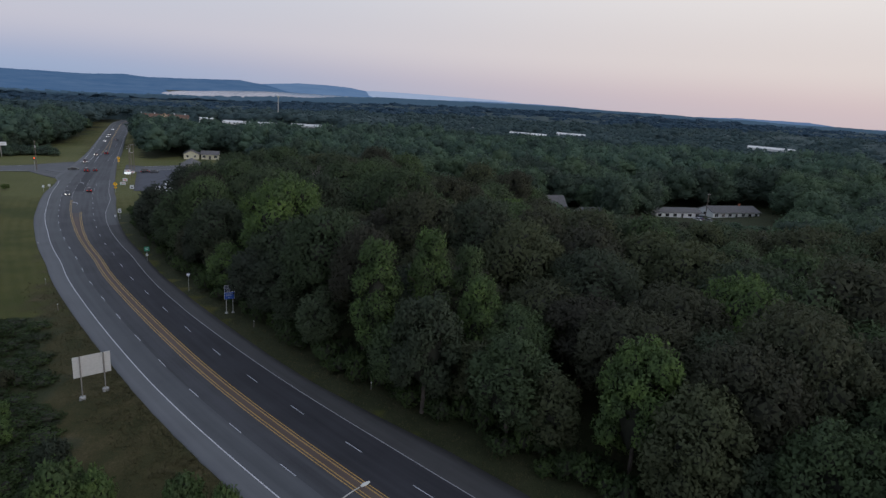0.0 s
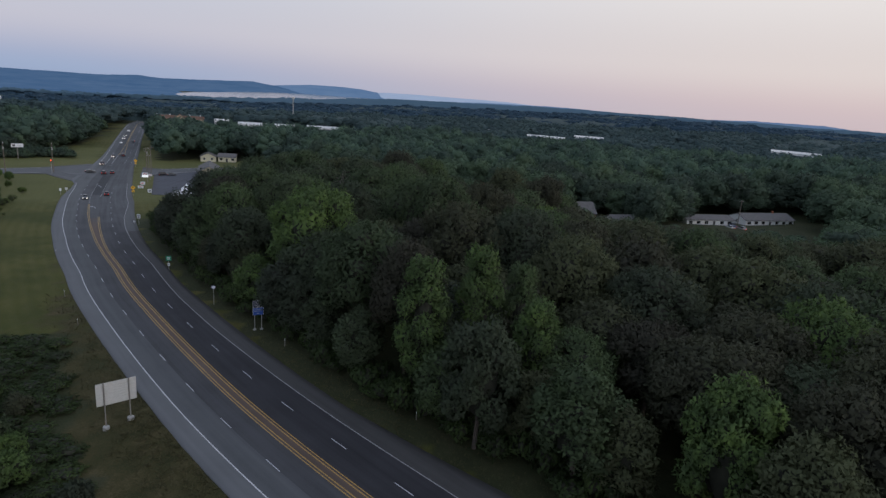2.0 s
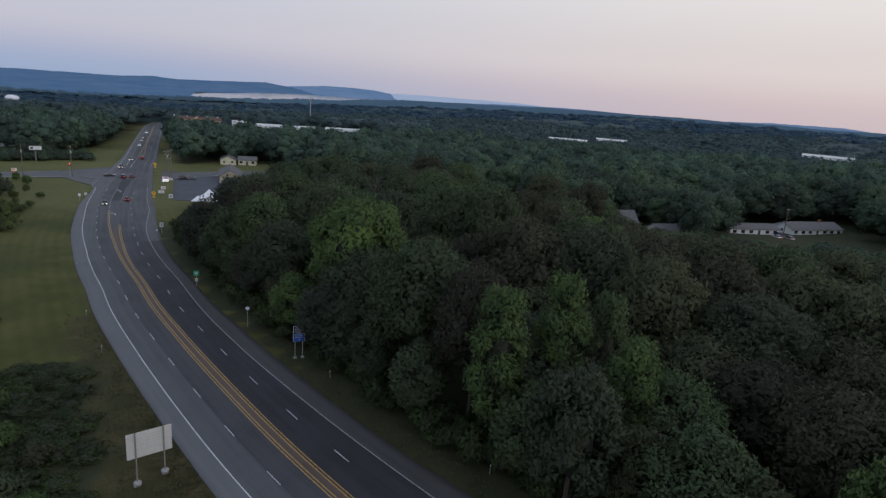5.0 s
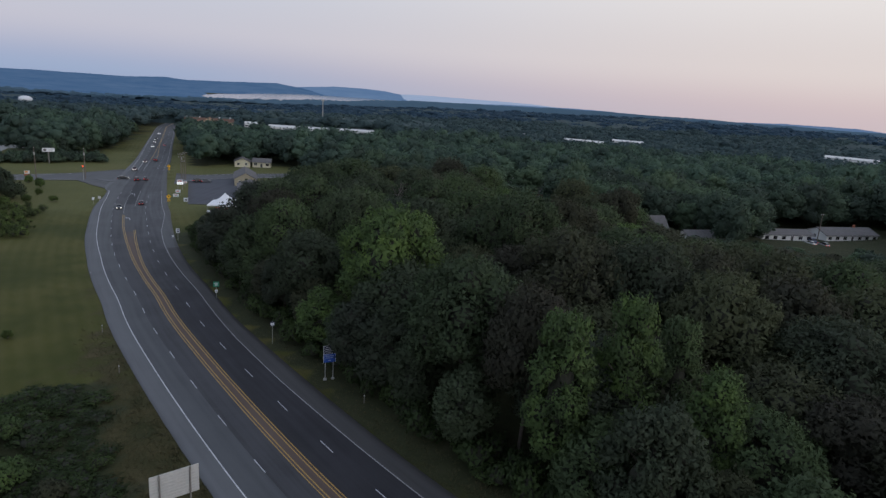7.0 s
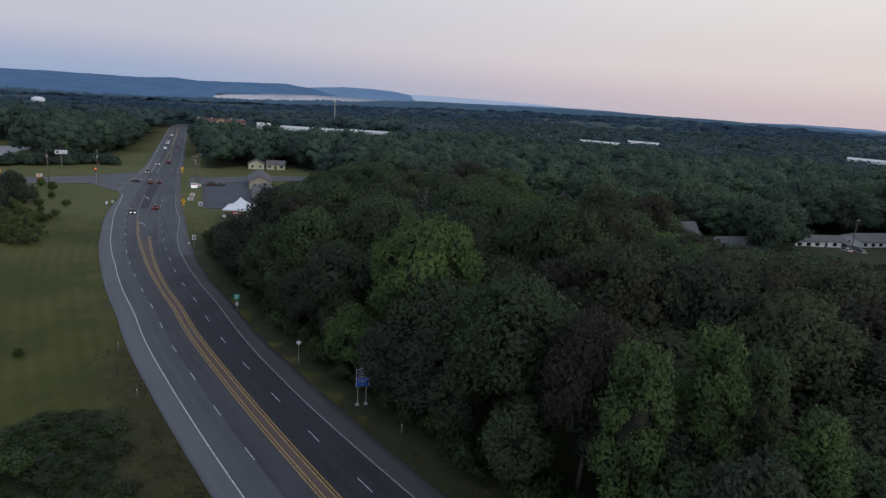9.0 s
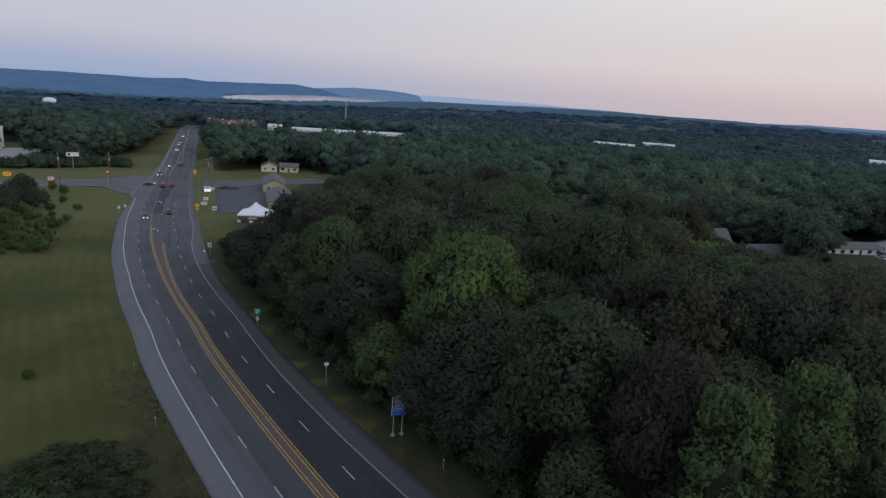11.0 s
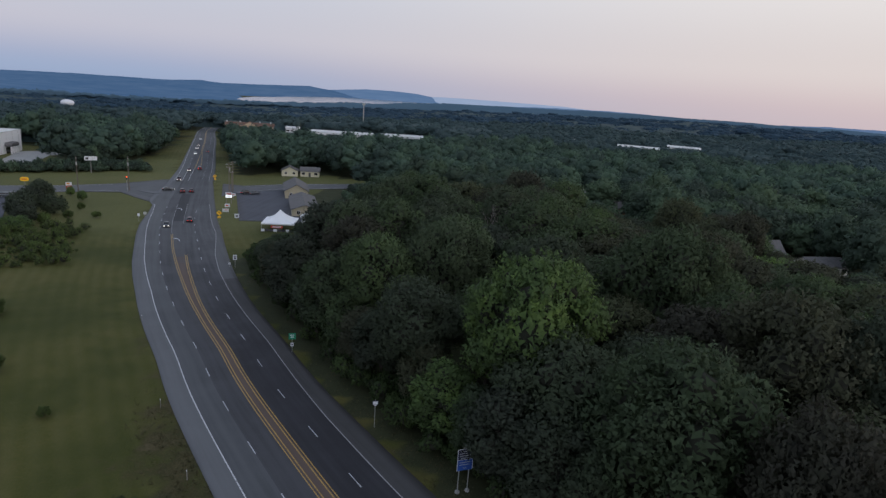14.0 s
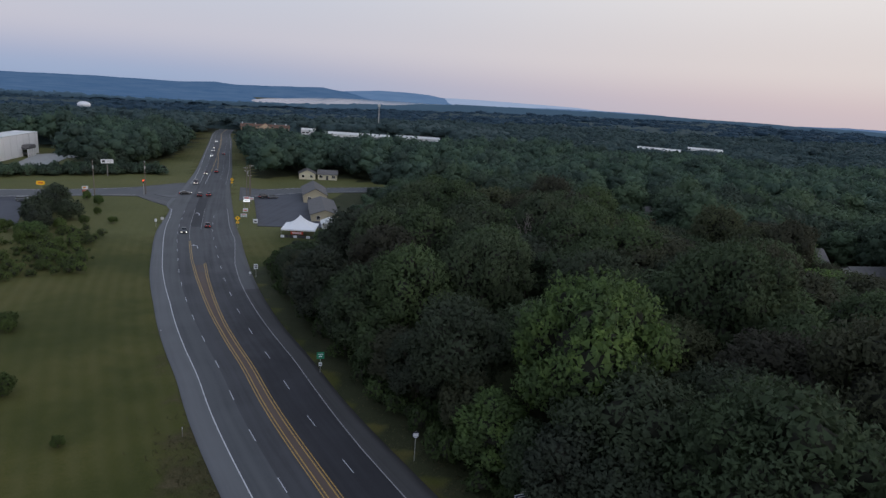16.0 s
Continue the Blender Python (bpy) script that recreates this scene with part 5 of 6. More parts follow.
small_sign(-101.7, 182.3, facing(-101.7, 182.3), [(0.95, 1.25, 2.6, "sign_white", [(0.25, 0.6, 0.2, "sign_black"), (-0.2, 0.45, 0.4, "sign_black")], "box")], 3.2, "white rectangular regulatory sign on a thin post")
small_sign(-103.2, 182.4, facing(-103.2, 182.4), [(0.5, 0.5, 0.9, "sign_white", [], "box")], 1.1, "tiny white marker plate low by the verge")
for x, y in ((-132.0, 235.4), (-171.9, 312.1)):
    small_sign(x, y, facing(x, y, -90, 140), [(1.75, 1.75, 3.2, "sign_yellow", [(0.1, 0.3, 0.6, "sign_black")], "diamond"), (0.95, 0.65, 1.8, "sign_yellow", [(0, 0.5, 0.15, "sign_black")], "box")], 4.1, "yellow diamond warning sign with yellow plate below")
small_sign(-155.2, 227.0, facing(-155.2, 227.0), [(0.7, 0.95, 2.1, "sign_white", [], "box")], 2.6, "white sign by the mown corner of the field")
small_sign(-156.5, 232.5, facing(-156.5, 232.5), [(0.9, 0.9, 1.6, "alu", [], "box")], 2.1, "grey back of a small road sign")
for x, y in ((-33.0, 98.5), (-9.6, 78.5), (-80.4, 114.5), (-69.0, 100.5), (-101.0, 143.0)):
    d = thing("marker_post", x, y, 0, label="thin pale roadside marker post", category="marker post", group="marker posts along the verge")
    part("post", boxes((-0.05, -0.02, -0.3, 0.05, 0.02, 1.3), bevel=0.01), M["post_grey"], d)
    part("reflector", boxes((-0.045, -0.032, 1.0, 0.045, -0.021, 1.2)), M["sign_white"], d, "white reflector")


def street_lamp():
    s = thing("street_lamp", -9.4, 39.2, 0, label="tall grey street lamp with curved arm and cobra head", category="street lamp")
    hx, hy = 3.6, 3.9
    part("pole", bar([(0, 0, -0.4), (0, 0, 4), (0, 0, 9.0)], [0.14, 0.11, 0.08], 10), M["steel"], s)
    part("base_plate", boxes((-0.25, -0.25, -0.1, 0.25, 0.25, 0.12), bevel=0.03), M["concrete"], s)
    n = 9
    pts = [(hx * 0.88 * (k / n), hy * 0.88 * (k / n), 8.9 + 1.35 * math.sin(k / n * math.pi / 2)) for k in range(n + 1)]
    part("arm", bar(pts, [0.06] * 8 + [0.05, 0.045], 8), M["steel"], s, "curved steel arm")
    hd = bmesh.new()
    bmesh.ops.create_uvsphere(hd, u_segments=14, v_segments=8, radius=1)
    bmesh.ops.scale(hd, vec=(0.52, 0.19, 0.12), verts=hd.verts)
    bmesh.ops.rotate(hd, cent=(0, 0, 0), matrix=Matrix.Rotation(math.atan2(hy, hx), 3, "Z"), verts=hd.verts)
    bmesh.ops.translate(hd, vec=(hx * 1.0, hy * 1.0, 10.28), verts=hd.verts)
    h = part("lamp_head", hd, M["alu"], s, "pale oval luminaire head")
    ln = bmesh.new()
    bmesh.ops.create_uvsphere(ln, u_segments=12, v_segments=6, radius=1)
    bmesh.ops.scale(ln, vec=(0.24, 0.13, 0.1), verts=ln.verts)
    bmesh.ops.translate(ln, vec=(hx * 1.04, hy * 1.04, 10.2), verts=ln.verts)
    part("lens", ln, M["glass"], h)


street_lamp()


def utility_pole(x, y, h, arms, turn, label="weathered wooden utility pole with crossarm"):
    s = thing("utility_pole", x, y, turn, label=label, category="utility pole", group="utility poles at the crossroads")
    part("pole", bar([(0, 0, -0.5), (0, 0, h * 0.5), (0, 0, h)], [0.2, 0.17, 0.13], 9), M["wood_pole"], s)
    for z, w in arms:
        a = part("crossarm", boxes((-w, -0.08, z, w, 0.08, z + 0.16), bevel=0.015), M["wood_pole"], s)
        for ix in (-w * 0.9, -w * 0.4, w * 0.4, w * 0.9):
            part("insulator", bar([(ix, 0, z + 0.16), (ix, 0, z + 0.3), (ix, 0, z + 0.42)], [0.05, 0.08, 0.04], 7), M["sign_white"], a)
    if h > 13.4:
        part("transformer", bar([(0.35, 0, h - 3.4), (0.35, 0, h - 3.35), (0.35, 0, h - 2.3), (0.35, 0, h - 2.2)], [0.2, 0.27, 0.27, 0.18], 12), M["steel"], s, "grey transformer can")


utility_pole(-152.9, 286.7, 13.6, ((12.6, 1.2), (11.4, 1.0)), 40)
utility_pole(-155.6, 296.0, 13.2, ((12.3, 1.2),), 40)
utility_pole(-149.5, 282.0, 11.0, ((10.2, 0.9),), 40)
utility_pole(-202.5, 262.2, 14.4, ((13.6, 1.2),), -50)
utility_pole(-243.0, 240.0, 12.0, ((11.2, 1.1),), -50)
utility_pole(-191.2, 277.0, 13.6, ((12.9, 1.0),), -50)


def signal(x, y, turn, lit):
    s = thing("traffic_signal", x, y, turn, label="black traffic signal head on a steel pole showing red", category="traffic light", group="signals at the crossroads")
    part("pole", bar([(0, 0.3, -0.4), (0, 0.3, 6.2)], [0.11, 0.08], 9), M["steel"], s)
    part("bracket", bar([(0, 0.3, 5.6), (0, 0, 5.6)], 0.04, 6), M["steel"], s)
    hd = part("signal_head", boxes((-0.22, -0.15, 4.9, 0.22, 0.15, 6.2), bevel=0.03), M["wall_dark"], s, "black signal housing")
    for k, mt in enumerate(("sign_green", "sign_orange", "lit_red")):
        z = 5.12 + k * 0.42
        lens = bmesh.new()
        bmesh.ops.create_uvsphere(lens, u_segments=10, v_segments=6, radius=0.16 if mt != "lit_red" else 0.22)
        bmesh.ops.scale(lens, vec=(1, 0.5, 1), verts=lens.verts)
        bmesh.ops.translate(lens, vec=(0, -0.16, z), verts=lens.verts)
        part("lens", lens, M[mt] if mt == "lit_red" else M["glass"], hd, "glowing red lens" if mt == "lit_red" else "")


signal(-190.2, 274.2, facing(-190, 274, -100, 120), 1)


def panel_sign(name, x, y, turn, posts, boards, label, category="sign"):
    """Boards: (x0, z0, x1, z1, material, bars). Bars: (x0, z0, x1, z1, material)."""
    s = thing(name, x, y, turn, label=label, category=category)
    for px, h, r in posts:
        part("post", bar([(px, 0.12, -0.4), (px, 0.12, h)], r, 9), M["post_grey"], s)
    for x0, z0, x1, z1, mat, bars in boards:
        b = part("board", boxes((x0, -0.12, z0, x1, 0.12, z1), bevel=0.03), M[mat], s)
        for q in bars:
            part("text_bar", boxes((q[0], -0.14, q[1], q[2], -0.125, q[3])), M[q[4]], b)
    return s


panel_sign("motel_sign", -144.7, 269.1, facing(-144.7, 269.1), [(-0.9, 4.3, 0.1), (0.9, 4.3, 0.1)],
           [(-1.15, 2.4, 1.15, 3.3, "lit_white", [(-0.8, 2.75, 0.8, 2.95, "wall_dark")]), (-1.2, 3.4, 1.2, 4.4, "sign_white", [(-0.9, 4.05, 0.8, 4.22, "sign_red"), (-0.8, 3.6, 0.9, 3.8, "sign_red")])], "motel pylon sign with a lit white letter board", "sign")
panel_sign("notice_board", -146.8, 277.5, facing(-146.8, 277.5), [(0, 2.6, 0.1)], [(-0.9, 1.6, 0.9, 2.6, "sign_white", [(-0.6, 2.0, 0.6, 2.2, "sign_red")])], "white roadside notice board on a post")
panel_sign("notice_board", -139.5, 257.0, facing(-139.5, 257.0), [(-0.8, 2.4, 0.07), (0.8, 2.4, 0.07)], [(-0.9, 1.1, 0.9, 2.3, "sign_white", [(-0.6, 1.5, 0.4, 1.9, "sign_red")])], "white and red advertising board on the grass")
panel_sign("notice_board", -137.3, 251.0, facing(-137.3, 251.0), [(-1.0, 1.6, 0.07), (1.0, 1.6, 0.07)], [(-1.05, 0.5, 1.05, 1.6, "sign_white", [(-0.75, 0.8, 0.8, 0.95, "sign_green"), (-0.6, 1.15, 0.6, 1.35, "sign_red")])], "low white notice board with coloured lines")
panel_sign("notice_board", -129.2, 242.6, facing(-129.2, 242.6), [(0, 1.0, 0.06)], [(-0.75, 0.5, 0.75, 1.9, "sign_white", [(-0.4, 0.9, 0.4, 1.4, "wall_dark")])], "small white board at the lot's edge")
panel_sign("billboard", -231.5, 310.0, facing(-231.5, 310.0), [(-0.1, 6.0, 0.22)], [(-2.6, 5.8, 2.6, 7.6, "sign_white", [(-2.1, 6.2, -0.9, 7.2, "wall_dark"), (0.0, 6.9, 2.0, 7.1, "alu"), (0.0, 6.4, 1.6, 6.6, "alu")])], "white roadside billboard on a single pole", "billboard")
panel_sign("pole_sign", -202.9, 257.8, facing(-202.9, 257.8), [(0, 4.0, 0.16)], [(-1.0, 3.7, 1.0, 4.9, "sign_white", [(-0.7, 4.1, 0.3, 4.7, "sign_orange")]), (-0.9, 2.4, 0.9, 3.55, "sign_red", [(-0.6, 2.75, 0.6, 2.88, "sign_white"), (-0.6, 3.1, 0.6, 3.23, "sign_white")])], "white and red fuel-price sign on a pole")


def oval_sign(x, y):
    s = thing("pole_sign", x, y, facing(x, y), label="orange-yellow rounded restaurant sign on a pole", category="sign")
    part("post", bar([(0, 0.1, -0.4), (0, 0.1, 4.7)], 0.13, 9), M["post_grey"], s)
    n = 20
    def ring(a, b):
        return [(a * math.copysign(abs(math.cos(t)) ** 0.6, math.cos(t)), 5.2 + b * math.copysign(abs(math.sin(t)) ** 0.6, math.sin(t))) for t in [2 * math.pi * k / n for k in range(n)]]
    b = part("board", prism(ring(1.4, 0.8), -0.15, 0.15), M["sign_yellow"], s)
    part("text_bar", boxes((-0.85, -0.18, 5.02, 0.85, -0.155, 5.38)), M["sign_red"], b)


oval_sign(-218.2, 254.5)

# ---- buildings ----


def gable_house(name, x, y, turn, L, W, wall_h, ridge_h, wall, roof, label, category="house", windows=3, over=0.5, chimney=False, front_windows=1, z=None, door=True):
    """A house with its ridge along x; gables at both ends; windows on the long front (-y) and on the gable ends."""
    s = thing(name, x, y, turn, z=z, label=label, category=category)
    w = part("wall", prism([(-W / 2, -0.6), (W / 2, -0.6), (W / 2, wall_h), (0, ridge_h - 0.12), (-W / 2, wall_h)], -L / 2, L / 2), M[wall], s)
    w.matrix_basis = pose(0, 0, 0, 0, 0, 90)
    sl = (ridge_h - wall_h) / (W / 2)
    eave = wall_h - sl * over
    for sgn in (-1, 1):
        rf = prism([(0, ridge_h), (0, ridge_h + 0.16), (sgn * (W / 2 + over), eave + 0.16), (sgn * (W / 2 + over), eave)], -L / 2 - over, L / 2 + over)
        r = part("roof", rf, M[roof], s)
        r.matrix_basis = pose(0, 0, 0, 0, 0, 90)
    def win(cx, cy, cz, wd, ht, face):
        if face == "front":
            f = boxes((cx - wd / 2 - 0.08, cy - 0.05, cz - ht / 2 - 0.08, cx + wd / 2 + 0.08, cy - 0.004, cz + ht / 2 + 0.08))
            g = boxes((cx - wd / 2, cy - 0.07, cz - ht / 2, cx - 0.03, cy - 0.052, cz + ht / 2), (cx + 0.03, cy - 0.07, cz - ht / 2, cx + wd / 2, cy - 0.052, cz + ht / 2))
        else:
            sg = 1 if cx > 0 else -1
            a, b, c, d = cx + sg * 0.004, cx + sg * 0.05, cx + sg * 0.052, cx + sg * 0.07
            f = boxes((min(a, b), cy - wd / 2 - 0.08, cz - ht / 2 - 0.08, max(a, b), cy + wd / 2 + 0.08, cz + ht / 2 + 0.08))
            g = boxes((min(c, d), cy - wd / 2, cz - ht / 2, max(c, d), cy - 0.03, cz + ht / 2), (min(c, d), cy + 0.03, cz - ht / 2, max(c, d), cy + wd / 2, cz + ht / 2))
        k = part("window", f, M["white"], s)
        part("pane", g, M["glass"], k)
    for k in range(windows):
        cx = -L / 2 + (k + 0.5) * L / windows
        if door and k == windows // 2:
            d = part("door", boxes((cx - 0.55, -W / 2 - 0.05, 0, cx + 0.55, -W / 2 - 0.004, 2.1), bevel=0.01), M["wall_dark"], s)
            part("handle", boxes((cx + 0.35, -W / 2 - 0.09, 0.95, cx + 0.42, -W / 2 - 0.052, 1.1)), M["steel"], d)
        else:
            win(cx, -W / 2, wall_h * 0.56, min(1.7, L / windows * 0.5), 1.25, "front")
    for k in range(front_windows):
        cy = -W / 2 + (k + 0.5) * W / front_windows
        for e in (-L / 2, L / 2):
            win(e, cy, wall_h * 0.56, 1.1, 1.2, "end")
    if chimney:
        part("chimney", boxes((L * 0.2, -0.4, ridge_h - 1.0, L * 0.2 + 0.7, 0.4, ridge_h + 1.1), bevel=0.03), M["brick_red"], s)
    return s


# motel: a low front wing and a taller rear wing along the car park
ang = math.degrees(math.atan2(303 - 256, -126 + 107))
gable_house("motel_wing", -115.2, 270.5, ang, 28, 9.5, 2.7, 4.3, "tan", "roof_grey", "low tan motel wing with grey shingle roof beside the car park", "motel", 9, front_windows=2)
gable_house("motel_wing", -129.6, 302.0, ang, 22, 9.5, 3.3, 5.9, "tan", "roof_grey", "taller tan motel wing with grey gable roof", "motel", 7, front_windows=2)
# cottages across the side street
gable_house("cottage", -152.5, 356.5, 20 - 90, 9, 8.2, 2.9, 4.9, "cream", "roof_grey", "small cream cottage with grey gable roof", "house", 2, front_windows=2, door=False)
gable_house("cottage", -142.5, 359.8, 14, 9.6, 7.4, 2.9, 4.6, "cream", "roof_grey", "cream bungalow with grey roof and white windows", "house", 3, front_windows=1)
# houses inside the wood
gable_house("ranch_house", 100.5, 265.0, 16, 23, 8.5, 2.6, 4.0, "white", "roof_grey", "white ranch house with low grey roof in a clearing", "house", 6, z=-4.0)
gable_house("ranch_house", 130.0, 276.0, 20, 27, 10.5, 2.7, 4.8, "white", "roof_grey", "pale ranch house with broad grey roof and parked cars", "house", 7, chimney=True, z=-4.0)
gable_house("gable_house", -2.2, 357.0, -72, 11, 7.0, 4.6, 7.2, "white", "roof_grey", "white two-storey house gable rising out of the trees", "house", 3, front_windows=2, z=-5.2)
gable_house("dormer_house", 40.0, 232.0, -160, 10, 7.0, 5.0, 8.4, "stucco", "roof_grey", "small house with orange-brown walls among trees", "house", 3)
gable_house("ranch_house", 57.5, 233.0, 20, 13, 8.0, 2.6, 4.6, "white", "roof_grey", "white house with broad grey roof half hidden by trees", "house", 4, door=False)
gable_house("gable_house", 10.5, 314.0, 30, 10, 7.0, 4.4, 6.6, "stucco", "roof_grey", "small tan house among the trees", "house", 3, door=False)
utility_pole(115.5, 266.0, 11.0, ((10.2, 0.9),), 20)
# shed-like white things near the tent
gable_house("garden_shed", -104.5, 246.0, ang, 6, 5.0, 2.2, 3.2, "white", "roof_white", "white garden shed behind the marquee", "shed", 2, door=False)


def marquee(x, y, turn):
    s = thing("marquee", x, y, turn, label="white peaked canvas marquee on poles beside the car park", category="tent")
    half, eave, top = 5.2, 2.7, 6.3
    bm = bmesh.new()
    n, m = 24, 8
    rows = []
    for j in range(m + 1):
        f = j / m
        r = 1 - f
        zz = eave + (top - eave) * (f ** 1.7 * 0.8 + f * 0.2)
        ring = []
        for k in range(n):
            t = 2 * math.pi * k / n
            c, q = math.cos(t), math.sin(t)
            sq = 1 / max(abs(c), abs(q))
            sq = sq * (1 - f * 0.5) + 1 * f * 0.5
            ring.append(bm.verts.new((c * sq * half * max(r, 0.012), q * sq * half * max(r, 0.012), zz)))
        rows.append(ring)
    for a, b in zip(rows, rows[1:]):
        for k in range(n):
            bm.faces.new((a[k], a[(k + 1) % n], b[(k + 1) % n], b[k]))
    bm.faces.new(rows[-1])
    part("canopy", bm, M["canvas"], s)
    for x0, y0, x1, y1 in ((-half, -half, half, -half + 0.04), (-half, half - 0.04, half, half), (-half, -half + 0.05, -half + 0.04, half - 0.05), (half - 0.04, -half + 0.05, half, half - 0.05)):
        part("valance", boxes((x0, y0, eave - 0.38, x1, y1, eave - 0.004)), M["canvas"], s)
    for px in (-half + 0.1, 0, half - 0.1):
        for py in (-half + 0.1, half - 0.1):
            part("pole", bar([(px, py, -0.2), (px, py, eave)], 0.05, 7), M["steel"], s)
    for k in range(8):
        a = -half + k * half / 4
        part("barrier_panel", boxes((a + 0.05, -half - 0.5, 0.15, a + 1.15, -half - 0.44, 0.95), bevel=0.01), M["sign_white"] if k % 3 == 0 else M["wall_dark"], s, "white barrier panel" if k % 3 == 0 else "dark barrier panel")
    part("banner", boxes((-2.2, -half + 0.15, 1.2, 1.6, -half + 0.19, 2.0)), M["sign_red"], s, "red banner with white bars")
    for z in (1.35, 1.65):
        part("text_bar", boxes((-1.7, -half + 0.12, z, 1.1, -half + 0.148, z + 0.16)), M["sign_white"], s)


marquee(-110.2, 233.8, 12)


def warehouse():
    """White flat-roofed industrial building with two columned entrances."""
    ax, ay, bx, by = -310.6, 361.8, -281.0, 271.0
    turn = math.degrees(math.atan2(by - ay, bx - ax))
    s = thing("warehouse", (ax + bx) / 2, (ay + by) / 2, turn, label="large white flat-roofed warehouse with dark columned porches", category="warehouse")
    L, D, H = math.hypot(bx - ax, by - ay), 11.0, 11.3
    part("wall", boxes((-L / 2, -D, -0.6, L / 2, 0, H), bevel=0.05), M["white"], s)
    part("roof", boxes((-L / 2 - 0.15, -D - 0.15, H + 0.004, L / 2 + 0.15, 0.15, H + 0.4), bevel=0.04), M["roof_white"], s)
    for k in range(14):
        px = -L / 2 + (k + 0.5) * L / 14
        part("wall_rib", boxes((px - 0.07, 0.002, 0, px + 0.07, 0.09, H - 0.2)), M["roof_white"], s)
    for px in (-L / 2 + 15.7, L * 0.12):
        p = part("porch", boxes((px - 4.2, 0.1, 4.0, px + 4.2, 3.4, 4.5), bevel=0.04), M["wall_dark"], s, "dark grey flat porch")
        part("porch_roof", prism([(px - 4.5, 4.504), (px + 4.5, 4.504), (px + 3.4, 6.0), (px - 3.4, 6.0)], 0.1, 3.6), M["roof_grey"], p)
        for c in (-3.8, -1.3, 1.3, 3.8):
            part("column", boxes((px + c - 0.3, 2.7, -0.2, px + c + 0.3, 3.3, 3.996), bevel=0.03), M["white"], p, "white square column")
        part("doorway", boxes((px - 3.0, 0.095, 0, px + 3.0, 0.13, 3.2)), M["glass"], p)


warehouse()


def long_hall(x, y, turn, L, D, H, z, label, wall="white", roof="roof_white"):
    s = thing("industrial_hall", x, y, turn, z=z, label=label, category="warehouse", group="far halls over the canopy")
    part("wall", boxes((-L / 2, -D / 2, -10, L / 2, D / 2, H), bevel=0.05), M[wall], s)
    part("roof", prism([(-D / 2 - 0.4, H + 0.004), (D / 2 + 0.4, H + 0.004), (0, H + 1.3)], -L / 2 - 0.4, L / 2 + 0.4), M[roof], s).matrix_basis = pose(0, 0, 0, 0, 0, 90)
    n = max(3, int(L / 7))
    for k in range(n):
        cx = -L / 2 + (k + 0.5) * L / n
        part("window", boxes((cx - 1.4, -D / 2 - 0.06, H - 3.2, cx + 1.4, -D / 2 - 0.004, H - 2.0)), M["glass"], s)


long_hall(-195, 607, 14, 58, 22, 5.9, -5.3, "long low white hall beyond the wood")
long_hall(-141, 622, 10, 40, 20, 6.2, -5.3, "white flat hall with pale roof beyond the wood")
long_hall(-240, 600, 14, 12, 10, 7.2, -5.3, "small white block beside the far halls")
long_hall(77, 615, -12, 36, 20, 10.6, -2.5, "white roofed hall among the trees")
long_hall(129, 662, -12, 30, 18, 10.8, -2.5, "pale hall behind the white roofed one")
long_hall(288, 552, -28, 38, 18, 6.2, 7.6, "white roofed hall on the rise")


def school(x, y, turn):
    s = thing("lodge", x, y, turn, z=-5.3, label="dull orange two-storey building with brown roof and central gable", category="building")
    part("wall", boxes((-22, -7, -6, 22, 7, 7.2), bevel=0.05), M["lodge"], s)
    part("roof", prism([(-7.8, 7.204), (7.8, 7.204), (2.0, 9.8), (-2.0, 9.8)], -22.8, 22.8), M["roof_brown"], s).matrix_basis = pose(0, 0, 0, 0, 0, 90)
    part("gable", prism([(-5.5, 6.0), (5.5, 6.0), (5.5, 7.6), (0, 11.0), (-5.5, 7.6)], -7.9, -2.0), M["lodge"], s, "pale orange central gable")
    for sg in (-1, 1):
        part("gable_roof", prism([(0, 11.004), (0, 11.25), (sg * 6.1, 7.5), (sg * 6.1, 7.25)], -8.3, -1.0), M["roof_brown"], s)
    for k in range(10):
        cx = -20 + k * 4.4
        for cz in (2.2, 5.2):
            w = part("window", boxes((cx - 0.7, -7.06, cz - 0.8, cx + 0.7, -7.004, cz + 0.8)), M["white"], s)
            part("pane", boxes((cx - 0.58, -7.09, cz - 0.68, cx + 0.58, -7.062, cz + 0.68)), M["glass"], w)
    for cx in (-21, -9, 9, 19):
        part("chimney", boxes((cx - 0.5, -0.5, 8.6, cx + 0.5, 0.5, 11.0), bevel=0.03), M["sign_white"], s)
    return s



# silo shape added as a stand-in for an unidentified small white tower
def silo(x, y, base, h, r):
    s = thing("silo", x, y, 0, z=base, label="small white tower standing over the far canopy", category="silo")
    part("shell", bar([(0, 0, 0), (0, 0, h - r)], r, 14), M["sign_white"], s)
    part("cap", bar([(0, 0, h - r + 0.004), (0, 0, h - r * 0.4), (0, 0, h)], [r * 1.05, r * 0.8, r * 0.15], 14), M["roof_white"], s)


silo(21.8, 640.0, gz(21.8, 640), 15.5, 1.5)
school(-289, 617, 22).location.z -= 2.2


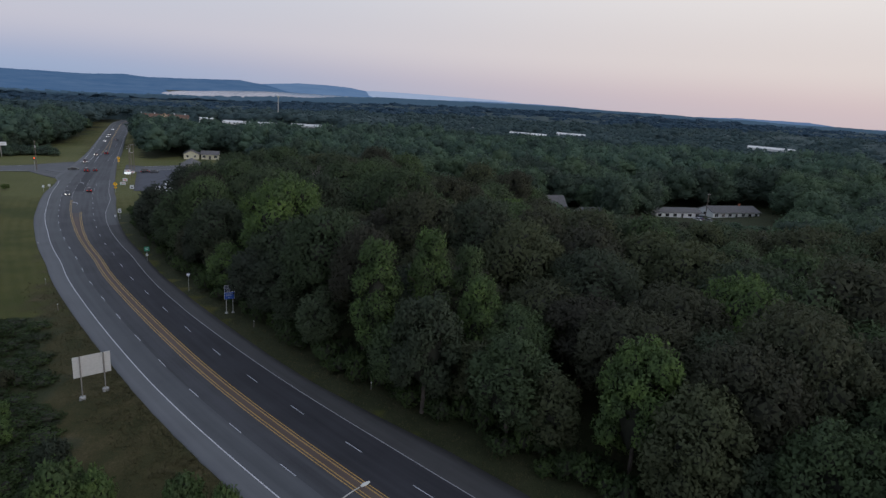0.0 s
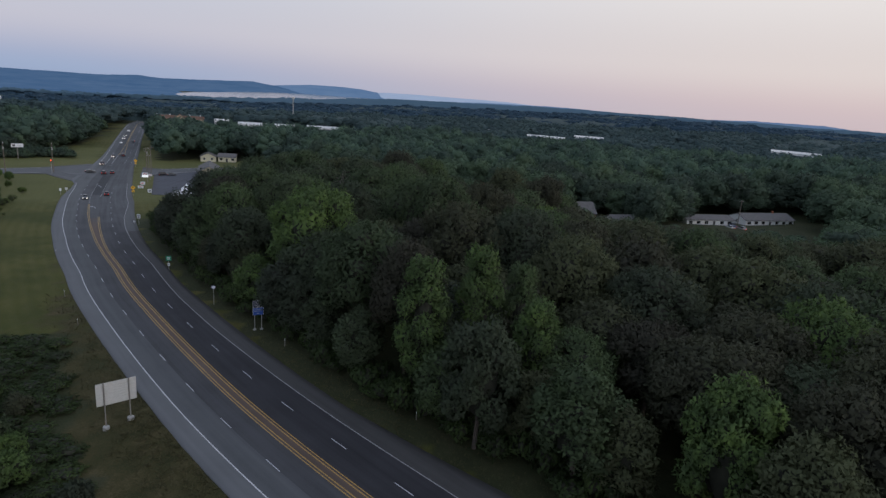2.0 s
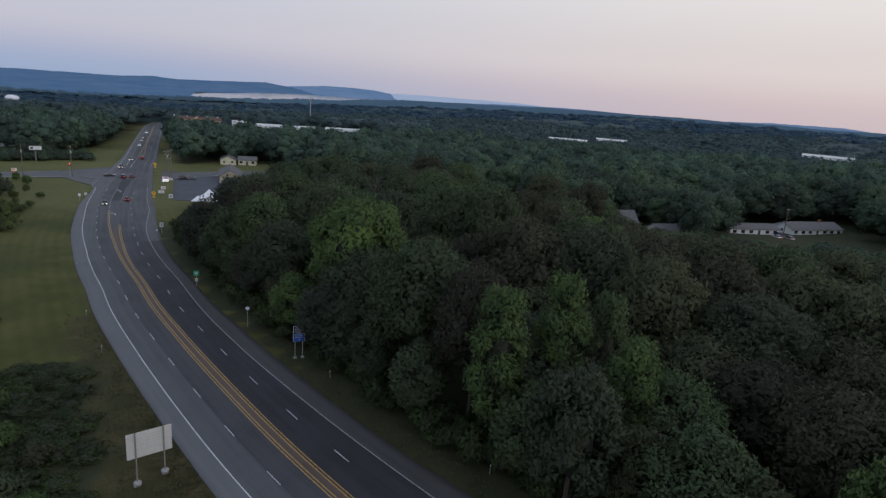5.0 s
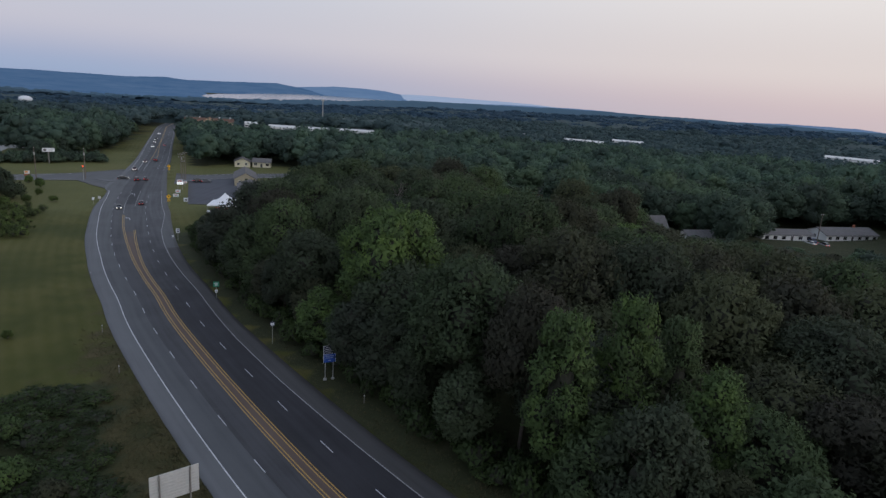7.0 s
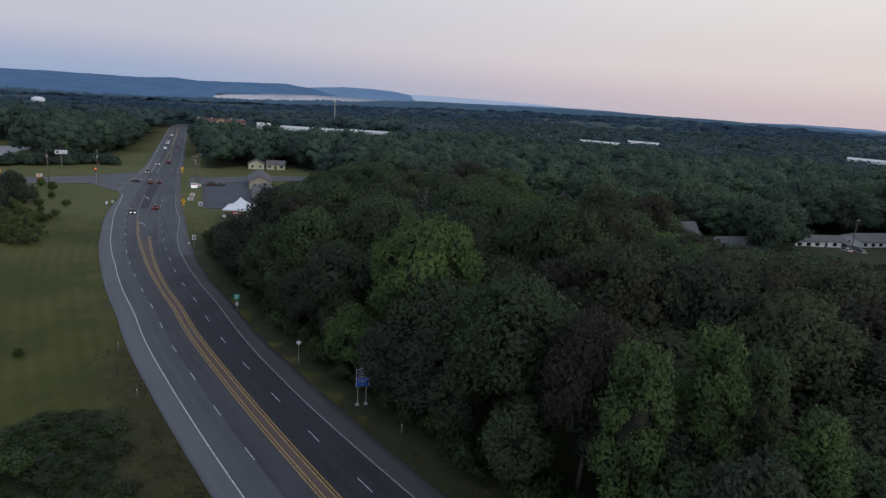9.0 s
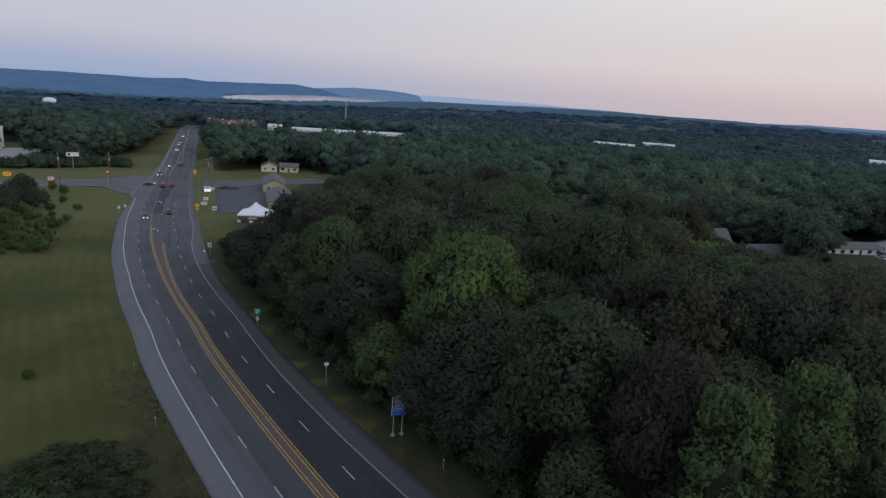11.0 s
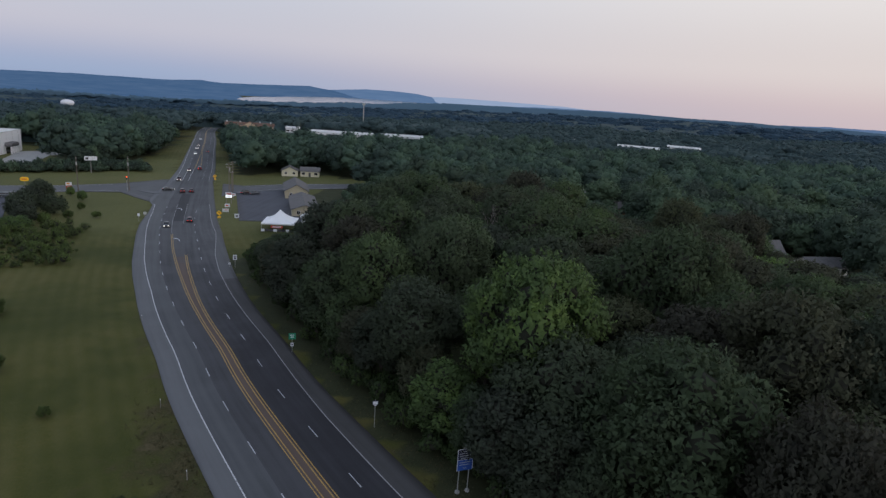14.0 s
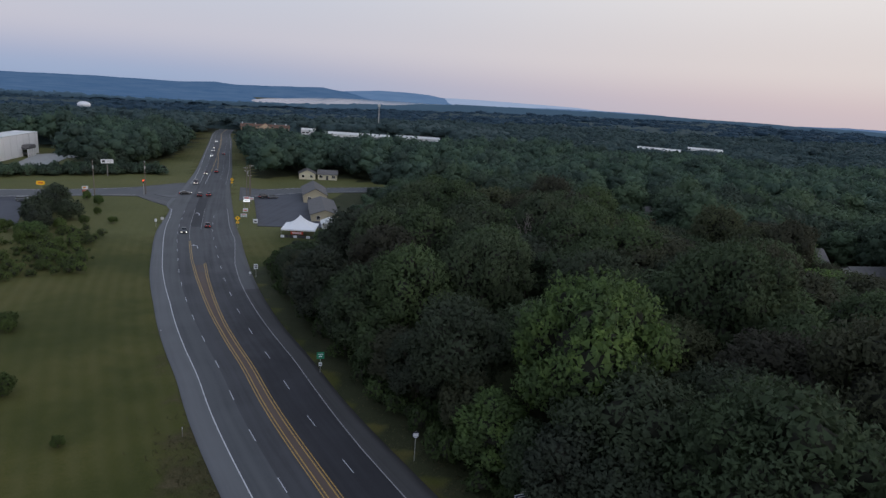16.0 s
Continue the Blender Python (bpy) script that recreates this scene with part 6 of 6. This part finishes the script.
def mast(x, y, top):
    s = thing("radio_mast", x, y, 0, z=gz(x, y), label="tall slim grey monopole mast over the wood", category="mast")
    g = gz(x, y)
    part("pole", bar([(0, 0, -0.5), (0, 0, (top - g) * 0.6), (0, 0, top - g)], [0.75, 0.55, 0.4], 10), M["steel"], s)
    for k in range(6):
        a = k * math.pi / 3
        part("antenna", boxes((math.cos(a) * 1.3 - 0.2, math.sin(a) * 1.3 - 0.2, top - g - 2.4, math.cos(a) * 1.3 + 0.2, math.sin(a) * 1.3 + 0.2, top - g - 0.2), bevel=0.04), M["alu"], s)
    part("platform", bar([(0, 0, top - g - 1.5), (0, 0, top - g - 1.3)], [1.5, 1.5], 12), M["steel"], s)


mast(-200.1, 708.4, 26.6)


def water_tower(x, y, top):
    s = thing("water_tower", x, y, 0, z=gz(x, y), label="pale domed water tower rising over distant woods", category="water tower")
    h = top - gz(x, y)
    tk = bmesh.new()
    bmesh.ops.create_uvsphere(tk, u_segments=24, v_segments=12, radius=1)
    bmesh.ops.scale(tk, vec=(8.6, 8.6, 4.6), verts=tk.verts)
    bmesh.ops.translate(tk, vec=(0, 0, h - 5.2), verts=tk.verts)
    part("tank", tk, M["sign_white"], s)
    part("stem", bar([(0, 0, -0.5), (0, 0, h - 18), (0, 0, h - 8)], [3.0, 2.4, 4.5], 16), M["sign_white"], s)


water_tower(-653.5, 844.8, -1.2)


def dead_tree(x, y, h):
    s = thing("dead_tree", x, y, 0, label="bare grey dead tree with forked branches", category="tree")
    rng = np.random.RandomState(5)
    tk = bmesh.new()
    br = bmesh.new()
    tube(tk, [(0, 0, -0.5), (0.2, 0.1, h * 0.35), (0.1, -0.2, h * 0.65)], [0.32, 0.24, 0.16], 8)

    def grow(p, d, ln, r, depth):
        e = p + d * ln
        tube(br, [p, (p + e) / 2 + Vector(rng.normal(0, 0.06 * ln, 3)), e], [r, r * 0.75, r * 0.5], 5)
        if depth:
            for _ in range(3 if depth > 1 else 2):
                q = (d + Vector(rng.normal(0, 0.5, 3)) + Vector((0, 0, 0.18))).normalized()
                grow(e, q, ln * rng.uniform(0.6, 0.8), r * 0.55, depth - 1)
    for k in range(5):
        a = k * 1.3
        grow(Vector((0.1, -0.1, h * (0.42 + 0.05 * k))), Vector((math.cos(a) * 0.6, math.sin(a) * 0.6, 0.9)).normalized(), h * 0.17, 0.13, 3)
    part("trunk", tk, M["deadwood"], s)
    part("branches", br, M["deadwood"], s)


dead_tree(-38.9, 183.8, 20.6)

# ---- vehicles ----


def car_parts(kind):
    """Meshes of one car, nose along +x, wheels on z = 0."""
    if kind == "sedan":
        L, W, low, belt, top = 4.7, 1.8, 0.32, 0.92, 1.43
        hood, screen, roof0, roof1, rear = 0.78, 0.62, 0.2, -0.95, -1.75
    elif kind == "suv":
        L, W, low, belt, top = 4.7, 1.9, 0.4, 1.08, 1.75
        hood, screen, roof0, roof1, rear = 0.95, 0.75, 0.25, -1.75, -2.15
    else:
        L, W, low, belt, top = 5.6, 2.0, 0.5, 1.15, 1.85
        hood, screen, roof0, roof1, rear = 1.05, 0.95, 0.45, -0.55, -0.75
    h = L / 2
    outline = [(-h, low + 0.12), (-h + 0.1, low), (h - 0.15, low), (h, low + 0.15), (h - 0.02, hood - 0.18), (h - 0.25, hood - 0.03), (screen + 0.55, belt), (rear - 0.1, belt), (-h + 0.12, belt - 0.02 if kind != "sedan" else 0.95), (-h, belt - 0.2)]
    body = prism(outline, -W / 2, W / 2)
    bmesh.ops.bevel(body, geom=[e for e in body.edges if abs(e.verts[0].co.y - e.verts[1].co.y) < 0.01], offset=0.09, segments=2, affect="EDGES", profile=0.6)
    cab = bmesh.new()
    lo = [(screen + 0.52, belt - 0.03), (rear, belt - 0.03)]
    hi = [(roof0, top - 0.06), (roof1, top - 0.06)]
    w0, w1 = W / 2 - 0.08, W / 2 - 0.27
    v = [cab.verts.new(c) for c in ((lo[0][0], -w0, lo[0][1]), (lo[0][0], w0, lo[0][1]), (lo[1][0], w0, lo[1][1]), (lo[1][0], -w0, lo[1][1]), (hi[0][0], -w1, hi[0][1]), (hi[0][0], w1, hi[0][1]), (hi[1][0], w1, hi[1][1]), (hi[1][0], -w1, hi[1][1]))]
    for f in ((3, 2, 1, 0), (4, 5, 6, 7), (0, 1, 5, 4), (1, 2, 6, 5), (2, 3, 7, 6), (3, 0, 4, 7)):
        cab.faces.new([v[i] for i in f])
    roof = boxes((hi[1][0] - 0.06, -w1 - 0.03, top - 0.07, hi[0][0] + 0.06, w1 + 0.03, top), bevel=0.05)
    return L, W, low, belt, hood, body, cab, roof


CAR_MESH = {}


def car(kind, paint_name, x, y, turn, lights="off", label="", z=None, tilt=0.0):
    key = kind
    if key not in CAR_MESH:
        L, W, low, belt, hood, body, cab, roof = car_parts(kind)
        ms = {}
        for nm, bm in (("body", body), ("cabin", cab), ("roof_panel", roof)):
            me = bpy.data.meshes.new(nm)
            bm.to_mesh(me)
            bm.free()
            ms[nm] = me
        wh = bar([(0, -0.11, 0), (0, 0.11, 0)], 0.33 if kind == "sedan" else 0.38, 16)
        me = bpy.data.meshes.new("tyre")
        wh.to_mesh(me)
        wh.free()
        me.materials.append(M["tyre"])
        rm = bar([(0, -0.118, 0), (0, 0.118, 0)], 0.2, 10)
        mr = bpy.data.meshes.new("rim")
        rm.to_mesh(mr)
        rm.free()
        mr.materials.append(M["rim"])
        CAR_MESH[key] = (L, W, low, belt, hood, ms, me, mr)
    L, W, low, belt, hood, ms, tyre, rim = CAR_MESH[key]
    s = thing("car" if kind != "pickup" else "pickup_truck", x, y, turn, z=(gz(x, y) if z is None else z) + 0.01, label=label, category="car" if kind != "pickup" else "pickup", group="traffic at the crossroads")
    for nm, mt in (("body", PAINTS[paint_name]), ("cabin", M["glass"]), ("roof_panel", PAINTS[paint_name])):
        me = ms[nm].copy()
        me.materials.clear()
        me.materials.append(mt)
        o = new(nm, me)
        o.parent = s
        if nm == "cabin":
            o["label"] = "dark glazed cabin"
    r = 0.33 if kind == "sedan" else 0.38
    for wx in (L * 0.31, -L * 0.31):
        for wy in (-W / 2 + 0.06, W / 2 - 0.06):
            o = new("wheel", tyre)
            o.parent = s
            o.matrix_basis = pose(wx, wy, r)
            q = new("rim", rim)
            q.parent = o
    zl = hood - 0.2
    for wy in (-W / 2 + 0.28, W / 2 - 0.28):
        part("headlight", boxes((L / 2 - 0.1, wy - 0.2, zl - 0.1, L / 2 + 0.015, wy + 0.2, zl + 0.08), bevel=0.02), M["head"] if lights != "off" else M["sign_white"], s, "lit white headlight" if lights != "off" else "")
        part("tail_light", boxes((-L / 2 - 0.015, wy - 0.15, belt - 0.30, -L / 2 + 0.06, wy + 0.15, belt - 0.17), bevel=0.02), M["tail"], s, "lit red tail light")
    return s


def car_on_road(kind, paint_name, y, off, ahead, lights, label):
    x, yy, turn, i = on_line(y, off)
    car(kind, paint_name, x, yy, turn + (0 if ahead else 180), lights, label)


# queue and traffic round the crossroads; the near lanes are empty most of the time
car_on_road("sedan", "black", 224, -3.4, False, "on", "black saloon coming down the highway with headlights lit")
car_on_road("sedan", "maroon", 231, 3.4, True, "on", "dark red saloon driving towards the crossroads")
car_on_road("suv", "maroon", 284, -1.9, True, "on", "dark red SUV waiting to turn at the crossroads")
car_on_road("sedan", "maroon", 284.5, 1.4, True, "on", "dark red saloon entering the crossroads")
car_on_road("suv", "maroon", 313, -5.7, False, "on", "dark red SUV at the far stop line with headlights lit")
car_on_road("sedan", "maroon", 341, -3.6, False, "on", "dark red saloon queueing beyond the crossroads")
car_on_road("suv", "maroon", 347, 1.2, True, "on", "dark SUV driving away beyond the crossroads")
car_on_road("sedan", "white", 410, -3.5, False, "on", "white saloon coming from far with headlights lit")
car_on_road("suv", "silver", 436, -3.4, False, "on", "silver SUV far down the highway")
car_on_road("sedan", "black", 455, -3.4, False, "on", "black saloon far down the highway")
car_on_road("sedan", "grey", 420, 3.4, True, "on", "grey saloon driving away far down the highway")
car_on_road("sedan", "white", 500, -3.2, False, "on", "white saloon on the far straight")
car("sedan", "black", -178.5, 284.0, 38, "on", "black saloon crossing from the side road")
car("suv", "black", -147.5, 291.5, 55, "off", "black SUV parked at the edge of the motel car park")
car("sedan", "grey", -144.5, 293.0, 55, "off", "grey saloon parked in the motel car park")
car("suv", "grey", -217.0, 244.5, 30, "off", "grey SUV in the car park behind the trees")
car("sedan", "white", 109.0, 258.0, 100, "off", "white saloon parked beside the ranch house", z=-3.95)
car("suv", "silver", 113.0, 256.5, 100, "off", "silver SUV parked beside the ranch house", z=-3.95)
car("pickup", "blue", 111.5, 261.5, 80, "off", "blue pickup parked on the ranch house drive", z=-3.95)

# ---- shrubs, young trees and grass on the field side ----


def bush(x, y, w, h, mat, label, name="bush", group="shrubs of the field", shape=0):
    key = (mat, shape % 5)
    if key not in BUSH_MESH:
        v, t, n, inner = BUSH[shape % 5]
        BUSH_MESH[key] = leafy("foliage", v, t, n, M[mat], np.arange(len(t)) < inner)
    s = thing(name, x, y, (x * 37 + y * 11) % 360, label=label, category="bush" if name == "bush" else "tree", group=group)
    st = part("stem", bar([(0, 0, -0.3), (0, 0, h * 0.5)], [0.05 + 0.01 * h, 0.03], 6), M["bark"], s)
    o = new("foliage", BUSH_MESH[key])
    o.parent = s
    o.matrix_basis = Matrix.Diagonal((w, w, h / 1.7, 1))


BUSH_MESH = {}
rng_b = np.random.RandomState(31)
SHRUBS = [(-187, 216, 4.2, 8.0), (-184, 226, 3.8, 7.0), (-192, 222, 4.4, 8.5), (-196, 230, 4.2, 8.2), (-181, 204, 2.4, 4.0), (-205, 240, 2.6, 5.0), (-189, 206, 2.2, 3.6), (-184, 196, 2.4, 3.8), (-178, 214, 2.0, 3.4), (-174, 196, 2.2, 3.6), (-163, 195, 1.5, 2.4), (-164, 202, 1.4, 2.2), (-169.5, 226.5, 1.4, 2.4),
          (-149.3, 173.6, 1.6, 2.6), (-151, 182, 1.4, 2.4), (-155, 183, 1.7, 2.8), (-149.5, 186, 1.0, 1.8), (-176, 222, 1.5, 3.0), (-182, 236, 1.2, 2.8), (-127.2, 140, 1.7, 3.2), (-125.5, 138, 1.2, 2.6), (-108.5, 118.5, 1.6, 3.4), (-93.3, 109.8, 0.8, 1.6)]
SHRUBS += [(-199, 238, 4.4, 9.0), (-206, 247, 4.0, 8.0), (-181, 210, 3.6, 6.5), (-176, 203, 2.8, 4.6), (-192, 250, 1.6, 4.2), (-201, 256, 1.5, 4.0)]
for _ in range(16):
    f = rng_b.rand()
    SHRUBS.append((-150 - 40 * f + rng_b.normal(0, 5), 172 + 48 * f + rng_b.normal(0, 4), rng_b.uniform(0.5, 1.0), rng_b.uniform(0.9, 1.9)))
for k, (x, y, w, h) in enumerate(SHRUBS):
    u = rng_b.rand()
    bush(x, y, w, h, "leaf" if h > 6 else "leaf_field" if h < 4 else "leaf_bright", "young round shrub on the mown field" if h < 4 else "dense dark-green young tree beside the car park", "bush" if h < 4 else "young_tree", shape=k)

# scrub of many saplings on the unmown part of the field
scrub = []
while len(scrub) < 150:
    f, g = rng_b.rand(), rng_b.normal(0, 0.42)
    x, y = -142 - 34 * f + g * 13, 168 + 40 * f + g * 15 * (1 - 0.3 * f)
    if offset_of([x], [y])[0][0] < -24:
        k = rng_b.rand() ** 1.5
        scrub.append((x, y, gz(x, y) - 0.2, 0.5 + 1.0 * k, (0.9 + 2.6 * k) / 1.7))
scatter("scrub", scrub, [crown(np.random.RandomState(210 + s), radius=1.0, low=0.0, high=1.7, lobes=6, tufts=9, leaves=6, leaf=0.18, tuft=0.26, bulk=(0.38, 0.52), core=0.45, under=10, broad=1.4) for s in range(5)], M["leaf_scrub"], "loose scrub of green saplings on the unmown field", "scrub")

# low thicket on the near left, with a few bright tops
TH = []
for i in range(0, len(CL), 1):
    if -10 < CY[i] < 108:
        for d in np.arange(0, 56, 2.4):
            if rng_b.rand() < 0.60:
                o = thicket_edge(CY[i]) - 1.6 - d + rng_b.uniform(-1, 1)
                p = CL[i] + CN[i] * o + rng_b.uniform(-0.8, 0.8, 2)
                hh = rng_b.uniform(0.6, 1.5) + min(d, 26) * 0.06
                TH.append((p[0], p[1], gz(*p) - 0.2, rng_b.uniform(1.5, 2.7), hh / 1.7))
TH = [p for p in TH if p[1] > 40 and p[0] > -112 and p[1] < 97]
TH = [TH[i] for i in rng_b.permutation(len(TH))[:720]]
scatter("undergrowth", TH, [crown(np.random.RandomState(170 + s), radius=1.0, low=0.0, high=1.7, lobes=6, tufts=10, leaves=8, leaf=0.12, tuft=0.24, bulk=(0.38, 0.52), core=0.5, under=20, broad=1.0) for s in range(5)], M["leaf_thicket"], "tangled dark-green thicket of brambles and saplings", "thicket")
for k, (x, y, w, h, mt) in enumerate([(-36.5, 49.5, 2.4, 7.5, "leaf_bright"), (-33.5, 50.5, 1.7, 6.0, "leaf_bright"), (-24.5, 50.0, 1.9, 5.6, "leaf_bright"), (-19.5, 48.0, 1.4, 6.0, "leaf_bright"), (-53, 58, 2.4, 6.5, "leaf_bright"), (-58, 66, 2.2, 5.0, "leaf"), (-47.5, 51, 2.6, 6.5, "leaf_olive"), (-66, 76, 2.0, 3.6, "leaf_bright"),
                                      (-73, 84, 1.8, 3.0, "leaf_bright"), (-60, 74, 1.6, 3.4, "leaf_olive"), (-42, 57, 1.8, 4.5, "leaf"), (-51.5, 60.5, 2.1, 4.4, "leaf_bright"), (-54.5, 65.5, 1.5, 3.4, "leaf_bright")]):
    bush(x, y, w, h, mt, "young tree with bright green crown in the thicket" if mt == "leaf_bright" else "young bushy tree in the roadside thicket", "young_tree", "young trees of the thicket", k)

MID_BUSH = [crown(np.random.RandomState(190 + s), radius=1.0, low=0.0, high=1.7, lobes=7, tufts=10, leaves=4, leaf=0.24, tuft=0.26, bulk=(0.4, 0.55), core=0.6, under=12, broad=1.6) for s in range(5)]
# hedge row along the side road
hp = []
for k in range(170):
    f = rng_b.rand()
    i = f * 4
    line = [(-221, 330), (-236, 316), (-255, 301), (-278, 281), (-305, 262)]
    a, b = line[int(i)], line[min(int(i) + 1, 4)]
    g = i - int(i)
    x, y = a[0] + (b[0] - a[0]) * g + rng_b.normal(0, 3.6), a[1] + (b[1] - a[1]) * g + rng_b.normal(0, 3.6)
    hp.append((x, y, gz(x, y) - 0.2, rng_b.uniform(2.0, 3.2), rng_b.uniform(2.6, 6.5) / 1.7))
scatter("hedge", hp, MID_BUSH, M["leaf_mid"], "thick unclipped hedge along the side road", "hedge")

# lower trees that step down from the left wood to the grass
lp = []
edge_pts = [(-236, 318), (-246, 340), (-245, 362), (-250, 385), (-257, 404), (-268, 432), (-284, 470), (-300, 508)]
for k in range(52):
    i = rng_b.rand() * (len(edge_pts) - 1.001)
    a, b = edge_pts[int(i)], edge_pts[int(i) + 1]
    g = i - int(i)
    x, y = a[0] + (b[0] - a[0]) * g - rng_b.uniform(0, 9), a[1] + (b[1] - a[1]) * g + rng_b.uniform(-2, 2)
    lp.append((x, y, gz(x, y) - 0.2, rng_b.uniform(0.4, 0.75), rng_b.uniform(5.5, 12.0) / 18))
scatter("woods", lp, MID, M["leaf_mid"], "lower trees and saplings along the left wood's grassy edge")

# undergrowth that closes the wood's margin down to the grass
mg = []
for i in range(len(CL)):
    if 22 < CY[i] < 200:
        for _ in range(2):
            gap_i = np.interp(CY[i], [60, 100, 178, 195, 206, 215], [5.0, 4.6, 4.6, 8.0, 12.5, 16.0])
            p = CL[i] + CN[i] * (OFF["edge_right"][i] + gap_i + rng_b.uniform(-0.6, 4.5))
            mg.append((p[0], p[1], gz(*p) - 0.2, rng_b.uniform(1.1, 2.0), rng_b.uniform(2.0, 5.5) * np.interp(CY[i], [170, 198], [1, 0.4]) / 1.7))
scatter("undergrowth", mg, [crown(np.random.RandomState(180 + s), radius=1.0, low=0.0, high=1.7, lobes=6, tufts=9, leaves=6, leaf=0.18, tuft=0.24, bulk=(0.4, 0.55), core=0.5, under=12, broad=1.6) for s in range(5)], M["leaf_thicket"], "dense leafy undergrowth along the wood's edge", "undergrowth")


def grass_tufts():
    """Rough grass on the verges."""
    rng = np.random.RandomState(77)
    n = 16000
    i = rng.randint(0, len(CL), n * 3)
    i = i[(CY[i] > 45) & (CY[i] < 132)]
    i = i[rng.rand(len(i)) < np.interp(CY[i], [80, 132], [1, 0])][:n]
    n = len(i)
    left = rng.rand(n) < 0.72
    o = np.where(left, OFF["edge_left"][i] - 0.3 - rng.rand(n) ** 1.6 * 7.5, OFF["edge_right"][i] + 0.3 + rng.rand(n) * 4.5)
    p = CL[i] + CN[i] * o[:, None] + CT[i] * rng.uniform(-1, 1, (n, 1))
    z = ground_z(p[:, 0], p[:, 1]) - 0.2
    h = rng.uniform(0.02, 0.16, n)
    V, T = [], []
    for b in range(3):
        a = rng.uniform(0, 6.28, n)
        lean = rng.uniform(0.25, 0.55, n)
        w = rng.uniform(0.04, 0.09, n)
        base = np.c_[p, z]
        d = np.c_[np.cos(a), np.sin(a), np.zeros(n)]
        q = np.c_[-np.sin(a), np.cos(a), np.zeros(n)]
        V.append(np.stack([base - q * w[:, None], base + q * w[:, None], base + d * lean[:, None] + np.c_[np.zeros((n, 2)), h + 0.15]], 1).reshape(-1, 3))
        T.append(np.arange(n * 3).reshape(-1, 3) + b * n * 3)
    me = fast_mesh("grass", np.vstack(V), None, np.vstack(T), M["tuft"])
    tagged(new("grass", me), "dry brownish grass tufts on the verge", "grass", kind="stuff")


grass_tufts()
